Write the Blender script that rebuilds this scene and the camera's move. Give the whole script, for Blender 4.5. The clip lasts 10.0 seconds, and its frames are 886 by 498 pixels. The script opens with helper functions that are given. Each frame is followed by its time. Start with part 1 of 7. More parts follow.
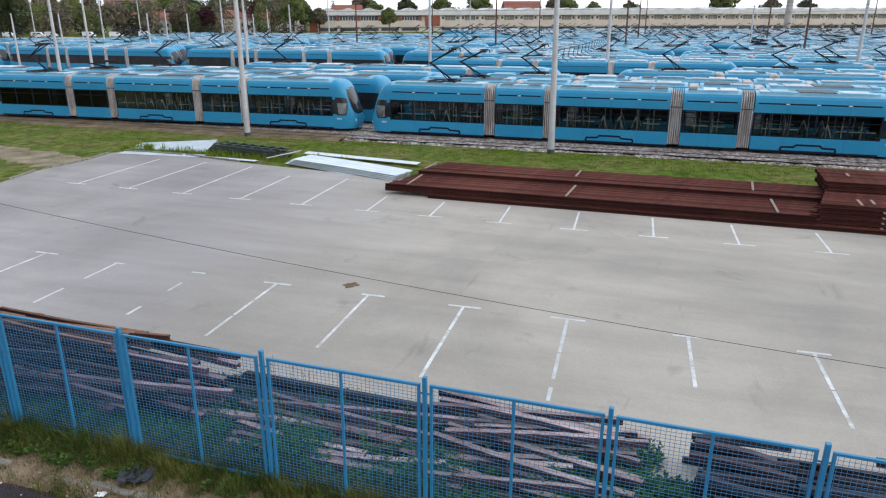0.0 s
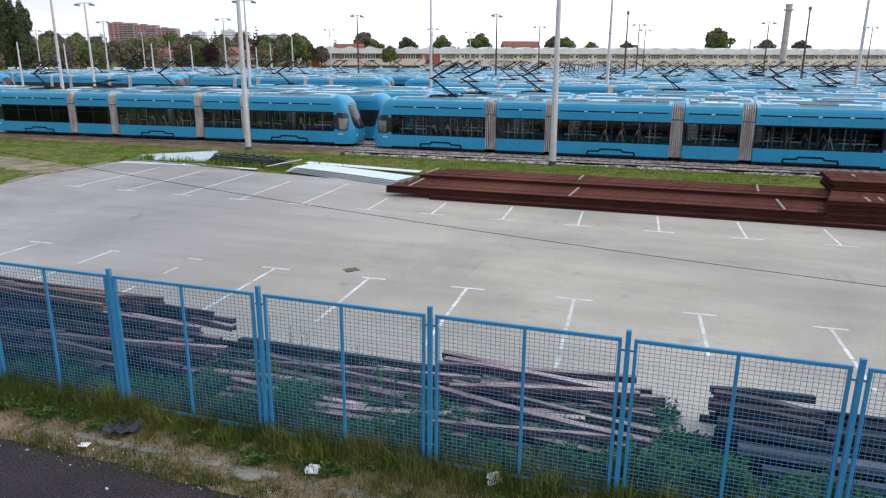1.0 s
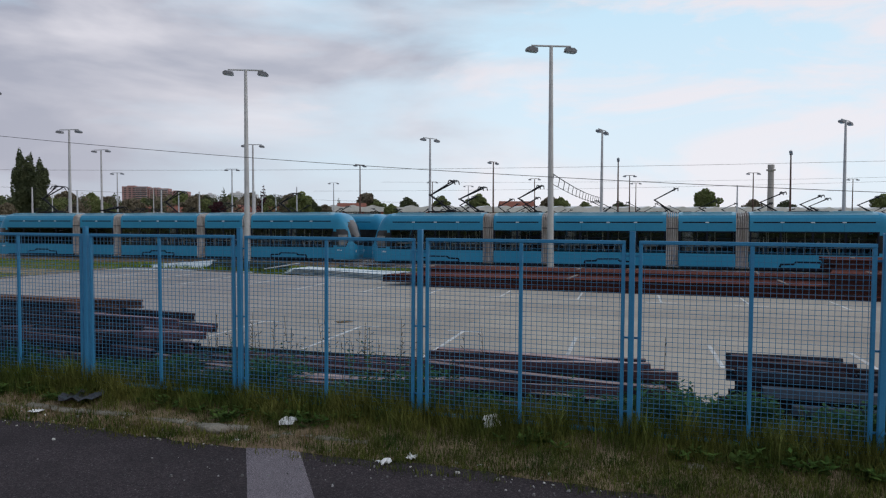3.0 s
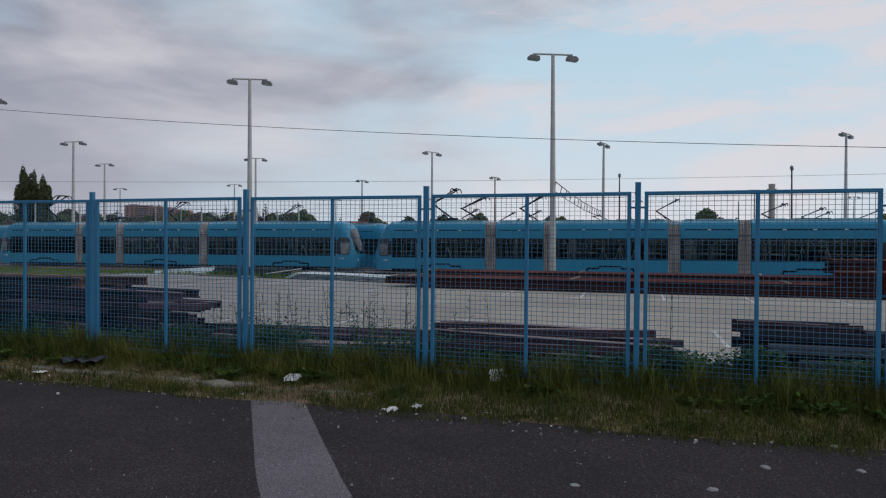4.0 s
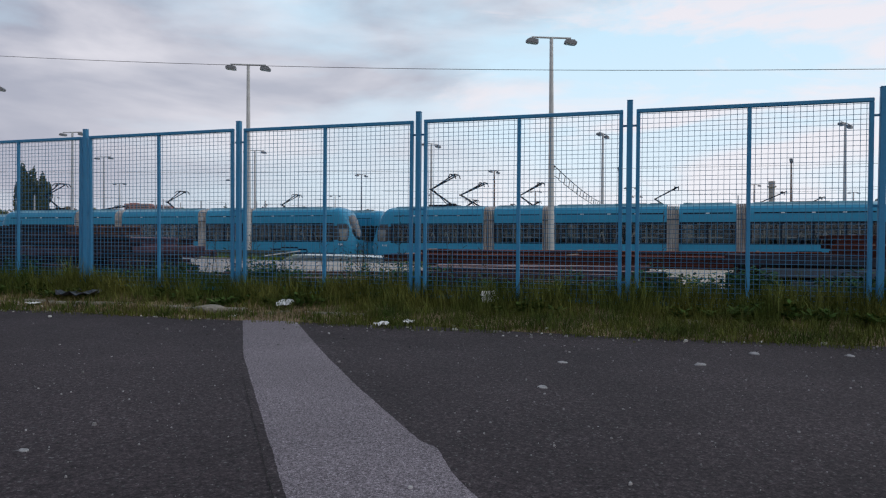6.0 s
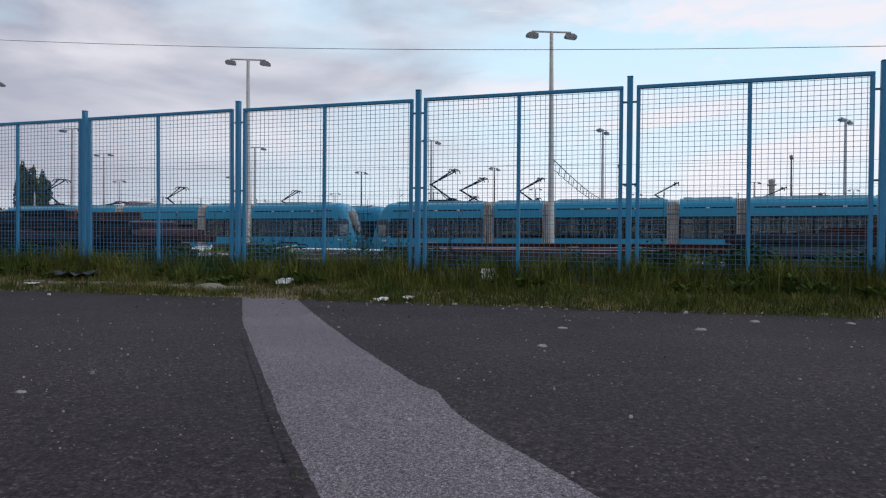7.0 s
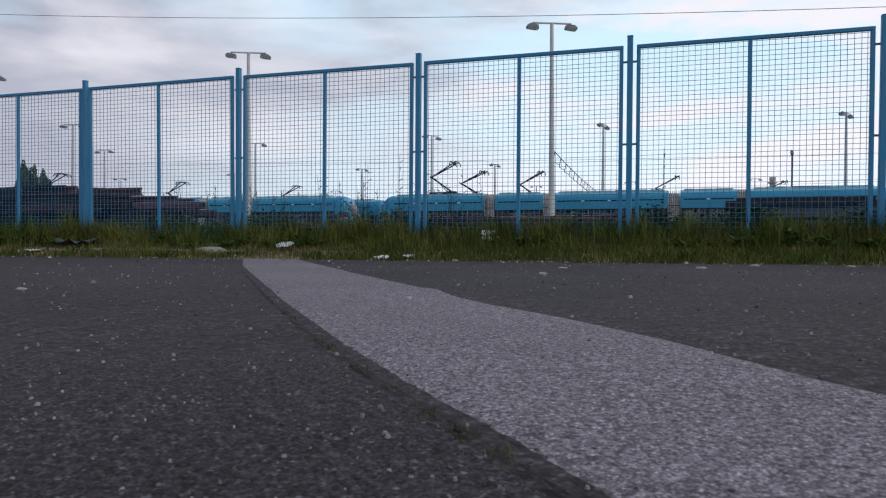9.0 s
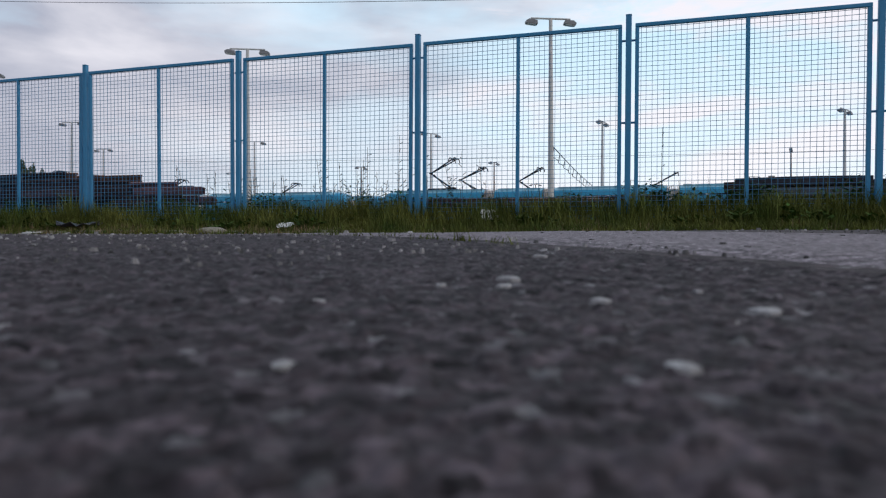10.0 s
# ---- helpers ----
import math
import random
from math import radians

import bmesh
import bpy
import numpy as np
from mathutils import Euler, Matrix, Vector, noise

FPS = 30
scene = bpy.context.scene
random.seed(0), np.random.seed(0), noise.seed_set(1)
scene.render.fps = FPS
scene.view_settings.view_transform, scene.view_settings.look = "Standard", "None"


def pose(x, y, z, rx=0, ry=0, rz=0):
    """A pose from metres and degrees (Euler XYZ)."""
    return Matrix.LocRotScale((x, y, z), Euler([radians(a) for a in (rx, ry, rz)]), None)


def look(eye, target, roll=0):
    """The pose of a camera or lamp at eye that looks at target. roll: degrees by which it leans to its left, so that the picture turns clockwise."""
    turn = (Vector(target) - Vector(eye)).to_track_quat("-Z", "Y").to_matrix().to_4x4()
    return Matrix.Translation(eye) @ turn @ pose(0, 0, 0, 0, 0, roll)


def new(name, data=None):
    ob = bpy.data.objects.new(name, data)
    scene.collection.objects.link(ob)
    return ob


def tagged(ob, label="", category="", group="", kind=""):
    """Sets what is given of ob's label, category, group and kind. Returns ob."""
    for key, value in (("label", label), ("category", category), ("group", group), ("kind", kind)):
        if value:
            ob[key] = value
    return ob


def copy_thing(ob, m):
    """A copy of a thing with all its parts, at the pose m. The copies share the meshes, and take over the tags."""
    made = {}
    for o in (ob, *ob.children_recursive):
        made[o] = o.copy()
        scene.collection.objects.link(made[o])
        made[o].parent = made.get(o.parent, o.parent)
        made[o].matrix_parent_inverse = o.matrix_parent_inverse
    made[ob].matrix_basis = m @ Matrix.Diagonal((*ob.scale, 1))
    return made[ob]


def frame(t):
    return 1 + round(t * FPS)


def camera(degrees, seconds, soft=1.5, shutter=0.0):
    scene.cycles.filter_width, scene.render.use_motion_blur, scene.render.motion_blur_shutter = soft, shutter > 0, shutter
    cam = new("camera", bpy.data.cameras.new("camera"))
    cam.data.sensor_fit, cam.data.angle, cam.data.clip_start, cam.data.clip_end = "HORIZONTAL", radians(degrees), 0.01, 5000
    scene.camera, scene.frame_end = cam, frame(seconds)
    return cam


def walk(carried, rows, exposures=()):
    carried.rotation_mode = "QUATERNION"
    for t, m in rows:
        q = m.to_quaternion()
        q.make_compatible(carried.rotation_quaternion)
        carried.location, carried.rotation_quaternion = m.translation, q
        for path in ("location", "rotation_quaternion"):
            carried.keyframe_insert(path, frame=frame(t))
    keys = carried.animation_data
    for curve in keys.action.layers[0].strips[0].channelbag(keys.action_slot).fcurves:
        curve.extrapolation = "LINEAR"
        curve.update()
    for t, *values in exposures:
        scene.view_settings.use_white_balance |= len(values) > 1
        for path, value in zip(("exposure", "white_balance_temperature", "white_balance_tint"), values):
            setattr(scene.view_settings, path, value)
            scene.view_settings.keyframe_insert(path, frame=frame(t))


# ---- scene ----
cam = camera(65.2, 10.0, soft=1.2)
# a small lens focused on the fence: only what lies a hand's width off goes soft
cam.data.dof.use_dof, cam.data.dof.focus_distance, cam.data.dof.aperture_fstop = True, 8.5, 16.0
# the way down, 7 m almost straight down in front of the fence: seconds, eye, target, lean
ROWS = [
    (0, (-0.022, 0.037, 7.143), (-0.015, 1.934, 6.509), -0.2),
    (0.5, (-0.065, 0.057, 6.343), (-0.057, 1.967, 5.75), -0.2),
    (1, (-0.126, 0.018, 5.563), (-0.116, 1.946, 5.034), 0.1),
    (1.5, (-0.092, -0.013, 4.73), (-0.082, 1.936, 4.282), 0.2),
    (2, (-0.023, -0.012, 3.896), (-0.011, 1.96, 3.564), 0.1),
    (2.5, (0.001, 0.014, 3.138), (0.013, 2.006, 2.958), 0.0),
    (4, (-0.072, -0.033, 1.779), (-0.065, 1.967, 1.758), 0.2),
    (4.5, (-0.04, -0.064, 1.49), (-0.033, 1.936, 1.47), 0.2),
    (5, (-0.002, -0.07, 1.257), (0.005, 1.93, 1.235), 0.2),
    (5.5, (0.016, -0.054, 1.045), (0.023, 1.946, 1.023), 0.2),
    (7, (0.027, -0.025, 0.624), (0.034, 1.975, 0.597), 0.2),
    (7.5, (0.017, -0.031, 0.538), (0.023, 1.969, 0.511), 0.1),
    (8, (0.023, -0.032, 0.477), (0.028, 1.968, 0.451), 0.2),
    (8.5, (0.024, -0.035, 0.334), (0.031, 1.965, 0.307), 0.2),
    (9, (0.032, -0.034, 0.185), (0.037, 1.966, 0.156), 0.1),
    (9.5, (0.036, -0.031, 0.054), (0.041, 1.969, 0.026), 0.1),
    (10, (0.028, -0.068, -0.053), (0.035, 1.931, -0.083), 0.0),
]
EXPOSURES = [(0.0, 0.90), (1.0, 0.94), (2.0, 0.69), (2.5, 0.3), (4.0, -0.34), (4.5, -0.25), (5.5, -0.04), (7.0, 0.08), (10.0, 0.15)]
SKY, SUN = 0.16, 0.28
DEEP_FROM, DEEP_TO, YARD_END = 42.0, 138.0, 232.0

walk(cam, [(t, look(eye, target, lean)) for t, eye, target, lean in ROWS], exposures=EXPOSURES)

# ---- world and sun: a bright, cloudy spring evening ----
SUN_UP, SUN_ROUND = radians(32), radians(118)
world = bpy.data.worlds.new("sky")
scene.world = world
world.use_nodes = True
wn, wl = world.node_tree.nodes, world.node_tree.links
wn.clear()


def wnode(kind, **kw):
    n = wn.new(kind)
    for k, v in kw.items():
        n.inputs[k].default_value = v
    return n


w_out, w_bg = wnode("ShaderNodeOutputWorld"), wnode("ShaderNodeBackground")
w_sky = wnode("ShaderNodeTexSky")
w_sky.sky_type, w_sky.sun_disc, w_sky.sun_elevation, w_sky.sun_rotation = "NISHITA", False, SUN_UP, SUN_ROUND
w_sky.air_density, w_sky.dust_density, w_sky.ozone_density = 1.0, 2.5, 1.0
w_co = wnode("ShaderNodeTexCoord")
w_map = wnode("ShaderNodeMapping", Scale=(1.0, 1.0, 3.4), Location=(0.3, 0.0, 0.0))
w_n1 = wnode("ShaderNodeTexNoise", Scale=2.3, Detail=7.0, Roughness=0.50, Distortion=0.2)
w_n2 = wnode("ShaderNodeTexNoise", Scale=3.4, Detail=6.0, Roughness=0.5, Distortion=0.25)
w_mask, w_col = wn.new("ShaderNodeValToRGB"), wn.new("ShaderNodeValToRGB")
w_mask.color_ramp.elements[0].position, w_mask.color_ramp.elements[1].position = 0.43, 0.64
w_col.color_ramp.elements[0].position, w_col.color_ramp.elements[1].position = 0.36, 0.66
w_col.color_ramp.elements[0].color = (0.37, 0.40, 0.50, 1)
w_col.color_ramp.elements[1].color = (0.88, 0.86, 0.92, 1)
w_scale = wn.new("ShaderNodeMix")
w_scale.data_type, w_scale.blend_type = "RGBA", "MULTIPLY"
w_scale.inputs[0].default_value = 1.0
w_scale.inputs[7].default_value = (SKY, SKY, SKY, 1)
w_mix = wn.new("ShaderNodeMix")
w_mix.data_type = "RGBA"
# thick haze towards the horizon
w_sep = wn.new("ShaderNodeSeparateXYZ")
w_hz = wn.new("ShaderNodeMapRange")
w_hz.inputs[1].default_value, w_hz.inputs[2].default_value = -0.02, 0.34
w_hz.inputs[3].default_value, w_hz.inputs[4].default_value = 0.8, 0.0
w_haze = wn.new("ShaderNodeMix")
w_haze.data_type = "RGBA"
# the haze is greyer under the heavy cloud in the west
w_west = wn.new("ShaderNodeMapRange")
w_west.inputs[1].default_value, w_west.inputs[2].default_value = -0.55, 0.12
w_hue = wn.new("ShaderNodeMix")
w_hue.data_type = "RGBA"
w_hue.inputs[6].default_value, w_hue.inputs[7].default_value = (0.50, 0.50, 0.58, 1), (0.91, 0.925, 0.985, 1)
wl.new(w_sep.outputs[0], w_west.inputs[0])
wl.new(w_west.outputs[0], w_hue.inputs[0])
wl.new(w_hue.outputs[2], w_haze.inputs[7])
wl.new(w_co.outputs["Generated"], w_map.inputs["Vector"])
wl.new(w_co.outputs["Generated"], w_sep.inputs[0])
wl.new(w_map.outputs[0], w_n1.inputs["Vector"])
wl.new(w_map.outputs[0], w_n2.inputs["Vector"])
# heavier cloud to the west, thin and bright to the east
w_side = wn.new("ShaderNodeMath")
w_side.operation = "MULTIPLY_ADD"
w_side.inputs[1].default_value = -0.28
wl.new(w_sep.outputs[0], w_side.inputs[0])
# unseen cloud added behind, away from the open sky ahead, to dim facing surfaces
w_back = wn.new("ShaderNodeMapRange")
w_back.inputs[1].default_value, w_back.inputs[2].default_value = -0.3, 0.3
w_back.inputs[3].default_value, w_back.inputs[4].default_value = 0.14, 0.0
wl.new(w_sep.outputs[1], w_back.inputs[0])
w_sum = wn.new("ShaderNodeMath")
wl.new(w_back.outputs[0], w_sum.inputs[0])
wl.new(w_n1.outputs["Fac"], w_sum.inputs[1])
wl.new(w_sum.outputs[0], w_side.inputs[2])
wl.new(w_side.outputs[0], w_mask.inputs[0])
w_lit = wn.new("ShaderNodeMath")
w_lit.operation = "MULTIPLY_ADD"
w_lit.inputs[1].default_value = 0.22
wl.new(w_sep.outputs[0], w_lit.inputs[0])
# the added cloud behind is darkened as well
w_dim = wn.new("ShaderNodeMath")
w_dim.operation = "MULTIPLY_ADD"
w_dim.inputs[1].default_value = -1.6
wl.new(w_back.outputs[0], w_dim.inputs[0])
wl.new(w_n2.outputs["Fac"], w_dim.inputs[2])
wl.new(w_dim.outputs[0], w_lit.inputs[2])
wl.new(w_lit.outputs[0], w_col.inputs[0])
wl.new(w_sky.outputs[0], w_scale.inputs[6])
wl.new(w_mask.outputs[0], w_mix.inputs[0])
# thin bright veil over the blue
w_veil = wn.new("ShaderNodeMix")
w_veil.data_type = "RGBA"
w_veil.inputs[0].default_value = 0.85
w_veil.inputs[7].default_value = (0.60, 0.88, 1.06, 1)
wl.new(w_scale.outputs[2], w_veil.inputs[6])
wl.new(w_veil.outputs[2], w_mix.inputs[6])
wl.new(w_col.outputs[0], w_mix.inputs[7])
wl.new(w_sep.outputs[2], w_hz.inputs[0])
wl.new(w_hz.outputs[0], w_haze.inputs[0])
# a few thin pinkish wisps
w_n3 = wnode("ShaderNodeTexNoise", Scale=3.1, Detail=8.0, Roughness=0.6, Distortion=0.5)
w_thin = wn.new("ShaderNodeMapRange")
w_thin.inputs[1].default_value, w_thin.inputs[2].default_value = 0.57, 0.71
w_thin.inputs[3].default_value, w_thin.inputs[4].default_value = 0.0, 0.8
w_wisp = wn.new("ShaderNodeMix")
w_wisp.data_type = "RGBA"
w_wisp.inputs[7].default_value = (0.90, 0.81, 0.85, 1)
wl.new(w_map.outputs[0], w_n3.inputs["Vector"])
w_east = wn.new("ShaderNodeMath")
w_east.operation = "MULTIPLY_ADD"
w_east.inputs[1].default_value = 0.32
wl.new(w_sep.outputs[0], w_east.inputs[0])
wl.new(w_n3.outputs["Fac"], w_east.inputs[2])
wl.new(w_east.outputs[0], w_thin.inputs[0])
wl.new(w_thin.outputs[0], w_wisp.inputs[0])
wl.new(w_mix.outputs[2], w_wisp.inputs[6])
wl.new(w_wisp.outputs[2], w_haze.inputs[6])
wl.new(w_haze.outputs[2], w_bg.inputs[0])
wl.new(w_bg.outputs[0], w_out.inputs[0])
w_bg.inputs[1].default_value = 1.0

sun_data = bpy.data.lights.new("sun", "SUN")
sun_data.energy, sun_data.angle, sun_data.color = SUN, radians(14), (1.0, 0.95, 0.90)
sun = new("sun", sun_data)
sun.matrix_world = look((0, 0, 60), (-60 * math.sin(SUN_ROUND) / math.tan(SUN_UP), -60 * math.cos(SUN_ROUND) / math.tan(SUN_UP), 0))


# ---- materials ----
def mat(name, c1, c2, scale=2.0, fine=60.0, rough=0.7, metal=0.0, bump=0.3, depth=0.01, rand=0.0, contrast=0.3, stretch=(1, 1, 1), island=False, rough2=None, spec=0.5):
    """A surface that wanders between two colours at one scale and carries grain at another."""
    m = bpy.data.materials.new(name)
    m.use_nodes = True
    n, l = m.node_tree.nodes, m.node_tree.links
    b = n["Principled BSDF"]
    co, mp = n.new("ShaderNodeTexCoord"), n.new("ShaderNodeMapping")
    mp.inputs["Scale"].default_value = stretch
    l.new(co.outputs["Object"], mp.inputs["Vector"])
    a, f = n.new("ShaderNodeTexNoise"), n.new("ShaderNodeTexNoise")
    a.inputs["Scale"].default_value, a.inputs["Detail"].default_value, a.inputs["Roughness"].default_value = scale, 6, 0.6
    f.inputs["Scale"].default_value, f.inputs["Detail"].default_value = fine, 4
    l.new(mp.outputs[0], a.inputs["Vector"])
    l.new(mp.outputs[0], f.inputs["Vector"])
    r = n.new("ShaderNodeMapRange")
    r.inputs[1].default_value, r.inputs[2].default_value = 0.32, 0.68
    l.new(a.outputs["Fac"], r.inputs[0])
    x = n.new("ShaderNodeMix")
    x.data_type = "RGBA"
    x.inputs[6].default_value, x.inputs[7].default_value = (*c1, 1), (*c2, 1)
    l.new(r.outputs[0], x.inputs[0])
    g = n.new("ShaderNodeMapRange")
    g.inputs[1].default_value, g.inputs[2].default_value = 0.25, 0.75
    g.inputs[3].default_value, g.inputs[4].default_value = 1 - contrast, 1 + contrast
    l.new(f.outputs["Fac"], g.inputs[0])
    h = n.new("ShaderNodeHueSaturation")
    l.new(x.outputs[2], h.inputs["Color"])
    if rand:
        src = n.new("ShaderNodeNewGeometry").outputs["Random Per Island"] if island else n.new("ShaderNodeObjectInfo").outputs["Random"]
        q = n.new("ShaderNodeMapRange")
        q.inputs[3].default_value, q.inputs[4].default_value = 1 - rand, 1 + rand
        l.new(src, q.inputs[0])
        p = n.new("ShaderNodeMath")
        p.operation = "MULTIPLY"
        l.new(g.outputs[0], p.inputs[0])
        l.new(q.outputs[0], p.inputs[1])
        l.new(p.outputs[0], h.inputs["Value"])
    else:
        l.new(g.outputs[0], h.inputs["Value"])
    l.new(h.outputs[0], b.inputs["Base Color"])
    b.inputs["Roughness"].default_value, b.inputs["Metallic"].default_value, b.inputs["Specular IOR Level"].default_value = rough, metal, spec
    if rough2 is not None:
        rr = n.new("ShaderNodeMapRange")
        rr.inputs[3].default_value, rr.inputs[4].default_value = rough, rough2
        l.new(a.outputs["Fac"], rr.inputs[0])
        l.new(rr.outputs[0], b.inputs["Roughness"])
    if bump:
        u = n.new("ShaderNodeBump")
        u.inputs["Strength"].default_value, u.inputs["Distance"].default_value = bump, depth
        l.new(f.outputs["Fac"], u.inputs["Height"])
        l.new(u.outputs[0], b.inputs["Normal"])
    return m


def stony(name, base, stone, light, cell, share, rough=0.85, depth=0.004, stain=(0.75, 1.2), stain_scale=0.7, wobble=1.6):
    """Asphalt or washed concrete: stones of a given size, a few of them pale, over large stains."""
    m = bpy.data.materials.new(name)
    m.use_nodes = True
    n, l = m.node_tree.nodes, m.node_tree.links
    b = n["Principled BSDF"]
    co = n.new("ShaderNodeTexCoord")
    v = n.new("ShaderNodeTexVoronoi")
    v.inputs["Scale"].default_value = cell
    wob, mad = n.new("ShaderNodeTexNoise"), n.new("ShaderNodeVectorMath")
    wob.inputs["Scale"].default_value, wob.inputs["Detail"].default_value = cell * 1.3, 4
    mad.operation = "MULTIPLY_ADD"
    mad.inputs[1].default_value = (wobble / cell, wobble / cell, wobble / cell)
    l.new(co.outputs["Object"], wob.inputs["Vector"])
    l.new(wob.outputs["Color"], mad.inputs[0])
    l.new(co.outputs["Object"], mad.inputs[2])
    l.new(mad.outputs[0], v.inputs["Vector"])
    w = n.new("ShaderNodeTexWhiteNoise")
    w.noise_dimensions = "3D"
    l.new(v.outputs["Position"], w.inputs["Vector"])
    ramp = n.new("ShaderNodeValToRGB")
    e = ramp.color_ramp.elements
    e[0].color, e[1].color = (*base, 1), (*light, 1)
    e[0].position, e[1].position = 0.0, 1.0
    k = e.new(share)
    k.color = (*stone, 1)
    k = e.new(min(share + 0.02, 0.99))
    k.color = tuple(0.5 * (p + q) for p, q in zip(stone, light)) + (1,)
    l.new(w.outputs["Value"], ramp.inputs[0])
    edge = n.new("ShaderNodeMapRange")
    edge.inputs[1].default_value, edge.inputs[2].default_value = 0.0, 0.75
    edge.inputs[3].default_value, edge.inputs[4].default_value = 1.0, 0.45
    l.new(v.outputs["Distance"], edge.inputs[0])
    big, mid = n.new("ShaderNodeTexNoise"), n.new("ShaderNodeTexNoise")
    big.inputs["Scale"].default_value, big.inputs["Detail"].default_value, big.inputs["Roughness"].default_value = stain_scale, 7, 0.6
    mid.inputs["Scale"].default_value, mid.inputs["Detail"].default_value = cell * 0.35, 6
    for q in (big, mid):
        l.new(co.outputs["Object"], q.inputs["Vector"])
    s = n.new("ShaderNodeMapRange")
    s.inputs[1].default_value, s.inputs[2].default_value = 0.3, 0.7
    s.inputs[3].default_value, s.inputs[4].default_value = stain
    l.new(big.outputs["Fac"], s.inputs[0])
    s2 = n.new("ShaderNodeMapRange")
    s2.inputs[1].default_value, s2.inputs[2].default_value = 0.3, 0.7
    s2.inputs[3].default_value, s2.inputs[4].default_value = 0.5, 1.5
    l.new(mid.outputs["Fac"], s2.inputs[0])
    p1, p2 = n.new("ShaderNodeMath"), n.new("ShaderNodeMath")
    p1.operation = p2.operation = "MULTIPLY"
    l.new(s.outputs[0], p1.inputs[0])
    l.new(s2.outputs[0], p1.inputs[1])
    l.new(p1.outputs[0], p2.inputs[0])
    l.new(edge.outputs[0], p2.inputs[1])
    h = n.new("ShaderNodeHueSaturation")
    l.new(ramp.outputs[0], h.inputs["Color"])
    l.new(p2.outputs[0], h.inputs["Value"])
    l.new(h.outputs[0], b.inputs["Base Color"])
    b.inputs["Roughness"].default_value, b.inputs["Specular IOR Level"].default_value = rough, 0.22
    u = n.new("ShaderNodeBump")
    u.inputs["Strength"].default_value, u.inputs["Distance"].default_value = 0.7, depth
    lump = n.new("ShaderNodeMath")
    lump.operation = "ADD"
    l.new(edge.outputs[0], lump.inputs[0])
    l.new(mid.outputs["Fac"], lump.inputs[1])
    l.new(lump.outputs[0], u.inputs["Height"])
    l.new(u.outputs[0], b.inputs["Normal"])
    return m


def worn_concrete():
    """Yard concrete: cloudy stains, long wheel-worn streaks, small dark blots and fine grain."""
    m = bpy.data.materials.new("yard_concrete")
    m.use_nodes = True
    n, l = m.node_tree.nodes, m.node_tree.links
    b = n["Principled BSDF"]
    co = n.new("ShaderNodeTexCoord")
    turn = n.new("ShaderNodeMapping")
    turn.inputs["Rotation"].default_value = (0, 0, radians(19))
    l.new(co.outputs["Object"], turn.inputs["Vector"])
    value = None
    for scale, stretch, lo, hi, a, c in ((0.11, (1, 1, 1), 0.3, 0.7, 0.70, 1.10), (0.8, (0.12, 0.8, 1), 0.32, 0.7, 0.86, 1.09), (0.55, (1, 1, 1), 0.62, 0.74, 1.0, 0.72), (1.6, (1, 0.2, 1), 0.64, 0.72, 1.0, 0.84), (24, (1, 1, 1), 0.25, 0.75, 0.90, 1.10)):
        st = n.new("ShaderNodeMapping")
        st.inputs["Scale"].default_value = stretch
        t = n.new("ShaderNodeTexNoise")
        t.inputs["Scale"].default_value, t.inputs["Detail"].default_value, t.inputs["Roughness"].default_value, t.inputs["Distortion"].default_value = scale, 7, 0.62, 0.4
        r = n.new("ShaderNodeMapRange")
        r.inputs[1].default_value, r.inputs[2].default_value, r.inputs[3].default_value, r.inputs[4].default_value = lo, hi, a, c
        l.new(turn.outputs[0], st.inputs["Vector"])
        l.new(st.outputs[0], t.inputs["Vector"])
        l.new(t.outputs["Fac"], r.inputs[0])
        if value is None:
            value, tone = r.outputs[0], t.outputs["Fac"]
        else:
            p = n.new("ShaderNodeMath")
            p.operation = "MULTIPLY"
            l.new(value, p.inputs[0])
            l.new(r.outputs[0], p.inputs[1])
            value = p.outputs[0]
    x, h = n.new("ShaderNodeMix"), n.new("ShaderNodeHueSaturation")
    x.data_type = "RGBA"
    x.inputs[6].default_value, x.inputs[7].default_value = (0.400, 0.358, 0.325, 1), (0.492, 0.442, 0.356, 1)
    l.new(tone, x.inputs[0])
    # an old damp stain covers the western part, with a ragged edge
    sep, edge, wet, damp = n.new("ShaderNodeSeparateXYZ"), n.new("ShaderNodeMath"), n.new("ShaderNodeMapRange"), n.new("ShaderNodeMix")
    edge.operation = "MULTIPLY_ADD"
    edge.inputs[1].default_value = -26.0
    l.new(co.outputs["Object"], sep.inputs[0])
    l.new(tone, edge.inputs[0])
    l.new(sep.outputs[0], edge.inputs[2])
    wet.inputs[1].default_value, wet.inputs[2].default_value = -21.0, -14.5
    wet.inputs[3].default_value, wet.inputs[4].default_value = 0.75, 0.0
    l.new(edge.outputs[0], wet.inputs[0])
    damp.data_type = "RGBA"
    damp.inputs[7].default_value = (0.360, 0.332, 0.322, 1)
    l.new(wet.outputs[0], damp.inputs[0])
    l.new(x.outputs[2], damp.inputs[6])
    l.new(damp.outputs[2], h.inputs["Color"])
    l.new(value, h.inputs["Value"])
    l.new(h.outputs[0], b.inputs["Base Color"])
    b.inputs["Roughness"].default_value, b.inputs["Specular IOR Level"].default_value = 0.95, 0.15
    u = n.new("ShaderNodeBump")
    u.inputs["Strength"].default_value, u.inputs["Distance"].default_value = 0.25, 0.004
    l.new(value, u.inputs["Height"])
    l.new(u.outputs[0], b.inputs["Normal"])
    return m


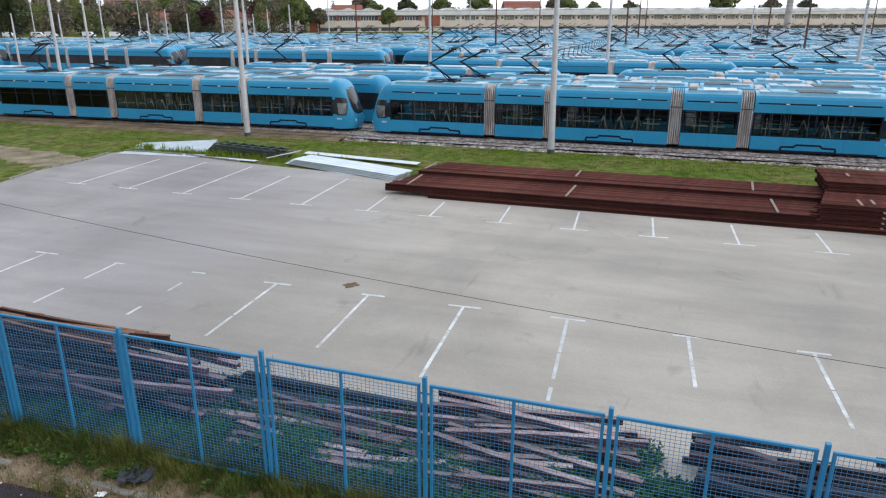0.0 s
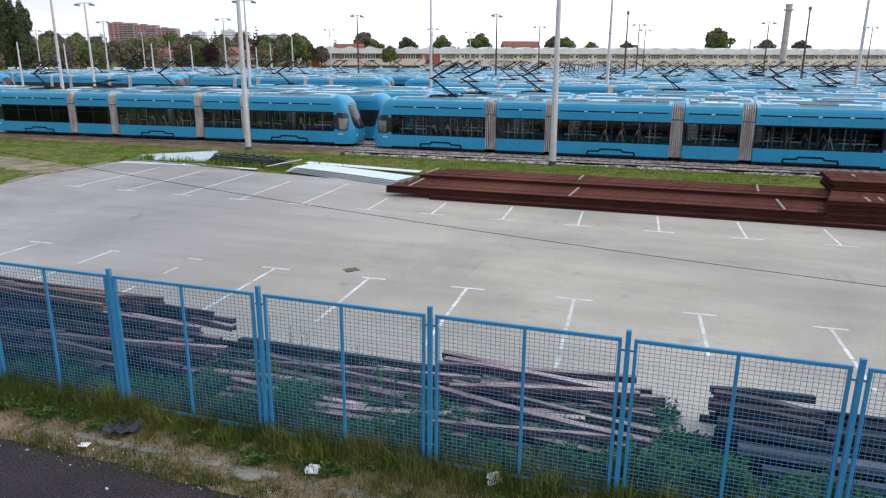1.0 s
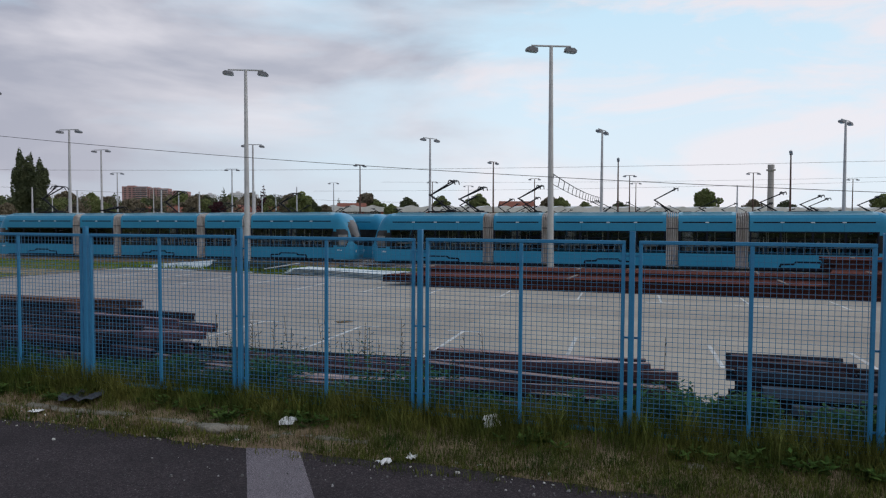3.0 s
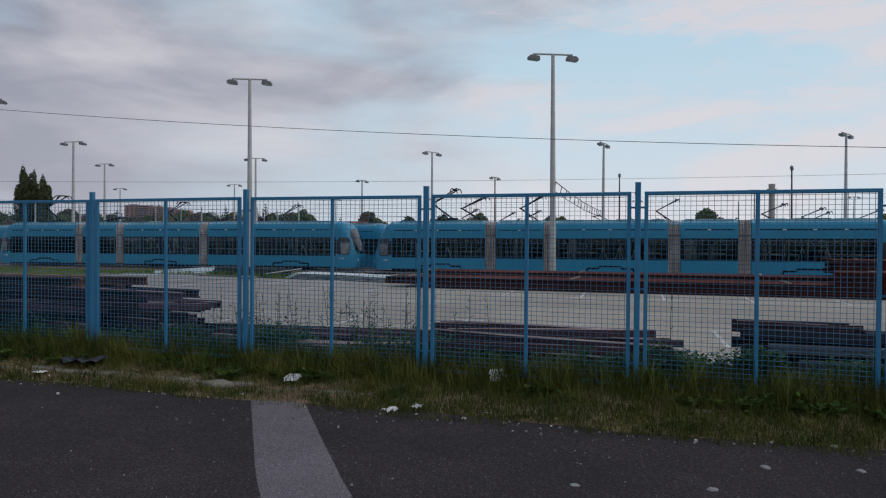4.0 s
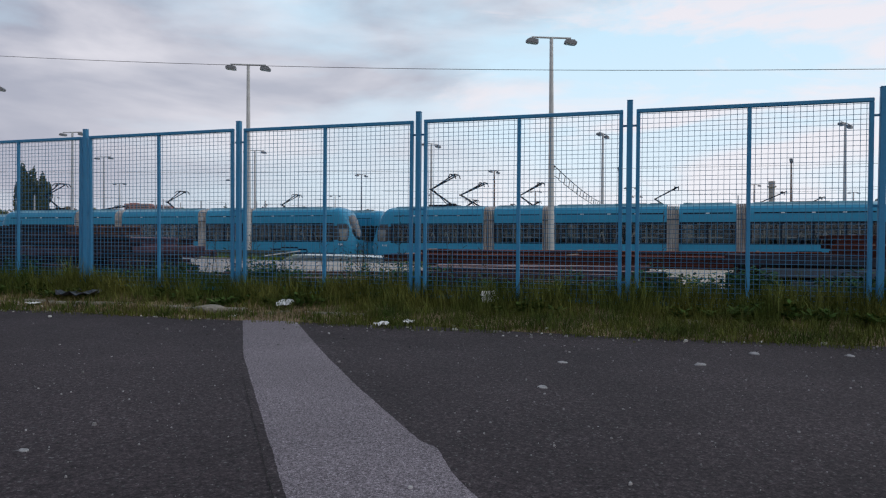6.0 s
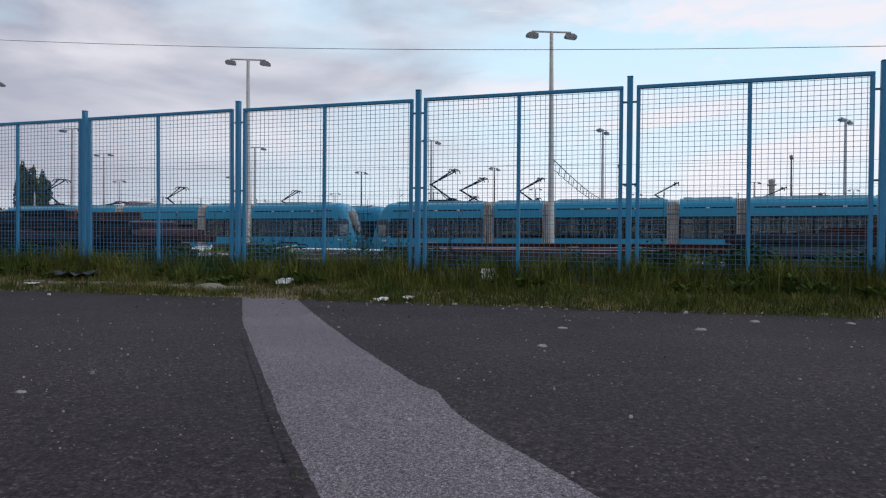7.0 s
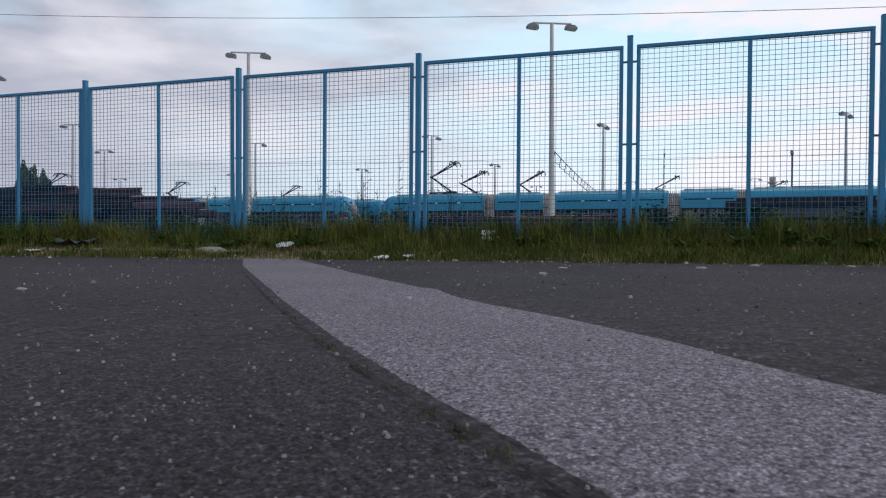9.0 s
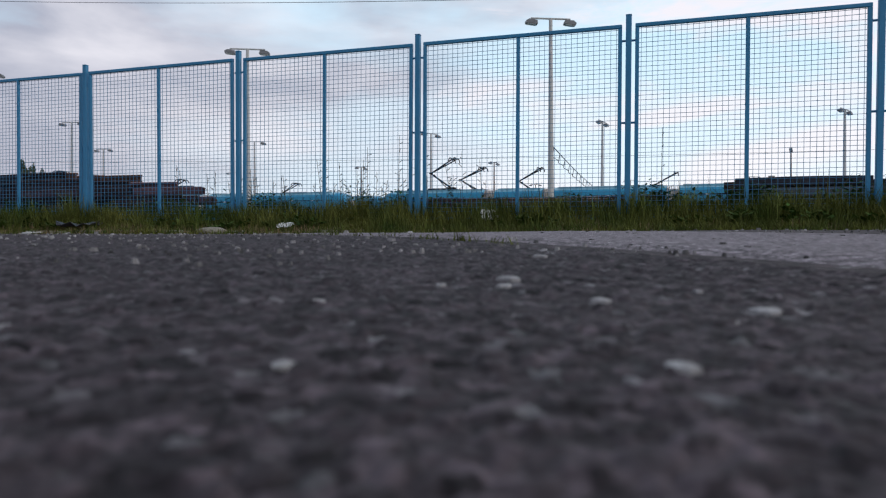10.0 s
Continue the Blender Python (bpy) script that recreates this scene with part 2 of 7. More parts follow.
def glass(name, tint, gloss):
    """A tinted pane: it lets the view through and mirrors a little, more at a slant."""
    m = bpy.data.materials.new(name)
    m.use_nodes = True
    n, l = m.node_tree.nodes, m.node_tree.links
    n.remove(n["Principled BSDF"])
    t, g, x, f = n.new("ShaderNodeBsdfTransparent"), n.new("ShaderNodeBsdfGlossy"), n.new("ShaderNodeMixShader"), n.new("ShaderNodeFresnel")
    t.inputs[0].default_value = (*tint, 1)
    g.inputs["Roughness"].default_value = 0.04
    g.inputs["Color"].default_value = (gloss, gloss, gloss, 1)
    f.inputs[0].default_value = 1.5
    l.new(f.outputs[0], x.inputs[0])
    l.new(t.outputs[0], x.inputs[1])
    l.new(g.outputs[0], x.inputs[2])
    l.new(x.outputs[0], n["Material Output"].inputs[0])
    return m


ASPHALT = stony("asphalt", (0.031, 0.0230, 0.0255), (0.097, 0.0725, 0.0790), (0.17, 0.165, 0.165), 105, 0.955, depth=0.003, stain=(0.65, 1.2))
OPEN_ASPHALT = stony("open_asphalt", (0.019, 0.0145, 0.0168), (0.112, 0.0870, 0.0985), (0.20, 0.190, 0.197), 185, 0.955, depth=0.0015, stain=(0.65, 1.25), wobble=0.9)
PATCH = stony("trench_patch", (0.124, 0.104, 0.116), (0.418, 0.360, 0.394), (0.56, 0.53, 0.55), 230, 0.94, depth=0.003, stain=(0.82, 1.12), wobble=0.9)
JOINT_DARK = stony("joint_crumbs", (0.008, 0.007, 0.008), (0.035, 0.030, 0.030), (0.11, 0.105, 0.09), 220, 0.93, depth=0.004, stain=(0.7, 1.2))
CONCRETE = worn_concrete()
BALLAST = stony("ballast", (0.200, 0.150, 0.118), (0.60, 0.515, 0.455), (0.78, 0.71, 0.65), 7.5, 0.70, rough=0.95, depth=0.05, stain=(0.55, 1.2), stain_scale=0.5, wobble=1.2)
EARTH = mat("bare_earth", (0.150, 0.106, 0.066), (0.38, 0.28, 0.185), 1.8, 45, 0.95, bump=0.6, depth=0.02, contrast=0.35, spec=0.05)
TURF = mat("turf", (0.062, 0.115, 0.010), (0.165, 0.142, 0.052), 0.34, 2.2, 0.95, bump=0.6, depth=0.05, contrast=0.6, spec=0.05)
LINE = mat("worn_white_paint", (0.76, 0.76, 0.74), (0.42, 0.40, 0.38), 3.2, 40, 0.8, bump=0.1, depth=0.002, contrast=0.15)
LINE_FAINT = mat("faded_white_paint", (0.44, 0.43, 0.41), (0.66, 0.66, 0.64), 2.2, 30, 0.85, bump=0.1, depth=0.002, contrast=0.15)
LINE_BAR = mat("greyed_white_paint", (0.54, 0.53, 0.51), (0.72, 0.71, 0.69), 2.2, 30, 0.85, bump=0.1, depth=0.002, contrast=0.15)
LINE_FRESH = mat("white_line_paint", (0.50, 0.495, 0.475), (0.76, 0.76, 0.74), 1.6, 40, 0.8, bump=0.1, depth=0.002, contrast=0.12)
FENCE_BLUE = mat("fence_blue_paint", (0.022, 0.200, 0.385), (0.034, 0.235, 0.43), 2.5, 70, 0.42, bump=0.12, depth=0.002, contrast=0.12, rough2=0.6)
WIRE = mat("wire_blue_paint", (0.028, 0.170, 0.33), (0.05, 0.215, 0.38), 3, 60, 0.5, bump=0.0, contrast=0.15)
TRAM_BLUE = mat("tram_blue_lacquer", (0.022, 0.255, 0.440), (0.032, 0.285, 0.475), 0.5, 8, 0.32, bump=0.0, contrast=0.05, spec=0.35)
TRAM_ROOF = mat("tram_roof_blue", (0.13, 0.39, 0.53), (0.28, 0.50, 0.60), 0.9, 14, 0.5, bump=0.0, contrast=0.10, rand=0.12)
ROOF_GREY = mat("roof_unit_pale_grey", (0.40, 0.46, 0.49), (0.74, 0.76, 0.76), 1.5, 22, 0.55, bump=0.1, contrast=0.1, rand=0.15)
ROOF_DARK = mat("roof_unit_dark", (0.035, 0.04, 0.05), (0.07, 0.075, 0.085), 2, 30, 0.6, bump=0.1, contrast=0.2)
RUBBER = mat("dark_rubber", (0.006, 0.009, 0.018), (0.012, 0.017, 0.030), 3, 30, 0.6, spec=0.15, bump=0.0, contrast=0.15)
BELLOWS = mat("bellows_grey", (0.66, 0.64, 0.62), (0.30, 0.235, 0.195), 2.4, 16, 0.75, bump=0.1, contrast=0.18, stretch=(1.6, 1, 0.35))
SEAM = mat("dark_panel_seam", (0.008, 0.10, 0.19), (0.012, 0.12, 0.22), 2, 20, 0.6, bump=0.0, contrast=0.1)
CABIN = mat("cabin_grey", (0.42, 0.43, 0.42), (0.54, 0.55, 0.54), 1.5, 25, 0.6, bump=0.0, contrast=0.1)
SEAT = mat("seat_fabric", (0.05, 0.10, 0.18), (0.08, 0.14, 0.22), 6, 50, 0.8, bump=0.1, contrast=0.2)
TUBE = mat("pale_tube", (0.62, 0.62, 0.58), (0.72, 0.72, 0.68), 5, 30, 0.35, bump=0.0, contrast=0.1)
GLASS = glass("tram_window", (0.79, 0.81, 0.80), 0.5)
DARK_PANE = mat("dark_window_band", (0.012, 0.015, 0.018), (0.03, 0.034, 0.038), 0.8, 6, 0.10, bump=0.0, contrast=0.3)
BLACK = mat("pantograph_black", (0.008, 0.009, 0.012), (0.02, 0.02, 0.024), 3, 40, 0.6, spec=0.2, bump=0.0, contrast=0.2)
GALV = mat("galvanised_steel", (0.44, 0.44, 0.44), (0.58, 0.58, 0.57), 1.2, 25, 0.55, metal=0.2, bump=0.05, contrast=0.1)
POLE_RUST = mat("rusty_pole", (0.085, 0.045, 0.035), (0.13, 0.070, 0.050), 1.5, 30, 0.85, bump=0.1, contrast=0.2)
LAMP_HEAD = mat("lamp_head_grey", (0.15, 0.155, 0.17), (0.22, 0.225, 0.24), 3, 30, 0.5, bump=0.0, contrast=0.1)
DIFFUSER = mat("lamp_cover", (0.62, 0.64, 0.66), (0.72, 0.73, 0.75), 4, 30, 0.3, bump=0.0, contrast=0.05)
# rail rusts: dark for sides, paler for tops with top light painted in
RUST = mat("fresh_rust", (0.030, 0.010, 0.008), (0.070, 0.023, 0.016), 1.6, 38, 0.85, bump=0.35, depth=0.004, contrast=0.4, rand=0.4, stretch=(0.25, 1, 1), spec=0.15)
RUST_LIT = mat("bright_rust_head", (0.085, 0.024, 0.017), (0.160, 0.056, 0.040), 1.4, 30, 0.9, bump=0.2, depth=0.003, contrast=0.35, rand=0.6, stretch=(0.25, 1, 1), spec=0.15)
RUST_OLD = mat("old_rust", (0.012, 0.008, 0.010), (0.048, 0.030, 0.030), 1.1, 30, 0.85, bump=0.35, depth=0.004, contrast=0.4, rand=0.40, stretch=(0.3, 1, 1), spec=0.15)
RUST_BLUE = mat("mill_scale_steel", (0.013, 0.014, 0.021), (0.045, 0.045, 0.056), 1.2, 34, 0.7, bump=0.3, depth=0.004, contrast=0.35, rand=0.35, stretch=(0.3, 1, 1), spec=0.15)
LIT_PINK = mat("dusty_pink_rust", (0.14, 0.080, 0.080), (0.46, 0.36, 0.34), 1.6, 26, 0.95, bump=0.2, contrast=0.3, rand=0.35, stretch=(0.4, 1, 1), spec=0.15)
LIT_DARK = mat("dusty_dark_rust", (0.014, 0.011, 0.014), (0.070, 0.050, 0.055), 1.0, 26, 0.95, bump=0.2, contrast=0.3, rand=0.5, stretch=(0.35, 1, 1), spec=0.15)
LIT_BROWN = mat("bright_brown_rust", (0.085, 0.042, 0.027), (0.27, 0.155, 0.105), 1.2, 26, 0.95, bump=0.2, contrast=0.35, rand=0.4, stretch=(0.35, 1, 1), spec=0.15)
LIT_BLUE = mat("dusty_blue_scale", (0.015, 0.017, 0.027), (0.058, 0.063, 0.085), 1.0, 26, 0.8, bump=0.2, contrast=0.3, rand=0.4, stretch=(0.35, 1, 1), spec=0.15)
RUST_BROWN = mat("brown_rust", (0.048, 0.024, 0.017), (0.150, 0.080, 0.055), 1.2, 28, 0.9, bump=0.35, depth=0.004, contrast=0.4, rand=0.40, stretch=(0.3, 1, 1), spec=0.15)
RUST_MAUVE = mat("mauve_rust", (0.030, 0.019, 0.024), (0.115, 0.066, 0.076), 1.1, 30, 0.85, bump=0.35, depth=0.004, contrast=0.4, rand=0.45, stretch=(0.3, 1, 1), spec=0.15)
LIT_MAUVE = mat("dusty_mauve_rust", (0.060, 0.040, 0.046), (0.270, 0.190, 0.200), 1.3, 26, 0.95, bump=0.2, contrast=0.35, rand=0.5, stretch=(0.35, 1, 1), spec=0.15)
STEEL_GREY = mat("grey_steel_beam", (0.030, 0.040, 0.058), (0.065, 0.082, 0.11), 1.2, 30, 0.6, bump=0.1, contrast=0.2)
SPACER = mat("weathered_batten", (0.21, 0.155, 0.125), (0.32, 0.25, 0.205), 3, 40, 0.9, bump=0.3, contrast=0.3)
SHEET = mat("white_sheet_metal", (0.60, 0.66, 0.66), (0.74, 0.78, 0.77), 0.8, 14, 0.45, bump=0.1, contrast=0.1)
SHEET_DARK = mat("dark_green_frame", (0.020, 0.035, 0.026), (0.045, 0.06, 0.045), 2, 20, 0.6, bump=0.1, contrast=0.2)
STONE = mat("broken_concrete", (0.17, 0.152, 0.12), (0.30, 0.275, 0.225), 5, 60, 0.9, bump=0.5, depth=0.006, contrast=0.25, spec=0.15)
CHIP = mat("stone_chip", (0.06, 0.058, 0.06), (0.27, 0.26, 0.255), 3, 60, 0.85, bump=0.2, contrast=0.3, rand=0.8, island=True)
PAPER = mat("crumpled_paper", (0.74, 0.74, 0.72), (0.84, 0.84, 0.82), 8, 60, 0.8, bump=0.3, depth=0.005, contrast=0.1)
PLASTIC_BAG = mat("dark_plastic_bag", (0.012, 0.013, 0.018), (0.035, 0.035, 0.045), 8, 40, 0.3, bump=0.4, depth=0.01, contrast=0.3)
BLADE = mat("grass_blades", (0.035, 0.068, 0.012), (0.130, 0.130, 0.029), 1.5, 4, 0.8, spec=0.15, bump=0.0, contrast=0.2, rand=0.45, island=True)
BLADE_LUSH = mat("lush_grass_blades", (0.065, 0.112, 0.020), (0.20, 0.205, 0.055), 1.5, 4, 0.8, spec=0.15, bump=0.0, contrast=0.2, rand=0.4, island=True)
BLADE_FAR = mat("lawn_blades", (0.095, 0.185, 0.012), (0.170, 0.215, 0.028), 0.3, 3, 0.85, spec=0.1, bump=0.0, contrast=0.2, rand=0.3, island=True)
STALK = mat("dull_stalks", (0.035, 0.034, 0.022), (0.085, 0.072, 0.045), 2, 8, 0.9, spec=0.1, bump=0.0, contrast=0.2, rand=0.3, island=True)
BLADE_DRY = mat("dry_grass_blades", (0.115, 0.085, 0.042), (0.21, 0.155, 0.085), 1.2, 5, 0.8, spec=0.15, bump=0.0, contrast=0.2, rand=0.4, island=True)
WEED_FRESH = mat("fresh_weed_leaves", (0.042, 0.088, 0.018), (0.085, 0.130, 0.030), 1.4, 5, 0.85, spec=0.08, bump=0.0, contrast=0.2, rand=0.4, island=True)
WEED = mat("weed_leaves", (0.022, 0.070, 0.028), (0.045, 0.105, 0.036), 1.4, 5, 0.85, spec=0.08, bump=0.0, contrast=0.2, rand=0.4, island=True)
BARK = mat("bark", (0.060, 0.047, 0.036), (0.11, 0.088, 0.07), 3, 30, 0.95, bump=0.4, contrast=0.3)
LEAF_A = mat("spring_leaves", (0.115, 0.150, 0.048), (0.22, 0.24, 0.10), 0.5, 3, 0.8, bump=0.0, contrast=0.2, rand=0.16, island=True, spec=0.15)
LEAF_B = mat("dark_leaves", (0.062, 0.078, 0.042), (0.125, 0.142, 0.075), 0.5, 3, 0.8, bump=0.0, contrast=0.2, rand=0.16, island=True, spec=0.15)
LEAF_C = mat("budding_brown_twigs", (0.155, 0.128, 0.095), (0.26, 0.225, 0.155), 0.5, 3, 0.9, bump=0.0, contrast=0.2, rand=0.16, island=True, spec=0.15)
LEAF_D = mat("purple_leaves", (0.050, 0.020, 0.026), (0.075, 0.032, 0.036), 0.5, 3, 0.8, bump=0.0, contrast=0.2, rand=0.16, island=True, spec=0.15)
PLASTER = mat("cream_plaster", (0.60, 0.55, 0.46), (0.68, 0.64, 0.55), 0.3, 6, 0.9, bump=0.05, contrast=0.06)
WHITE_ROOF = mat("pale_shell_roof", (0.60, 0.60, 0.58), (0.72, 0.71, 0.69), 0.3, 5, 0.85, bump=0.05, contrast=0.08)
BRICK_RED = mat("red_brickwork", (0.25, 0.075, 0.050), (0.33, 0.11, 0.075), 0.6, 9, 0.9, bump=0.1, contrast=0.15)
CREAM = mat("cream_render", (0.58, 0.50, 0.42), (0.67, 0.60, 0.51), 0.15, 3, 0.9, bump=0.05, contrast=0.08)
PANE_DULL = mat("dull_hall_glazing", (0.15, 0.135, 0.11), (0.24, 0.22, 0.185), 0.3, 3, 0.35, bump=0.0, contrast=0.2)
PANE = mat("far_window_pane", (0.05, 0.055, 0.06), (0.10, 0.105, 0.11), 0.4, 4, 0.15, bump=0.0, contrast=0.2)
TOWER_PINK = mat("tower_pink_render", (0.34, 0.185, 0.170), (0.42, 0.25, 0.235), 0.1, 2, 0.9, bump=0.0, contrast=0.08)
TOWER_GREY = mat("tower_pale_render", (0.42, 0.40, 0.42), (0.50, 0.48, 0.49), 0.1, 2, 0.9, bump=0.0, contrast=0.08)
TILE_ROOF = mat("red_tile_roof", (0.22, 0.075, 0.05), (0.30, 0.12, 0.085), 0.6, 8, 0.9, bump=0.1, contrast=0.2)
VAN_WHITE = mat("white_car_paint", (0.74, 0.75, 0.76), (0.80, 0.81, 0.82), 1, 10, 0.3, bump=0.0, contrast=0.03)
CHIMNEY = mat("chimney_concrete", (0.38, 0.35, 0.34), (0.50, 0.47, 0.45), 0.3, 4, 0.9, bump=0.05, contrast=0.12)


# ---- mesh helpers ----
class Geo:
    """Gathers the corners and faces of one mesh."""

    def __init__(self):
        self.v, self.f, self.m = [], [], []

    def add(self, vs, fs, mi=0, tm=None):
        k = len(self.v)
        self.v += [tuple(tm @ Vector(p)) for p in vs] if tm is not None else [tuple(p) for p in vs]
        self.f += [tuple(k + i for i in f) for f in fs]
        self.m += [mi] * len(fs)
        return self

    def box(self, c, s, mi=0, tm=None, ch=0.0):
        """A box, with its upright and level edges chamfered by ch."""
        hx, hy, hz = s[0] / 2, s[1] / 2, s[2] / 2
        if not ch:
            vs = [(c[0] + a * hx, c[1] + b * hy, c[2] + d * hz) for a in (-1, 1) for b in (-1, 1) for d in (-1, 1)]
            return self.add(vs, [(0, 1, 3, 2), (4, 6, 7, 5), (0, 4, 5, 1), (2, 3, 7, 6), (0, 2, 6, 4), (1, 5, 7, 3)], mi, tm)
        ring = [(-hx + ch, -hy), (hx - ch, -hy), (hx, -hy + ch), (hx, hy - ch), (hx - ch, hy), (-hx + ch, hy), (-hx, hy - ch), (-hx, -hy + ch)]
        lo = [(x * (1 - ch / hx), y * (1 - ch / hy)) for x, y in ring]
        vs = []
        for rr, z in ((lo, -hz), (ring, -hz + ch), (ring, hz - ch), (lo, hz)):
            vs += [(c[0] + x, c[1] + y, c[2] + z) for x, y in rr]
        fs = [tuple(reversed(range(8))), tuple(range(24, 32))]
        for r in range(3):
            fs += [(8 * r + i, 8 * r + (i + 1) % 8, 8 * r + 8 + (i + 1) % 8, 8 * r + 8 + i) for i in range(8)]
        return self.add(vs, fs, mi, tm)

    def tube(self, p, q, r, n=8, mi=0, r2=None, caps=True, tm=None):
        p, q = Vector(p), Vector(q)
        d = (q - p).normalized()
        a = d.orthogonal().normalized()
        b = d.cross(a)
        r2 = r if r2 is None else r2
        vs = [p + (a * math.cos(2 * math.pi * i / n) + b * math.sin(2 * math.pi * i / n)) * r for i in range(n)]
        vs += [q + (a * math.cos(2 * math.pi * i / n) + b * math.sin(2 * math.pi * i / n)) * r2 for i in range(n)]
        fs = [(i, (i + 1) % n, n + (i + 1) % n, n + i) for i in range(n)]
        if caps:
            fs += [tuple(reversed(range(n))), tuple(range(n, 2 * n))]
        return self.add(vs, fs, mi, tm)

    def prism(self, profile, x0, x1, mi=0, tm=None, axis="x", caps=True):
        """A closed outline of (a, b) pairs drawn out along an axis from x0 to x1."""
        k = len(profile)
        put = {"x": lambda x, a, b: (x, a, b), "y": lambda x, a, b: (a, x, b), "z": lambda x, a, b: (a, b, x)}[axis]
        vs = [put(x0, a, b) for a, b in profile] + [put(x1, a, b) for a, b in profile]
        fs = [(i, (i + 1) % k, k + (i + 1) % k, k + i) for i in range(k)]
        if caps:
            fs += [tuple(reversed(range(k))), tuple(range(k, 2 * k))]
        return self.add(vs, fs, mi, tm)

    def mesh(self, name, *mats, smooth=False):
        me = bpy.data.meshes.new(name)
        me.from_pydata(self.v, [], self.f)
        for q in mats:
            me.materials.append(q)
        if len(mats) > 1:
            me.polygons.foreach_set("material_index", self.m)
        bm = bmesh.new()
        bm.from_mesh(me)
        bmesh.ops.recalc_face_normals(bm, faces=bm.faces)
        bm.to_mesh(me)
        bm.free()
        if smooth:
            me.polygons.foreach_set("use_smooth", [True] * len(me.polygons))
            me.set_sharp_from_angle(angle=radians(40))
        return me


def part(name, geo, mats, parent=None, label="", smooth=False):
    """Links a Geo, or a finished mesh, as one mesh object under a thing."""
    me = geo if isinstance(geo, bpy.types.Mesh) else geo.mesh(name, *(mats if isinstance(mats, (tuple, list)) else (mats,)), smooth=smooth)
    ob = new(name, me)
    ob.parent = parent
    return tagged(ob, label)


def raw_mesh(name, verts, faces, *mats):
    me = bpy.data.meshes.new(name)
    me.from_pydata(verts, [], faces)
    for q in mats:
        me.materials.append(q)
    me.validate()
    return me


# ---- plan: the fence line, the tram line ----
FENCE_YAW, TRAM_YAW = -18.28, -19.0
FENCE = pose(-0.25, 8.5, 0, 0, 0, FENCE_YAW)
TRAMS = pose(3.1, 44.3, -0.37, 0, 0, TRAM_YAW)
YARD_Z, FLOOR_Z = -0.15, -0.36
rng = np.random.default_rng(7)


LOT_Y, LOT_Z = (-90, -6, 0, 0.5, 1, 2, 3, 5, 7, 8.5, 30), (-0.5, -0.19, -0.085, -0.067, -0.052, -0.039, -0.033, -0.029, -0.04, -0.05, -0.1)


def asphalt_z(x, y):
    """The lot rises gently from where the walk ends, then falls to the fence; it is a little uneven and slightly crowned under the trench strip."""
    crown = 0.012 * max(0.0, min(1.0, x / 0.8)) * max(0.0, 1 - abs(y - 1.8) / 1.1) * max(0.0, min(1.0, 2.5 - x / 2))
    return float(np.interp(y, LOT_Y, LOT_Z)) + crown + 0.004 * noise.noise(Vector((x * 0.55, y * 0.55, 3.1))) * min(1.0, 0.15 + 0.12 * abs(y))



# ---- ground ----
def ground_sheet():
    xs = [-2600, -900, -400, -200, -120, -60, -20, 20, 60, 120, 200, 400, 900, 2600]
    ys = [-2600, -600, -150, -60, -14, -8, -3, 0, 60, 150, 300, 700, 1200, 2600]
    v = [tuple(TRAMS @ Vector((x, y, (0.17 if y <= -14 else 0.14 if y <= -8 else 0.01)))) for y in ys for x in xs]
    k = len(xs)
    f = [(j * k + i, j * k + i + 1, (j + 1) * k + i + 1, (j + 1) * k + i) for j in range(len(ys) - 1) for i in range(k - 1)]
    ob = new("ground", raw_mesh("ground", v, f, TURF))
    tagged(ob, "flat turf ground with green and straw-coloured grass", "ground", kind="structure")


def grid_sheet(name, ss, ns, at, material):
    """A sheet over a grid in the fence's own directions; at(s, n) gives a world place."""
    v = [at(s, n) for n in ns for s in ss]
    k = len(ss)
    f = [(j * k + i, j * k + i + 1, (j + 1) * k + i + 1, (j + 1) * k + i) for j in range(len(ns) - 1) for i in range(k - 1)]
    me = raw_mesh(name, v, f, material)
    me.polygons.foreach_set("use_smooth", [True] * len(me.polygons))
    return new(name, me)


EDGE_N = -1.10


def edge_n(s):
    return EDGE_N + 0.10 * noise.noise(Vector((s * 0.9, 0, 0))) + 0.05 * noise.noise(Vector((s * 4.0, 5, 0)))


def lot():
    ss = np.r_[np.linspace(-90, -15, 16), np.arange(-14.5, 14.6, 0.125), np.linspace(15, 90, 16)]
    ns = np.r_[np.linspace(-90, -14, 12), np.arange(-13.5, -1.4, 0.125), [0.0]]

    def at(s, n):
        n = edge_n(s) if n == 0.0 else n
        p = FENCE @ Vector((s, n, 0))
        return (p.x, p.y, asphalt_z(p.x, p.y))

    tagged(grid_sheet("asphalt_lot", ss, ns, at, ASPHALT), "dark worn asphalt with pale stone chips", "asphalt", kind="structure")


STRIP_LEFT = ((8.2, -2.37), (5.42, -1.575), (3.72, -1.01), (2.6, -0.635), (2.18, -0.488), (1.52, -0.245), (1.13, -0.085), (0.92, 0.012), (0.76, 0.088), (0.58, 0.17), (0.41, 0.24), (0, 0.41), (-3, 1.43), (-7, 2.8))
STRIP_RIGHT = ((8.2, -1.71), (7.88, -1.59), (5.5, -0.86), (4.41, -0.50), (3.35, -0.115), (3.08, -0.01), (2.98, 0.065), (2.84, 0.085), (2.68, 0.115), (2.48, 0.18), (2.28, 0.25), (1.9, 0.425), (1.5, 0.582), (1.1, 0.708), (0.99, 0.752), (0, 1.18), (-3, 2.3), (-7, 4.0))


def strip_left(y):
    ly, lx = zip(*reversed(STRIP_LEFT))
    return float(np.interp(y, ly, lx))


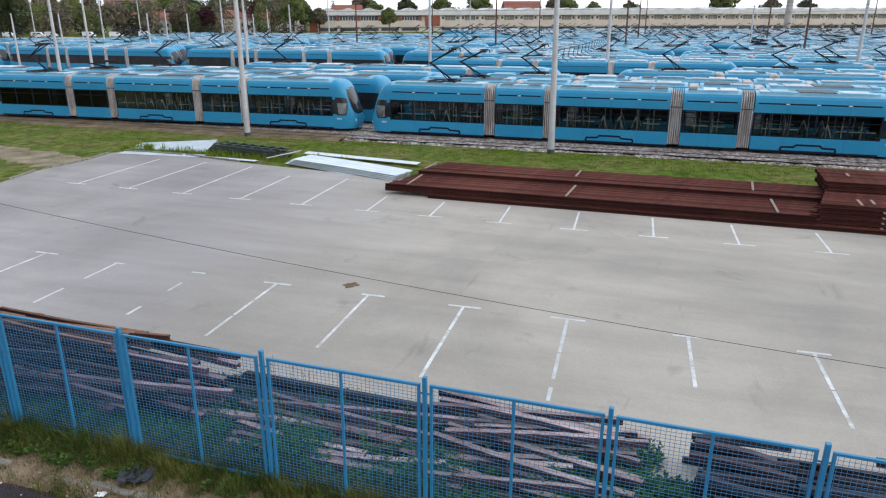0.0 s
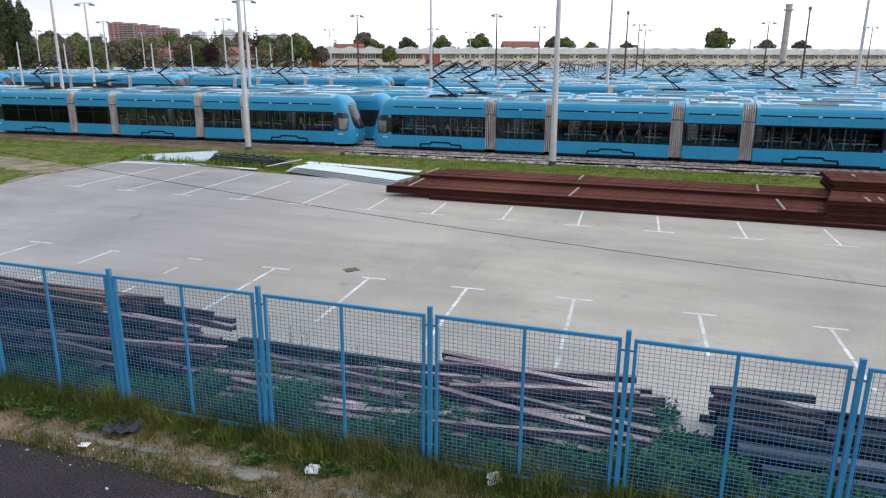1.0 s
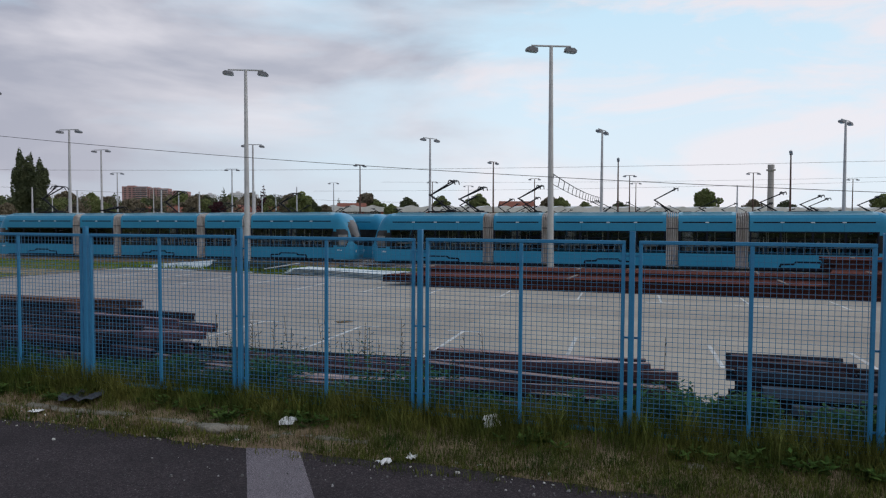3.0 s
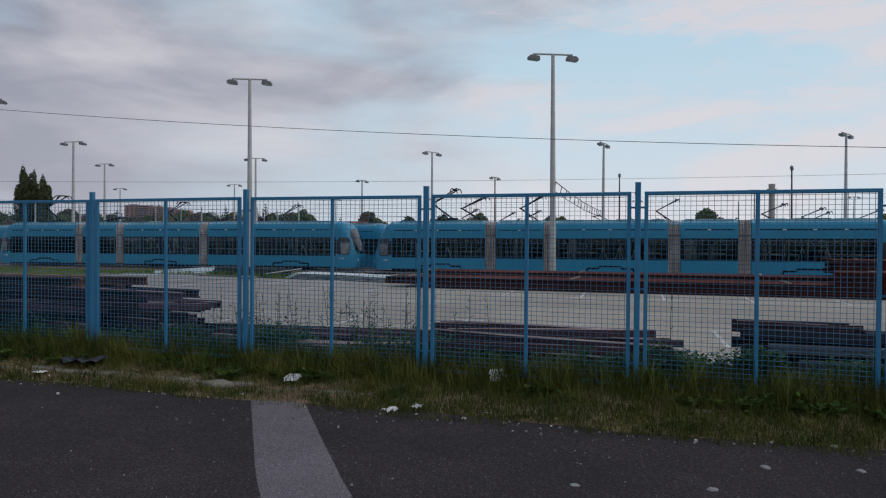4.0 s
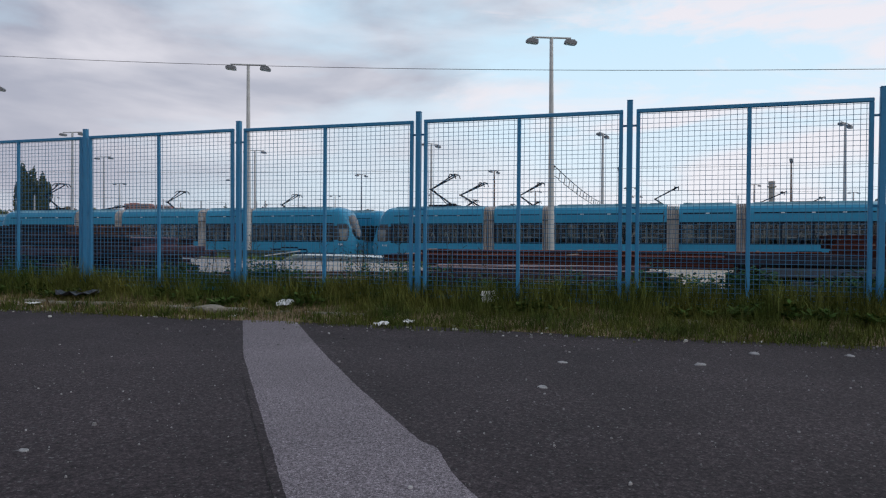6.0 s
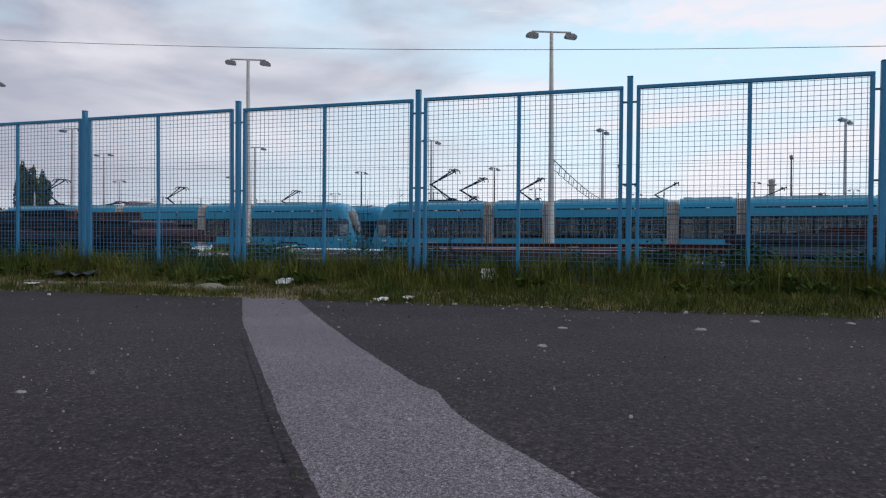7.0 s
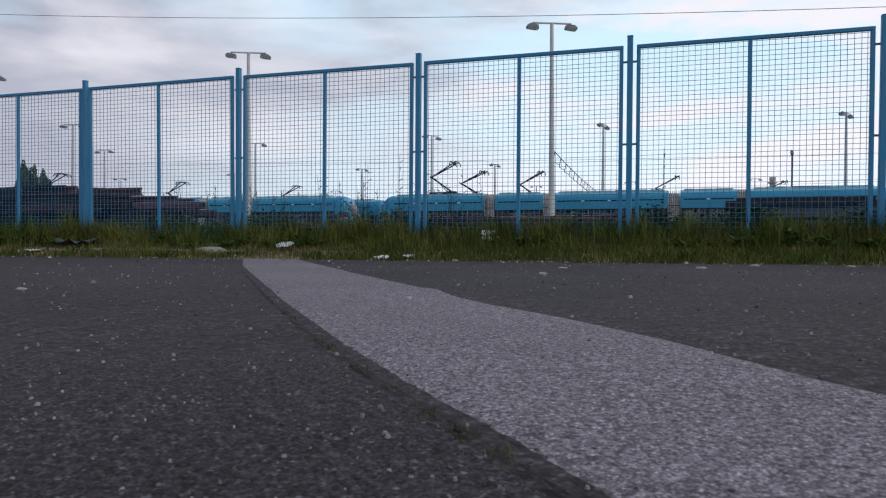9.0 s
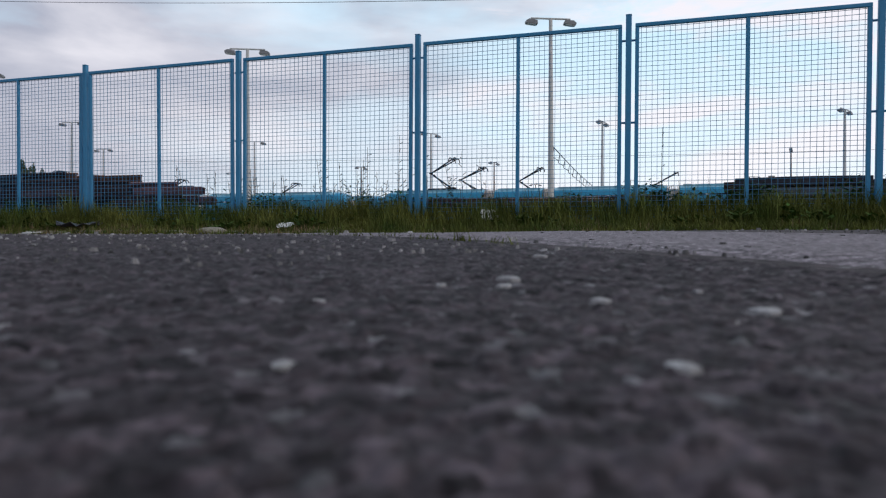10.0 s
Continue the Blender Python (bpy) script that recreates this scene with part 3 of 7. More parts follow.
def trench_patch():
    ry, rx = zip(*reversed(STRIP_RIGHT))
    v, f, k = [], [], 9
    ys = np.r_[np.arange(8.05, 2.0, -0.04), np.arange(2.0, -0.2, -0.008), np.arange(-0.2, -1.0, -0.04), np.arange(-1.0, -7, -0.2)]
    for y in ys:
        jl = 0.006 * noise.noise(Vector((y * 3, 1, 0))) + 0.006 * noise.noise(Vector((y * 22, 2, 0))) + 0.005 * noise.noise(Vector((y * 60, 4, 0)))
        jr = 0.006 * noise.noise(Vector((y * 3, 7, 0))) + 0.006 * noise.noise(Vector((y * 22, 8, 0))) + 0.005 * noise.noise(Vector((y * 60, 9, 0)))
        a, b = strip_left(y) + jl, float(np.interp(y, ry, rx)) + jr
        for i in range(k):
            x = a + (b - a) * i / (k - 1)
            yy = y
            z = asphalt_z(x, yy) + (0.004 if 0 < i < k - 1 else -0.004)
            v.append((x, yy, z))
    f = [(j * k + i, (j + 1) * k + i, (j + 1) * k + i + 1, j * k + i + 1) for j in range(len(ys) - 1) for i in range(k - 1)]
    ob = new("trench_patch", raw_mesh("trench_patch", v, f, PATCH))
    tagged(ob, "pale grey repaired trench strip set in the asphalt", "pavement", kind="structure")
    # the dark crumbling joint along its west side
    v, ys = [], np.arange(4.5, 0.3, -0.01)
    for y in ys:
        w = 0.0005 + 0.010 * noise.noise(Vector((y * 9, 3, 5))) + 0.010 * noise.noise(Vector((y * 40, 3, 9)))
        for x in (strip_left(y) - max(0.001, w), strip_left(y) + 0.001 + 0.7 * max(0.0, w)):
            v.append((x, y, asphalt_z(x, y) + 0.0062))
    f = [(2 * j, 2 * j + 2, 2 * j + 3, 2 * j + 1) for j in range(len(ys) - 1)]
    tagged(new("trench_joint", raw_mesh("trench_joint", v, f, JOINT_DARK)), "dark crumbling joint beside the repaired strip", "pavement", kind="structure")


def verge_z(s, n):
    z = float(np.interp(n, (-1.35, -1.10, -0.8, -0.3, 0.2, 1.0, 2.0, 2.6), (-0.11, -0.035, 0.03, 0.09, 0.11, 0.05, -0.13, -0.2)))
    return z + 0.05 * noise.noise(Vector((s * 0.7, n * 1.2, 9))) + 0.02 * noise.noise(Vector((s * 3, n * 3, 4)))


def verge():
    ss = np.r_[np.linspace(-70, -16, 28), np.arange(-15.8, 12.0, 0.16), np.linspace(12.2, 70, 28)]
    ns = np.arange(-1.36, 2.65, 0.14)

    def at(s, n):
        p = FENCE @ Vector((s, n, 0))
        z = verge_z(s, n)
        return (p.x, p.y, z - (0.06 if n < -1.3 else 0) + (asphalt_z(p.x, p.y) + 0.045) * (1 if n < -0.9 else 0))

    tagged(grid_sheet("verge", ss, ns, at, EARTH), "bare brown earth verge along the fence", "ground", kind="structure")


def slab(name, outline, top, bottom, material, label, category):
    g = Geo().prism(outline, bottom, top, axis="z")
    return tagged(part(name, g, material), label, category, kind="structure")


ground_sheet()
lot()
trench_patch()
verge()
NEAR = [FENCE @ Vector((s, 2.15, 0)) for s in (-60, 60)]
slab("yard", [(NEAR[0].x, NEAR[0].y), (NEAR[1].x, NEAR[1].y), (66, 10.5), (30, 21.9), (-4, 33.4), (-10.1, 36.3), (-14.3, 38.6), (-18.3, 40.0), (-18.95, 39.4), (-19.3, 37.2), (-20.5, 34.6), (-20.7, 31.8), (-20.9, 27.0), (-40, 32.0)],
     YARD_Z, -0.5, CONCRETE, "pale grey concrete parking yard with faded markings", "concrete yard")
kerb = Geo()
for a, b in (((-18.95, 39.4), (-19.3, 37.2)), ((-19.3, 37.2), (-20.5, 34.6)), ((-20.5, 34.6), (-20.7, 31.8)), ((-20.7, 31.8), (-20.9, 27.8)), ((-18.3, 40.1), (-14.3, 38.7)), ((-14.3, 38.7), (-10.1, 36.4))):
    d = Vector((b[0] - a[0], b[1] - a[1], 0))
    for i in range(int(d.length)):
        m = pose(a[0] + d.x * (i + 0.5) / d.length, a[1] + d.y * (i + 0.5) / d.length, YARD_Z + 0.01, 0, 0, math.degrees(math.atan2(d.y, d.x)))
        kerb.box((0, 0, 0), (0.985, 0.12, 0.16), tm=m, ch=0.015)
tagged(part("kerb", kerb, STONE), "weathered concrete edging stones beside grass", "kerb", kind="structure")


def tram_strip(name, s0, s1, n0, n1, z, material, label):
    """A sheet along the tracks with a ragged near edge."""
    ss = np.arange(s0, s1 + 0.1, 0.5)
    v = []
    for s in ss:
        j = 0.45 * noise.noise(Vector((s * 0.45, n0, 2))) + 0.35 * noise.noise(Vector((s * 1.3, n0, 6)))
        for n, dz in ((n0 + j, -0.12), (n0 + j + 0.35, 0), (n1, 0)):
            p = TRAMS @ Vector((s, n, 0))
            v.append((p.x, p.y, z + dz))
    f = [(3 * i + c, 3 * i + 3 + c, 3 * i + 4 + c, 3 * i + 1 + c) for i in range(len(ss) - 1) for c in (0, 1)]
    return tagged(new(name, raw_mesh(name, v, f, material)), label, "track bed", kind="structure")


tram_strip("ballast", -150, 170, -2.7, 185, -0.245, BALLAST, "pale crushed-stone ballast under the tram tracks")


EARTH_WET = mat("brown_trackside_earth", (0.105, 0.078, 0.046), (0.230, 0.172, 0.112), 0.8, 12, 0.95, bump=0.6, depth=0.03, contrast=0.35, spec=0.05)
tram_strip("trackside_earth", -90, -9, -3.5, -0.9, -0.228, EARTH_WET, "bare brown earth with sparse grass beside the track")


# ---- yard markings ----
def mark(outline, label, paint):
    g = Geo().prism(outline, YARD_Z + 0.001, YARD_Z + 0.004, axis="z")
    return tagged(part("road_marking", g, paint), label, "road marking", group="parking bay lines", kind="structure")


def bay_marks():
    p, u = (math.cos(radians(74.6)), math.sin(radians(74.6))), (math.cos(radians(-17.0)), math.sin(radians(-17.0)))

    def bar(x, y, along, across, a0, a1, w):
        """A painted bar from a0 to a1 along a direction, w wide."""
        return [(x + along[0] * a + across[0] * b, y + along[1] * a + across[1] * b) for a, b in ((a0, -w / 2), (a1, -w / 2), (a1, w / 2), (a0, w / 2))]

    worn, faint, cross = "worn white bay line painted on concrete", "faded white bay line painted on concrete", "faded white cross bar ending a bay line"
    # the near row: head of the line, painted stretches back from it, reach of the cross bar to both sides
    near = (((-12.95, 21.64), ((0, 2.0),), (-0.45, 0.45)), ((-10.20, 20.61), ((0, 1.4), (2.15, 3.3)), (-0.1, 0.25)), ((-7.33, 19.70), ((0.8, 1.5), (2.6, 3.2)), (-0.25, 0.22)),
            ((-4.77, 18.78), ((0, 1.25), (1.28, 2.3), (2.34, 3.6)), (-0.43, 0.46)), ((-2.03, 17.88), ((0, 3.35),), (-0.2, 0.48)), ((0.58, 17.02), ((0, 1.5), (1.51, 3.95)), (-0.42, 0.48)),
            ((3.20, 16.18), ((0, 1.9), (1.92, 3.2), (3.5, 4.1)), (-0.43, 0.45)), ((5.91, 15.13), ((0, 1.5), (1.52, 2.5)), (-0.35, 0.4)), ((8.49, 14.24), ((0, 1.7), (1.72, 3.2)), (-0.36, 0.36)), ((11.1, 13.35), ((0, 3.3),), (-0.4, 0.4)))
    for i, ((x, y), runs, (c0, c1)) in enumerate(near):
        for a0, a1 in runs:
            dim = i in (1, 2, 6) or (i == 3 and a0 > 2) or a0 > 3.4
            mark(bar(x, y, p, u, -a1, -a0 - 0.05, 0.082), faint if dim else worn, LINE_FAINT if dim else LINE)
        mark(bar(x, y, u, p, c0, c1, 0.085), cross, LINE if i in (0, 3, 4, 5) else LINE_FAINT)
    # the far row
    lengths = (6.1, 6.2, 6.0, 4.6, 5.0, 2.45, 2.24, 2.35, 2.4, 2.45, 2.45, 2.3)
    for i, ln in enumerate(lengths):
        x, y = (-16.96 + 2.80 * i, 31.76 - 1.01 * i) if i < 6 else (-0.45 + 2.625 * (i - 6), 25.87 - 0.925 * (i - 6))
        mark(bar(x, y, p, u, 0.05, ln, 0.075), "white bay line painted on concrete", LINE_FRESH)
        mark(bar(x, y, u, p, -0.50 if i else -0.62, 0.50, 0.075), cross, LINE_FRESH if i in (0, 1, 6, 9) else LINE_BAR)


bay_marks()


def verge_kerb():
    """A sunken, broken kerb of concrete stones between the asphalt and the fence."""
    k = tagged(new("verge_kerb"), "sunken broken concrete kerb half covered by grass", "kerb", kind="structure")
    r = np.random.default_rng(3)
    s = -12.0
    while s < 9:
        ln = r.uniform(0.7, 1.0)
        if r.random() < (0.85 if s < -0.5 else 0.06):
            n = -0.78 + r.uniform(-0.02, 0.02)
            st = part("kerbstone", Geo().box((0, 0, 0), (ln - 0.03, 0.13, 0.20), ch=0.02), STONE, k)
            st.matrix_basis = FENCE @ pose(s + ln / 2, n, verge_z(s + ln / 2, n) - 0.074 - r.uniform(0, 0.03), r.uniform(-6, 6), r.uniform(-1.5, 1.5), r.uniform(-2, 2))
        s += ln


verge_kerb()


# ---- the blue mesh fence ----
POSTS = [-15.6, -13.0, -10.4, -7.79, -5.18, -2.58, -0.01, 2.50, 4.96, 7.42, 9.9]
PANEL_LO, PANEL_HI, POST_TOP = 0.17, 2.355, 2.45


fence = tagged(new("fence"), "sky-blue steel fence of framed wire-mesh panels on posts", "fence")
fence.matrix_basis = FENCE @ pose(0, 0, 0.002, 0, 0.25, 0)


def fence_post(s):
    """A square post with its cap, and the clips that hold the panels."""
    z0 = -0.25
    g = Geo().box((0, 0, (POST_TOP - z0) / 2), (0.062, 0.062, POST_TOP - z0), ch=0.006)
    post = part("fence_post", g, FENCE_BLUE, fence, "square blue post")
    post.matrix_basis = pose(s, 0, z0, rng.uniform(-0.3, 0.3), rng.uniform(-0.3, 0.3), 0)
    part("cap", Geo().box((0, 0, POST_TOP - z0 + 0.004), (0.066, 0.066, 0.012), ch=0.004), FENCE_BLUE, post)
    for z in (2.18, 1.26, 0.42):
        clip = Geo().box((0, 0.037, z - z0), (0.17, 0.012, 0.022))
        part("bracket", clip, FENCE_BLUE, post)


def fence_panel(s0, s1):
    """A welded frame of square tube with a middle bar, filled with square mesh."""
    w, h = s1 - s0, PANEL_HI - PANEL_LO
    t = 0.042
    g = Geo()
    r = 0.0032
    nx, nz = 38, 41
    for i in range(1, nx):
        x = w * i / nx + rng.uniform(-0.003, 0.003)
        g.tube((x, 0.004, t), (x + rng.uniform(-0.004, 0.004), 0.004, h - t), r, 4, caps=False)
    for j in range(1, nz):
        z = h * j / nz + rng.uniform(-0.003, 0.003)
        sag = rng.uniform(-0.006, 0.004)
        pts = [(t, z), (w * 0.25, z + sag), (w * 0.5, z), (w * 0.75, z + sag), (w - t, z)]
        for a, b in zip(pts, pts[1:]):
            g.tube((a[0], 0.0085, a[1]), (b[0], 0.0085, b[1]), r, 4, caps=False)
    panel = part("fence_panel", g, WIRE, fence, "square wire mesh in a welded blue frame")
    panel.matrix_basis = pose(s0, 0, PANEL_LO, rng.uniform(-0.25, 0.25), rng.uniform(-0.15, 0.15), 0)
    part("top_rail", Geo().box((w / 2, 0, h - t / 2), (w, t, t), ch=0.005), FENCE_BLUE, panel)
    part("bottom_rail", Geo().box((w / 2, 0, t / 2), (w, t, t), ch=0.005), FENCE_BLUE, panel)
    for x in (t / 2, w - t / 2):
        part("stile", Geo().box((x, 0, h / 2), (t, t - 0.002, h - 2 * t), ch=0.005), FENCE_BLUE, panel)
    part("mullion", Geo().box((w / 2, 0, h / 2), (t, t - 0.004, h - 2 * t), ch=0.005), FENCE_BLUE, panel)


for s in POSTS:
    fence_post(s)
for a, b in zip(POSTS, POSTS[1:]):
    fence_panel(a + 0.072, b - 0.072)


# ---- overhead cable above the fence ----
def cable(a, b, sag, r, label):
    g = Geo()
    a, b = Vector(a), Vector(b)
    pts = [a.lerp(b, i / 40) - Vector((0, 0, 4 * sag * (i / 40) * (1 - i / 40))) for i in range(41)]
    ring = [(r * math.cos(q), r * math.sin(q)) for q in np.linspace(0, 2 * math.pi, 6)[:-1]]
    vs = [(p.x, p.y + c, p.z + d) for p in pts for c, d in ring]
    g.add(vs, [(5 * i + j, 5 * i + (j + 1) % 5, 5 * i + 5 + (j + 1) % 5, 5 * i + 5 + j) for i in range(40) for j in range(5)])
    return tagged(part("cable", g, BLACK), label, "cable")


# ---- rails ----
RAIL = [(-0.063, 0), (0.063, 0), (0.063, 0.012), (0.012, 0.030), (0.010, 0.105), (0.034, 0.118), (0.034, 0.142), (0.026, 0.150), (-0.026, 0.150), (-0.034, 0.142), (-0.034, 0.118), (-0.010, 0.105), (-0.012, 0.030), (-0.063, 0.012)]
SLEEPER = [(-0.10, 0), (-0.085, 0), (-0.070, 0.085), (0.070, 0.085), (0.085, 0), (0.10, 0), (0.10, 0.012), (0.094, 0.020), (0.082, 0.100), (-0.082, 0.100), (-0.094, 0.020), (-0.10, 0.012)]
SLIM = [(-0.058, 0), (-0.050, 0), (-0.044, 0.09), (0.044, 0.09), (0.050, 0), (0.058, 0), (0.060, 0.015), (0.056, 0.104), (0.050, 0.110), (-0.050, 0.110), (-0.056, 0.104), (-0.060, 0.015)]
rail_cache = {}


def rail_mesh(length, material, bend=0.0, shape=RAIL):
    mats = material if isinstance(material, tuple) else (material,)
    key = (round(length, 2), "".join(q.name for q in mats), round(bend, 3), len(shape), shape[0][0])
    if key not in rail_cache:
        g = Geo()
        k, steps = len(shape), 6 if bend else 1
        vs = []
        for i in range(steps + 1):
            x = length * i / steps
            off = bend * math.sin(math.pi * i / steps)
            vs += [(x, a + off, b) for a, b in shape]
        fs = [(r * k + i, r * k + (i + 1) % k, r * k + k + (i + 1) % k, r * k + k + i) for r in range(steps) for i in range(k)]
        fs += [tuple(reversed(range(k))), tuple(range(steps * k, steps * k + k))]
        g.add(vs, fs)
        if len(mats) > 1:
            # upper faces take the paler material, which paints light from above onto them
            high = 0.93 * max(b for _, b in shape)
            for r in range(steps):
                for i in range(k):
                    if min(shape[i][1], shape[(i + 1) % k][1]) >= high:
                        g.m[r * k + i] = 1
        rail_cache[key] = g.mesh("steel_rail", *mats)
    return rail_cache[key]


def rail(m, length, material, label, group, bend=0.0, shape=RAIL):
    ob = new("steel_rail" if shape is RAIL else "steel_channel", rail_mesh(length, material, bend, shape))
    ob.matrix_basis = m
    return tagged(ob, label, "rail" if shape is RAIL else "steel channel", group=group)


def long_stack():
    """New rails laid side by side in layers behind the bays, a low front tier and a higher rear tier."""
    base = pose(-2.45, 29.5, YARD_Z, 0, 0, -19.1)
    lab = "long rust-brown steel rail in a flat stack"
    for layer in range(4):
        for i in range(34):
            rear = i >= 17
            if layer == 3 and not rear:
                continue
            if layer < 2 and 2 < i:
                continue
            if layer == 2 and i > 18:
                continue
            x0 = rng.uniform(0, 0.22) + 0.035 * i + (1.9 if layer == 0 and i < 3 else 0)
            rail(base @ pose(x0, 0.07 + 0.135 * i + (-0.16 if layer == 0 else 0), 0.155 * layer), (16.9, 16.6)[(i + layer) % 3 == 0] + (2.2 if layer == 0 and i < 3 else 0), (RUST, RUST_LIT), lab, "flat rail stack")
    for x, n0, n1, z in ((1.0, 0.1, 2.1, 0.485), (7.9, 0.1, 2.1, 0.485), (15.6, 0.1, 2.1, 0.485), (0.9, 2.7, 4.3, 0.64), (7.8, 3.2, 4.5, 0.64), (15.0, 2.8, 4.4, 0.64)):
        b = part("batten", Geo().box((0, 0, 0.02), (0.09, n1 - n0, 0.04), ch=0.006), SPACER)
        b.matrix_basis = base @ pose(x, (n0 + n1) / 2, z - 0.022, 0, 0, rng.uniform(-4, 4))
        tagged(b, "weathered timber batten lying across stacked rails", "batten", group="stack battens")


def tall_stack():
    """A taller stack of the same rails, with battens between the layers."""
    base = pose(14.05, 23.95, YARD_Z, 0, 0, -19.1)
    lab = "rust-brown steel rail in a tall stack with battens"
    for layer in range(7):
        for i in range(36):
            rear = i >= 16
            if layer >= 5 and not rear:
                continue
            if layer < 4 and 2 < i and i not in (16, 17):
                continue
            rail(base @ pose(0.05 * (layer % 3) + rng.uniform(0, 0.05) - max(0.0, 0.5 * (1 - i / 16)), 0.07 + 0.135 * i, 0.19 * layer), 15.0, (RUST, RUST_LIT), lab, "tall rail stack")
        for x in (1.6, 5.6, 9.6):
            if layer < 4:
                b = part("batten", Geo().box((0, 0, 0), (0.09, 2.3, 0.034), ch=0.006), SPACER)
                b.matrix_basis = base @ pose(x, 1.0, 0.19 * layer + 0.169)
                tagged(b, "timber batten between rail layers", "batten", group="stack battens")
    for x, n, w in ((0.9, 0.5, 0.8), (1.35, 0.7, 0.6), (1.0, 3.6, 0.5), (2.6, 1.0, 0.8)):
        b = part("batten", Geo().box((0, 0, 0.02), (0.10, w, 0.04), ch=0.006), SPACER)
        b.matrix_basis = base @ pose(x, n, 0.19 * (4 if n < 2 else 6) + 0.148)
        tagged(b, "short pale timber batten on top of the stack", "batten", group="stack battens")


def heap(s0, s1, n0, n1, layers, material, label, group, z0, yaw, seed, mixed=None, lens=(4.0, 6.0), ragged=0.5, step=0.158, from_left=False):
    """Old rails thrown down roughly side by side, each layer on the one below; the end at s1 (or s0) is the ragged one.
    Rails deep inside, which nothing can show, are left out."""
    r = np.random.default_rng(seed)
    for layer in range(layers):
        count = max(3, int((n1 - n0) / 0.17) - 2 * layer)
        for i in range(count):
            if layer < layers - 1 and 2 < i < count - 1:
                continue
            n = n0 + 0.12 * layer + (n1 - n0 - 0.24 * layer) * (i + 0.5) / count + r.uniform(-0.03, 0.03)
            gap = r.uniform(0, ragged) + 0.25 * layer * ragged
            a, b = (s0 + gap, s1) if from_left else (s0, s1 - gap)
            while b - a > 1.5:
                length = round(float(min(r.choice(np.linspace(*lens, 4)), b - a)), 1)
                turn = r.uniform(-yaw, yaw)
                at = a if from_left else b - length
                m2 = mixed if mixed is not None and r.random() < 0.4 else material
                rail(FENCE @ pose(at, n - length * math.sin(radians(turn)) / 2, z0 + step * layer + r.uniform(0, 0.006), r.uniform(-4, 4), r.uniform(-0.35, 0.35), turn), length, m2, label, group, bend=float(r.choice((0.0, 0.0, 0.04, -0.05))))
                if from_left:
                    a += length + r.uniform(0.05, 0.4)
                else:
                    b -= length + r.uniform(0.05, 0.4)


def jumble(s0, s1, n0, n1, layers, per, label, group, z0, yaw, seed, mats, lens, shape=SLEEPER, crossed=False):
    """Rails lying crossed over one another at shallow angles."""
    r = np.random.default_rng(seed)
    for layer in range(layers):
        for i in range(per):
            length = round(float(r.choice(lens)), 1)
            turn = r.uniform(0.55, 1.0) * yaw * (1 if (i + layer) % 2 else -1) if crossed else r.uniform(-yaw, yaw)
            s = r.uniform(s0, max(s0 + 0.1, s1 - length))
            n = n0 + (n1 - n0) * (i + r.uniform(0.2, 0.8)) / per
            rail(FENCE @ pose(s, n - length * math.sin(radians(turn)) / 2, z0 + 0.125 * layer + r.uniform(0, 0.03), r.uniform(-12, 8), r.uniform(-1.2, 1.2), turn), length, mats[int(r.integers(len(mats)))], label, group, bend=float(r.choice((0.0, 0.05, -0.06))), shape=shape)


long_stack()
tall_stack()
# side and top colour pairs; the top is painted as if lit from above
BROWN = (RUST_BROWN, LIT_BROWN)
OLD, PINK, DARK, LIT_TOPPED, MAUVE = (RUST_OLD, LIT_DARK), (RUST_MAUVE, LIT_PINK), (RUST_BLUE, LIT_BLUE), (RUST_OLD, LIT_PINK), (RUST_MAUVE, LIT_MAUVE)
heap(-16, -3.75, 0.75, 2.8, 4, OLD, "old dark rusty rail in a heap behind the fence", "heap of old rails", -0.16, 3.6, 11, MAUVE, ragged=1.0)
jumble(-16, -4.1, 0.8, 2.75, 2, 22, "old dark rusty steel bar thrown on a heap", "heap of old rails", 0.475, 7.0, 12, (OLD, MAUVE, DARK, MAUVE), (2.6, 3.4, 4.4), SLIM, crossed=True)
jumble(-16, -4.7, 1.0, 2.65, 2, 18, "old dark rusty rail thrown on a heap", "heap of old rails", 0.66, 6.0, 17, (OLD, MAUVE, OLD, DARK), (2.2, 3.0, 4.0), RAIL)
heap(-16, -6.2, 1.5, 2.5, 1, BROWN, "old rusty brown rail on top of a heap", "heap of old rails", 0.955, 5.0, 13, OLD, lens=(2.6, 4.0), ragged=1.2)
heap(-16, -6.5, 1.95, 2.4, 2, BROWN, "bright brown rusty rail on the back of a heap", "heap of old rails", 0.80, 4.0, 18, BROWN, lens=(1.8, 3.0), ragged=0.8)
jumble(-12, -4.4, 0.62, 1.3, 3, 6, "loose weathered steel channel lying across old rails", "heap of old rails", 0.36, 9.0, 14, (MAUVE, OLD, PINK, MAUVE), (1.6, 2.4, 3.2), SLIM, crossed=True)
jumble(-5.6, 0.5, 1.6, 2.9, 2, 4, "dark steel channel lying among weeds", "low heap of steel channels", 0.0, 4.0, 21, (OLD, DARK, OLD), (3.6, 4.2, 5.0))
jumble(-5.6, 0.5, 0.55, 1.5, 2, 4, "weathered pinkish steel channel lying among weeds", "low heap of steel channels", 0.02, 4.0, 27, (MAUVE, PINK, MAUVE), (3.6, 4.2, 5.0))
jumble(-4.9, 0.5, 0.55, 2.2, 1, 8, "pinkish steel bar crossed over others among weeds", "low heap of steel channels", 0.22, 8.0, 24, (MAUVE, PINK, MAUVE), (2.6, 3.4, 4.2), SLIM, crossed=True)
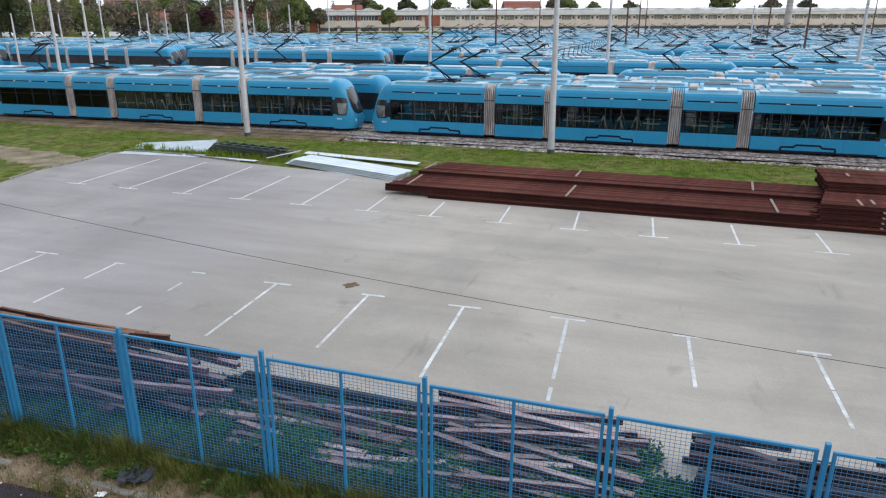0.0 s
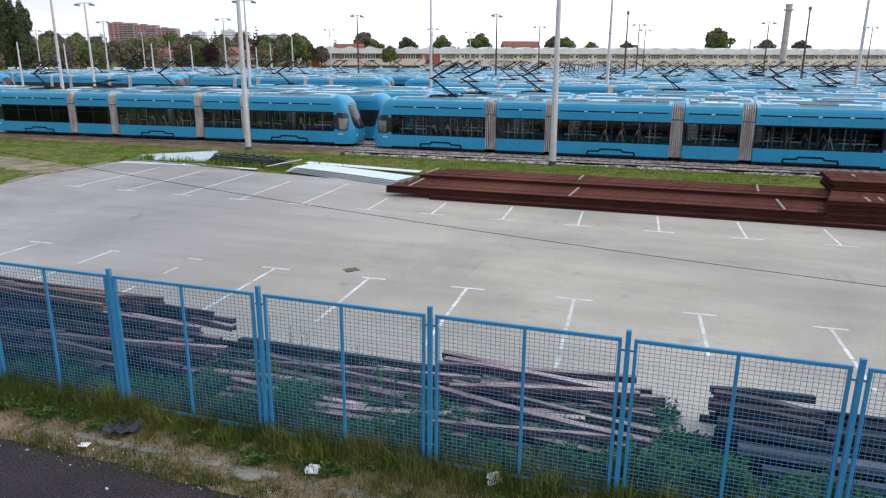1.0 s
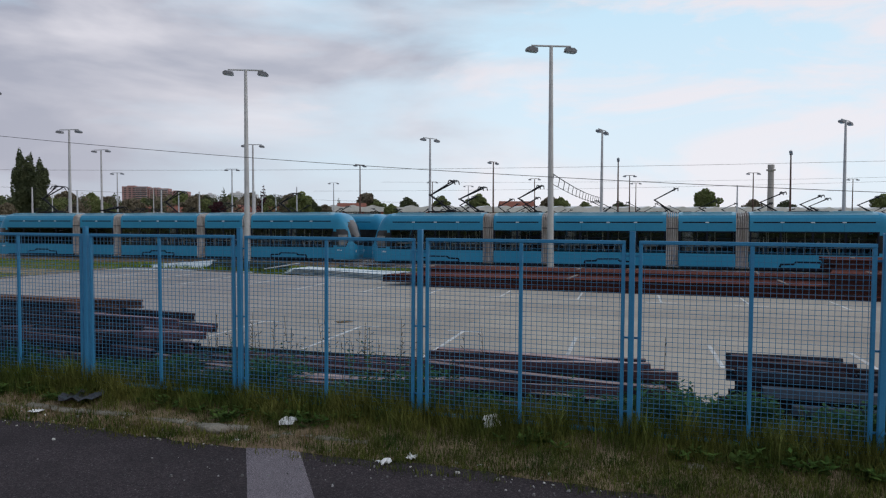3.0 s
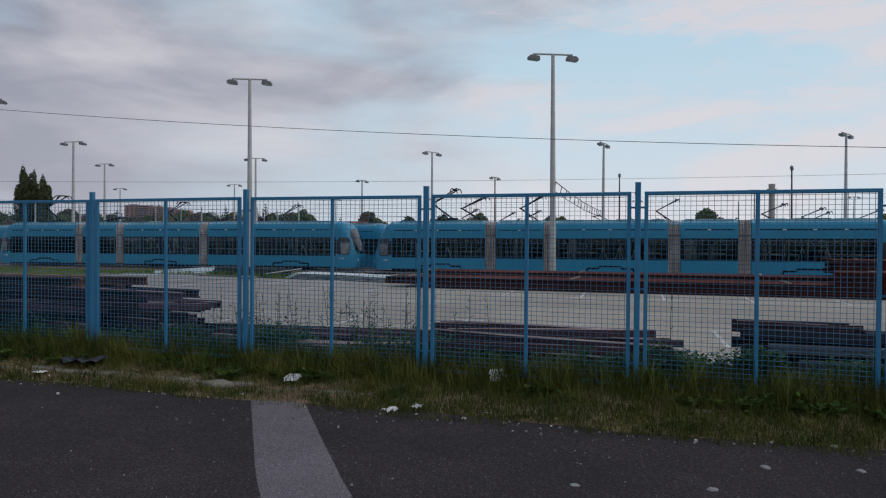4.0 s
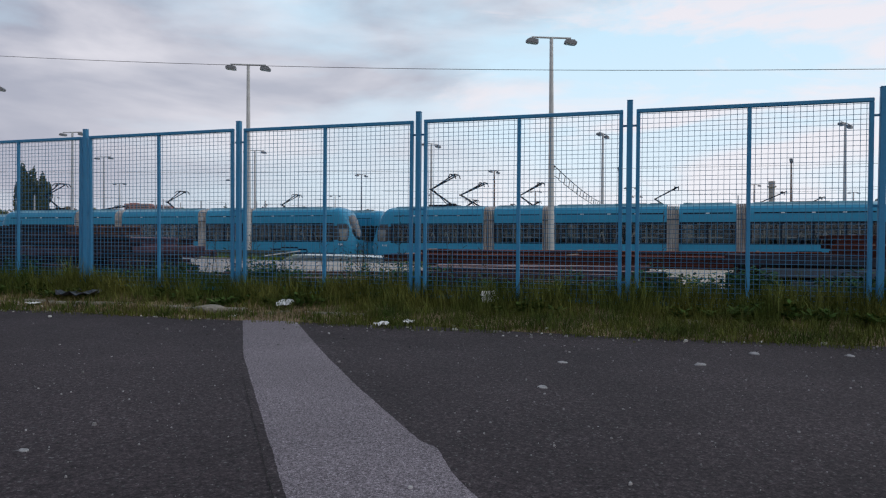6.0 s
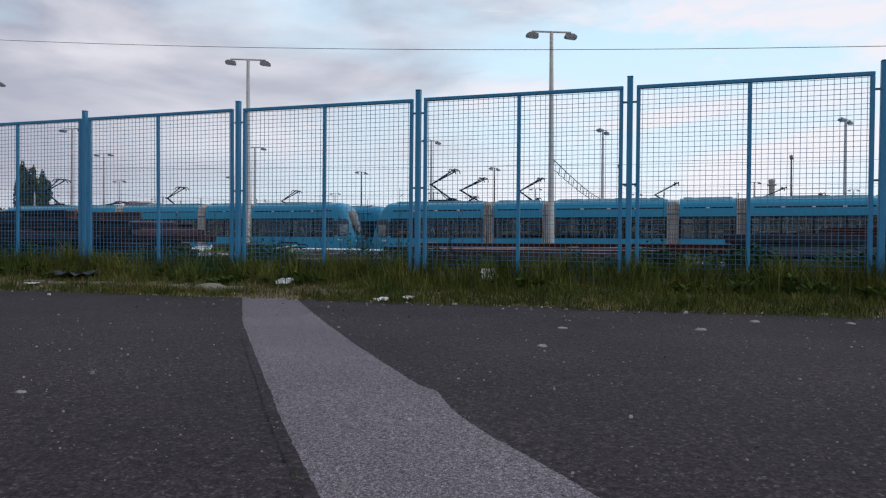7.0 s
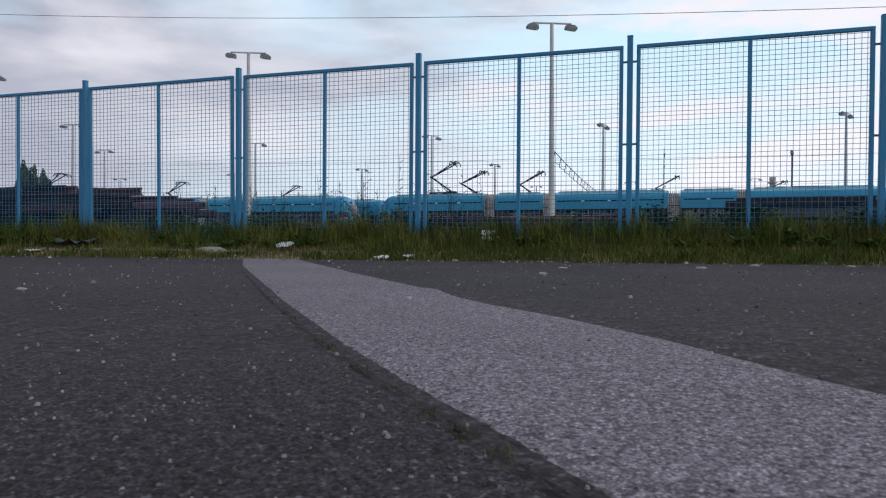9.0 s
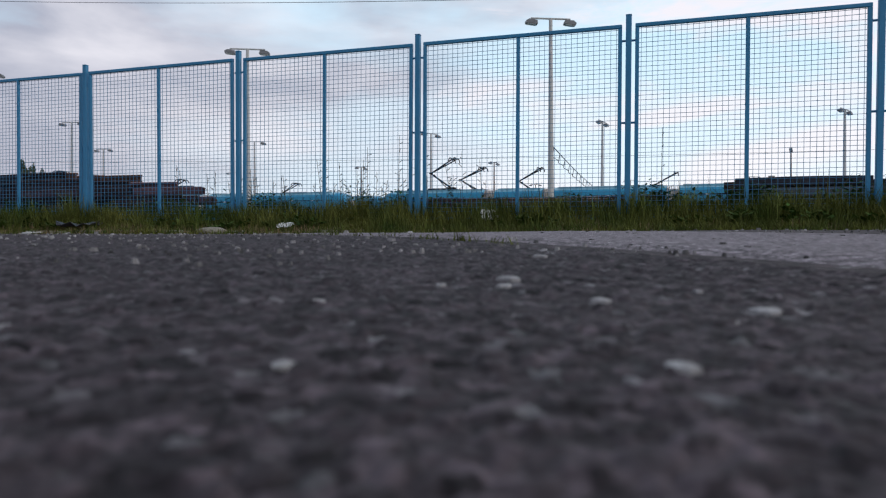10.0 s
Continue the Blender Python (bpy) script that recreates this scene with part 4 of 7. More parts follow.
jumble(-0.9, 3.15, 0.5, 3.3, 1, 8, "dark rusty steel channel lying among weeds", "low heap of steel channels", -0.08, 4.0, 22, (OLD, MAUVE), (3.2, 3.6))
jumble(-0.9, 3.15, 0.5, 3.3, 2, 6, "bleached pinkish steel bar crossed over others", "low heap of steel channels", 0.02, 13.0, 25, (PINK, LIT_TOPPED, MAUVE), (2.8, 3.2, 3.6), SLIM, crossed=True)
jumble(-0.9, 3.15, 0.6, 3.2, 2, 5, "bleached pinkish steel bar crossed over others", "low heap of steel channels", 0.24, 12.0, 26, (PINK, LIT_TOPPED, PINK), (2.6, 3.0, 3.4), SLIM, crossed=True)
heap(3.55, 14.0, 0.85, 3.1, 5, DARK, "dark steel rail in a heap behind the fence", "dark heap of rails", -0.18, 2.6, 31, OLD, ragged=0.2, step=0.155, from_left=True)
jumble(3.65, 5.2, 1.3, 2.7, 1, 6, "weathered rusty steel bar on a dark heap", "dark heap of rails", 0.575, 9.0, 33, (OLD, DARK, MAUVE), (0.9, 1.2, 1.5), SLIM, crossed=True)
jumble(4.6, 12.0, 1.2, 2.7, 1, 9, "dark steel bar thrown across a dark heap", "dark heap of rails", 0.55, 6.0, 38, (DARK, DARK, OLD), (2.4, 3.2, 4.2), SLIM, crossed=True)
rail(FENCE @ pose(4.0, 1.13, 0.455, 0, 0, 0.3), 6.5, STEEL_GREY, "long grey-blue steel channel lying on a dark heap", "dark heap of rails", shape=SLEEPER)
rail(FENCE @ pose(4.3, 0.93, 0.298, 0, 0, -0.4), 6.0, STEEL_GREY, "long grey-blue steel bar lying on a dark heap", "dark heap of rails", shape=SLIM)


# ---- trams ----
CUTS = [0.0, 8.4, 12.2, 19.6, 23.4, 31.8]
END = CUTS[-1]
GANG = 0.36
SILL, HEAD = 0.99, 2.22
HULL = [(1.15, 2.26), (1.15, 2.68), (1.138, 2.86), (1.09, 3.05), (0.98, 3.20), (0.76, 3.31), (0.42, 3.37), (0, 3.39)]
PALE = mat("pale_blind", (0.06, 0.07, 0.07), (0.26, 0.27, 0.26), 1.3, 10, 0.15, bump=0.0, contrast=0.15)


def nose_mesh(rows, cols, mirror):
    """The rounded end of a tram, 1.6 m deep: blue shell, dark windscreen, rounded cab side windows."""
    zs = np.r_[np.linspace(0.14, 2.6, rows), [2.74, 2.86, 3.05, 3.20, 3.31, 3.37, 3.39]]
    wz, ww = (0.14, 2.68, 2.86, 3.05, 3.20, 3.31, 3.37, 3.39), (1.15, 1.15, 1.138, 1.09, 0.98, 0.76, 0.42, 0.02)
    fz, fx = (0.14, 0.45, 0.9, 1.3, 1.8, 2.35, 2.8, 3.1, 3.28, 3.39), (0.16, 0.03, 0.0, 0.06, 0.22, 0.44, 0.70, 0.95, 1.2, 1.55)
    v, f, m = [], [], []
    for z in zs:
        w, x0 = float(np.interp(z, wz, ww)), float(np.interp(z, fz, fx))
        for j in range(cols + 1):
            th = math.pi * (j / cols - 0.5)
            x = 1.6 - (1.6 - x0) * max(0.0, math.cos(th)) ** 0.62
            v.append(((END - x) if mirror else x, w * math.copysign(abs(math.sin(th)) ** 0.62, th), z))
    k = cols + 1
    for i in range(len(zs) - 1):
        for j in range(cols):
            f.append((i * k + j, i * k + j + 1, (i + 1) * k + j + 1, (i + 1) * k + j))
            c = sum((Vector(v[q]) for q in f[-1]), Vector()) / 4
            x = END - c.x if mirror else c.x
            side = (abs(x - 1.06) / 0.50) ** 3.4 + (abs(c.z - 1.62) / 0.62) ** 3.4
            screen = (abs(c.y) / 0.86) ** 4 + (abs(c.z - 1.95) / 0.86) ** 4
            mid = 0
            if abs(c.y) > 0.80 and side < 1:
                mid = 2 if side < 0.62 and x < 1.22 and c.z < 1.86 else 1
            elif x < 0.95 and screen < 1:
                mid = 1
            m.append(mid)
    g = Geo()
    g.v, g.f, g.m = v, f, m
    return g.mesh("nose", TRAM_BLUE, DARK_PANE, PALE, smooth=True)


def side_wall(x0, x1, thick):
    """Roof shell of one section, drawn from x0 to x1."""
    outer = HULL + [(-a, b) for a, b in reversed(HULL[:-1])]
    inner = [(a * 0.94, b - 0.07 if b > 2.3 else b) for a, b in outer]
    return outer + list(reversed(inner)) if thick else outer


def bellows_mesh(x):
    """A pleated tunnel between two sections, as one folded skin."""
    folds, g = 6, Geo()
    vs, w = [], 2 * GANG / 6
    for i in range(folds):
        for dx, r in ((0.0, 0.84), (0.16, 1.02), (0.46, 1.02), (0.62, 0.84)):
            ring = [(1.10 * r, 0.25), (1.10 * r, 2.78), (1.02 * r, 3.10 * (0.5 + r / 2)), (0.7 * r, 3.29 * (0.5 + r / 2)), (0, 3.34 * (0.5 + r / 2))]
            ring = ring + [(-a, b) for a, b in reversed(ring[:-1])]
            vs += [(x - GANG + w * (i + dx), a, b) for a, b in ring]
    k = 9
    rows = len(vs) // k
    return g.add(vs, [(r * k + i, r * k + (i + 1) % k, r * k + k + (i + 1) % k, r * k + k + i) for r in range(rows - 1) for i in range(k)]).mesh("bellows", BELLOWS)


def pantograph_mesh(x, up=0.82):
    """A single-arm current collector on its frame, half raised or folded."""
    g = Geo()
    z = 3.49
    for y in (-0.62, 0.62):
        g.tube((x - 0.9, y, z), (x + 1.0, y, z), 0.04, 6)
        for dx in (-0.8, 0.9):
            g.tube((x + dx, y, 3.36), (x + dx, y, z), 0.06, 6)
    for dx in (-0.8, 0.0, 0.9):
        g.tube((x + dx, -0.62, z), (x + dx, 0.62, z), 0.04, 6)
    g.box((x + 0.55, 0, z + 0.06), (0.5, 0.5, 0.14))
    knee = (x - 0.85 - 0.5 * (1 - up), 0, z + 0.18 + 1.12 * up)
    head = z + 0.35 + 2.05 * up
    g.tube((x + 0.55, 0, z + 0.06), knee, 0.06, 6)
    g.tube((x + 0.25, 0.12, z + 0.0), (knee[0] + 0.2, 0.10, knee[2] - 0.07), 0.03, 5)
    for y in (-0.32, 0.32):
        g.tube(knee, (x + 0.72, y, head - 0.04), 0.045, 6)
    g.tube((knee[0], -0.2, knee[2]), (knee[0], 0.2, knee[2]), 0.06, 6)
    for dx in (0.57, 0.87):
        pts = [(-0.78, -0.2), (-0.62, -0.03), (-0.45, 0.03), (0.45, 0.03), (0.62, -0.03), (0.78, -0.2)]
        for a, b in zip(pts, pts[1:]):
            g.tube((x + dx, a[0], head + a[1]), (x + dx, b[0], head + b[1]), 0.035, 6)
    g.tube((x + 0.57, -0.3, head - 0.02), (x + 0.87, -0.3, head - 0.02), 0.03, 5)
    g.tube((x + 0.57, 0.3, head - 0.02), (x + 0.87, 0.3, head - 0.02), 0.03, 5)
    return g.mesh("pantograph", BLACK)


def roof_hatches(x0, x1, r):
    """The fittings on one section's roof: centre, size and material number of each hatch, resistor box or cooling unit."""
    out, x = [], x0
    while x < x1 - 0.4:
        ln = min(float(r.choice((0.5, 0.8, 1.1, 1.6, 2.0))), x1 - x)
        kind = 1 if 3.3 < x < 6.4 else int(r.choice((0, 0, 0, 1, 1, 1, 2)))
        if r.random() < 0.35:
            for y in (-0.4, 0.4):
                out.append(((x + ln / 2, y, 3.395), (ln * 0.92, 0.66, 0.03 + 0.03 * r.random()), int(r.integers(3))))
        else:
            out.append(((x + ln / 2, 0, 3.395), (ln * 0.94, 1.5, 0.03 + 0.04 * r.random()), kind))
        x += ln + float(r.choice((0.05, 0.12, 0.3)))
    return out


def roof_decks(tram, seed, single):
    """The flat top of each section: hatches, resistor boxes and cooling units in rows, some pale and some dark."""
    r = np.random.default_rng(seed)
    mats, far = (ROOF_GREY, ROOF_DARK, TRAM_ROOF), Geo()
    for k in range(5):
        x0, x1 = CUTS[k] + (GANG + 0.2 if k else 1.9), CUTS[k + 1] - (GANG + 0.2 if k < 4 else 1.9)
        for y in (-0.86, 0.86):
            if single:
                part("roof_rail", Geo().box(((x0 + x1) / 2, y, 3.355), (x1 - x0, 0.05, 0.07)), TRAM_ROOF, tram)
            else:
                far.box(((x0 + x1) / 2, y, 3.355), (x1 - x0, 0.05, 0.07), 2)
        for c, size, kind in roof_hatches(x0, x1, r):
            if single:
                part("roof_hatch", Geo().box(c, size, ch=0.012), mats[kind], tram)
            else:
                far.box(c, size, kind, ch=0.012)
    if not single:
        tagged(part("roof_equipment", far, mats, tram, "pale and dark roof hatches and boxes"), kind="stuff")


def bogie_trim(x):
    """The dark rubber line round a raised bogie cover at the foot of the side."""
    pts = [(-1.35, 0.20), (-1.40, 0.30), (-1.35, 0.42), (-0.72, 0.44), (-0.60, 0.56), (0.60, 0.56), (0.72, 0.44), (1.35, 0.42), (1.40, 0.30), (1.35, 0.20), (-1.35, 0.20)]
    g = Geo()
    g.box((x, -1.152, 0.32), (2.7, 0.012, 0.24), 1).box((x, -1.152, 0.48), (1.3, 0.011, 0.12), 1)
    for a, b in zip(pts, pts[1:]):
        d = Vector((b[0] - a[0], 0, b[1] - a[1]))
        g.box((0, 0, 0), (d.length + 0.06, 0.018, 0.10), tm=pose(x + (a[0] + b[0]) / 2, -1.158, (a[1] + b[1]) / 2, 0, -math.degrees(math.atan2(d.z, d.x)), 0))
    return g


def detailed_tram():
    """A five-section low-floor tram with hollow body, glazed sides and a cabin inside."""
    tram = new("tram")
    inner = [(CUTS[i] + (GANG if i else 1.6), CUTS[i + 1] - (GANG if i < 4 else 1.6)) for i in range(5)]
    panes_of = [4, 2, 4, 2, 4]
    for k, (x0, x1) in enumerate(inner):
        g = Geo()
        mid, ln = (x0 + x1) / 2, x1 - x0
        for y in (-1.12, 1.12):
            g.box((mid, y, 0.585), (ln, 0.06, 0.81), ch=0.012)
        g.box((mid, 0, 0.36), (ln, 2.18, 0.10), 1)
        g.prism(side_wall(x0, x1, True), x0, x1)
        sec = part("body_section", g, (TRAM_BLUE, CABIN), tram, smooth=False)
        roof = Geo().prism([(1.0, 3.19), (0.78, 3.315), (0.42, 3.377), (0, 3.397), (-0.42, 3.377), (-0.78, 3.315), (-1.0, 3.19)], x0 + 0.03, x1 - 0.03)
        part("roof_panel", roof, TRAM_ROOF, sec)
        n = panes_of[k]
        edges = [x0 + ln * i / n for i in range(n + 1)]
        for y in (-1, 1):
            trim = Geo()
            trim.box((mid, 1.146 * y, HEAD + 0.02), (ln, 0.02, 0.07)).box((mid, 1.146 * y, SILL + 0.005), (ln, 0.02, 0.05))
            for e in edges:
                trim.box((min(max(e, x0 + 0.05), x1 - 0.05), 1.135 * y, (SILL + HEAD) / 2), (0.10, 0.03, HEAD - SILL))
            trim.box((mid, 1.146 * y, 0.165), (ln, 0.03, 0.11))
            part("window_trim", trim, RUBBER, sec, "black window band and skirt edge")
            groove = Geo()
            cuts = np.linspace(x0 + 0.15, x1 - 0.15, n + 1)
            for a, b in zip(cuts, cuts[1:]):
                groove.box(((a + b) / 2, 1.144 * y, 2.78), (b - a - 0.08, 0.014, 0.070))
            part("gutter_line", groove, RUBBER, sec)
            for c in cuts[1:-1]:
                part("marker", Geo().box((c, 1.147 * y, 2.78), (0.20, 0.02, 0.06), ch=0.004), DIFFUSER, sec, "small white marker in the gutter line")
            seams = Geo()
            for c in cuts[1:-1]:
                seams.box((c, 1.1465 * y, 2.50), (0.014, 0.010, 0.44)).box((c, 1.149 * y, 0.58), (0.012, 0.008, 0.72))
            part("panel_seam", seams, SEAM, sec)
            vents = Geo()
            for j, (a, b) in enumerate(zip(edges, edges[1:])):
                vents.box(((a + b) / 2, 1.130 * y, HEAD - 0.36), (b - a - 0.10, 0.016, 0.035))
            part("vent_bar", vents, RUBBER, sec, "dark bar under the tilting top lights")
            for a, b in zip(edges, edges[1:]):
                p = part("window_pane", Geo().box(((a + b) / 2, 1.128 * y, (SILL + HEAD) / 2), (b - a - 0.08, 0.010, HEAD - SILL - 0.04)), GLASS, sec, "tinted window pane")
                p.visible_shadow = False
        # cabin
        r = np.random.default_rng(50 + k)
        x = x0 + 0.7
        while x < x1 - 0.6:
            if r.random() < 0.75:
                for y in (-0.72, 0.72):
                    seat = Geo().box((x, y, 0.80), (0.45, 0.75, 0.10), ch=0.03).box((x + 0.20, y, 1.12), (0.08, 0.75, 0.62), ch=0.03).box((x, y, 0.58), (0.12, 0.5, 0.36))
                    part("seat", seat, SEAT, sec)
            bars = Geo()
            end_bay = x < x0 + 1.9 or x > x1 - 2.0
            for y in (-0.45, 0.45):
                if r.random() < 0.6:
                    bars.tube((x + 0.35, y, 0.42), (x + 0.35, y, 2.85), 0.030, 6)
                if not end_bay and r.random() < 0.8:
                    bars.tube((x + 0.05, y * 2, 0.95), (x + 0.30, y * 2, 1.70), 0.042, 6)
                    bars.tube((x + 0.30, y * 2, 1.70), (x + 0.56, y * 2, 0.95), 0.042, 6)
                if end_bay:
                    bars.tube((x - 0.2, y * 2.2, 1.38), (x + 0.75, y * 2.2, 1.38), 0.036, 6)
                    bars.tube((x + 0.05, y * 2.2, 0.42), (x + 0.05, y * 2.2, 1.95), 0.030, 6)
            if bars.v:
                part("grab_rail", bars, TUBE, sec, "pale tubular grab rail")
            x += 0.95
    for x in CUTS[1:5]:
        fold = part("bellows", bellows_mesh(x), None, tram, "grey pleated rubber gangway bellows")
        collar = Geo()
        for y in (-1, 1):
            collar.box((x, 1.12 * y, 2.42), (2 * GANG - 0.04, 0.035, 0.05))
        part("collar", collar, ROOF_DARK, fold, "dark clamping strip")
    for mirror in (False, True):
        part("nose", nose_mesh(34, 56, mirror), None, tram, "rounded blue cab end with curved windscreen")
        for y in (-0.62, 0.62):
            xh = END - 0.14 if mirror else 0.14
            part("headlight", Geo().tube((xh - 0.05, y, 0.72), (xh + 0.05, y, 0.72), 0.11, 10), DIFFUSER, tram)
    for xh in (1.15, END - 1.15):
        for y in (-1, 1):
            num = Geo()
            for k in range(4):
                num.box((xh + 0.09 * (k - 1.5), 1.112 * y, 0.80), (0.055, 0.08, 0.11))
            part("number_bars", num, DIFFUSER, tram, "small white bars in place of a number")
    for x in (5.05, 15.9, 26.75):
        part("bogie_cover", bogie_trim(x), (RUBBER, TRAM_BLUE), tram, "dark outline of the bogie cover")
        part("bogie", Geo().box((x, 0, 0.16), (2.6, 1.7, 0.26), ch=0.05), BLACK, tram)
    roof_decks(tram, 3, True)
    part("pantograph", pantograph_mesh(5.0), None, tram, "black single-arm pantograph, half raised")
    return tagged(tram, "sky-blue articulated tram with black window band, parked", "tram", group="parked trams")


def plain_tram(seed, up):
    """The same tram as it stands far off: closed sections with a dark band of windows."""
    tram = new("tram")
    for k in range(5):
        x0, x1 = CUTS[k] + (GANG if k else 1.6), CUTS[k + 1] - (GANG if k < 4 else 1.6)
        side = [(1.15, 0.14), (1.15, SILL), (1.135, SILL + 0.01), (1.135, HEAD), (1.15, HEAD + 0.01)] + HULL[1:]
        ring = side + [(-a, b) for a, b in reversed(side[:-1])]
        g = Geo().prism(ring, x0, x1)
        for i, (a, b) in enumerate(zip(ring, ring[1:])):
            if abs(a[0]) == 1.135 and abs(b[0]) == 1.135 and a[1] < 2.5 and b[1] < 2.5:
                g.m[i] = 1
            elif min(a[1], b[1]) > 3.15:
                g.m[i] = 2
        for y in (-1, 1):
            g.box(((x0 + x1) / 2, 1.146 * y, 2.78), (x1 - x0 - 0.3, 0.012, 0.04), 1)
        part("body_section", g, (TRAM_BLUE, DARK_PANE, TRAM_ROOF), tram)
    for x in CUTS[1:5]:
        part("bellows", Geo().box((x, 0, 1.77), (2 * GANG, 2.16, 3.04), ch=0.1), BELLOWS, tram)
    for mirror in (False, True):
        part("nose", nose_mesh(14, 22, mirror), None, tram)
    roof_decks(tram, seed, False)
    part("pantograph", pantograph_mesh(5.0, 0.82 * up), None, tram)
    return tagged(tram, "sky-blue articulated tram with pale roof boxes, parked in a row", "tram", group="parked trams")


def remote_tram_of(seed):
    """The same tram where it is only a few fingers high: body, bellows, roof boxes and pantograph."""
    tram = new("tram")
    side = [(1.15, 0.14), (1.15, SILL), (1.135, SILL + 0.01), (1.135, HEAD), (1.15, HEAD + 0.01)] + HULL[1:]
    ring = side + [(-a, b) for a, b in reversed(side[:-1])]
    body = Geo().prism([(0.8 * a, b) if b < 3 else (a, b) for a, b in ring], 0.5, END - 0.5)
    for k in range(5):
        body.prism(ring, CUTS[k] + (GANG if k else 1.3), CUTS[k + 1] - (GANG if k < 4 else 1.3))
    per = len(ring) + 2
    for q in range(6):
        for i, (a, b) in enumerate(zip(ring, ring[1:])):
            if abs(a[0]) == 1.135 and abs(b[0]) == 1.135 and a[1] < 2.5 and b[1] < 2.5:
                body.m[q * per + i] = 1
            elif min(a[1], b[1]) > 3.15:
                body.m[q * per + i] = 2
    part("body", body, (TRAM_BLUE, DARK_PANE, TRAM_ROOF), tram)
    bellows = Geo()
    for x in CUTS[1:5]:
        bellows.box((x, 0, 1.79), (2 * GANG, 2.2, 3.08), ch=0.1)
    part("bellows", bellows, BELLOWS, tram)
    r = np.random.default_rng(seed)
    deck = Geo()
    x = 2.2
    while x < END - 3:
        ln = float(r.choice((0.8, 1.4, 2.2)))
        deck.box((x + ln / 2, 0, 3.41), (ln * 0.9, 1.5, 0.08), int(r.choice((0, 0, 1))), ch=0.02)
        x += ln + float(r.choice((0.1, 0.4, 1.2)))
    tagged(part("roof_equipment", deck, (ROOF_GREY, ROOF_DARK), tram), kind="stuff")
    part("pantograph", pantograph_mesh(5.0, 0.7), None, tram)
    return tagged(tram, "sky-blue articulated tram in the far end of the yard", "tram", group="parked trams")


def at_track(s, n, flip=False, z=0.12):
    """The pose of a tram whose near side lies n behind the front line and whose low end lies at s."""
    return TRAMS @ (pose(s + END, n + 1.15, z, 0, 0, 180) if flip else pose(s, n + 1.15, z))


front = detailed_tram()
front.matrix_basis = at_track(-8.4, 0)
copy_thing(front, at_track(-9.4, 0) @ pose(0, -1.15, 0.06, 0, 0, 2.5) @ pose(-END, 1.15, 0))
far_tram, folded_tram, worn_tram = plain_tram(4, 1.0), plain_tram(8, 0.12), plain_tram(9, 0.85)
remote_tram = remote_tram_of(12)
remote_tram.matrix_basis = at_track(-30.0, DEEP_TO + 2.2)
far_tram.matrix_basis = at_track(-8.4 + 32.6, 0.0)
folded_tram.matrix_basis = at_track(-40.1, 4.0)
worn_tram.matrix_basis = at_track(-7.5, 4.0)
spots = []
# the two tracks right behind the first hold trams from the middle of the yard rightwards
for s, n in ((25.6, 4.0), (-37.0, 8.0), (-4.1, 8.0), (29.0, 8.0), (-29.3, 15.0), (5.6, 15.0), (14.0, 19.5), (47.0, 19.5), (-15.0, 28.0), (18.3, 28.0), (51.4, 28.0), (-9.0, 32.5), (24.0, 32.5), (57.0, 32.5), (-13.0, 37.0), (20.5, 37.0), (53.5, 37.0)):
    spots.append((s, n, False))
# the deep part of the yard
tr = np.random.default_rng(5)
n = DEEP_FROM
while n < DEEP_TO:
    reach = 45 + 0.62 * n
    s = -(80 + 0.8 * n) + tr.uniform(0, 30) if n > DEEP_FROM else -123.0
    while s < reach:
        if n == DEEP_FROM or tr.random() < 0.93:
            spots.append((s, n, bool(n > DEEP_FROM and tr.random() < 0.25)))
        s += 32.8 + (tr.uniform(0, 4) if n > DEEP_FROM else 0.4)
    n += 4.1
for i, (s, n, flip) in enumerate(spots):
    mid = TRAMS @ Vector((s + END / 2, n, 0))
    if mid.y > 165 and mid.x < -0.36 * mid.y:
        continue
    copy_thing(worn_tram if i % 3 == 0 else folded_tram if i > 10 and i % 7 == 2 else far_tram, at_track(s, n, flip))
n += 2.0
# the far end of the yard, beyond the bend of its western edge
while n < YARD_END:
    s, reach = -0.32 * n - 8 + tr.uniform(0, 20), 45 + 0.62 * n
    while s < reach:
        if tr.random() < 0.95:
            copy_thing(remote_tram, at_track(s, n, bool(tr.random() < 0.3)))
        s += 32.8 + tr.uniform(0, 4)
    n += 4.3
for s, n in ((-73.0, 4.0), (38.8, 15.0)):
    copy_thing(folded_tram, at_track(s, n))


# ---- rails of the first tracks ----
def track(n, s0, s1, label):
    t = new("track")
    t.matrix_basis = TRAMS @ pose(0, n, 0.10)
    for y in (-0.5, 0.5):
        part("track_rail", Geo().prism([(y + a, b * 0.75 - 0.06) for a, b in RAIL], s0, s1), RUST_OLD, t)
    tagged(t, label, "track", kind="structure")


track(1.15, -80, 80, "tram track in pale ballast under parked trams")
track(-1.9, -80, 80, "empty rusty tram track half sunk in ballast and grass")


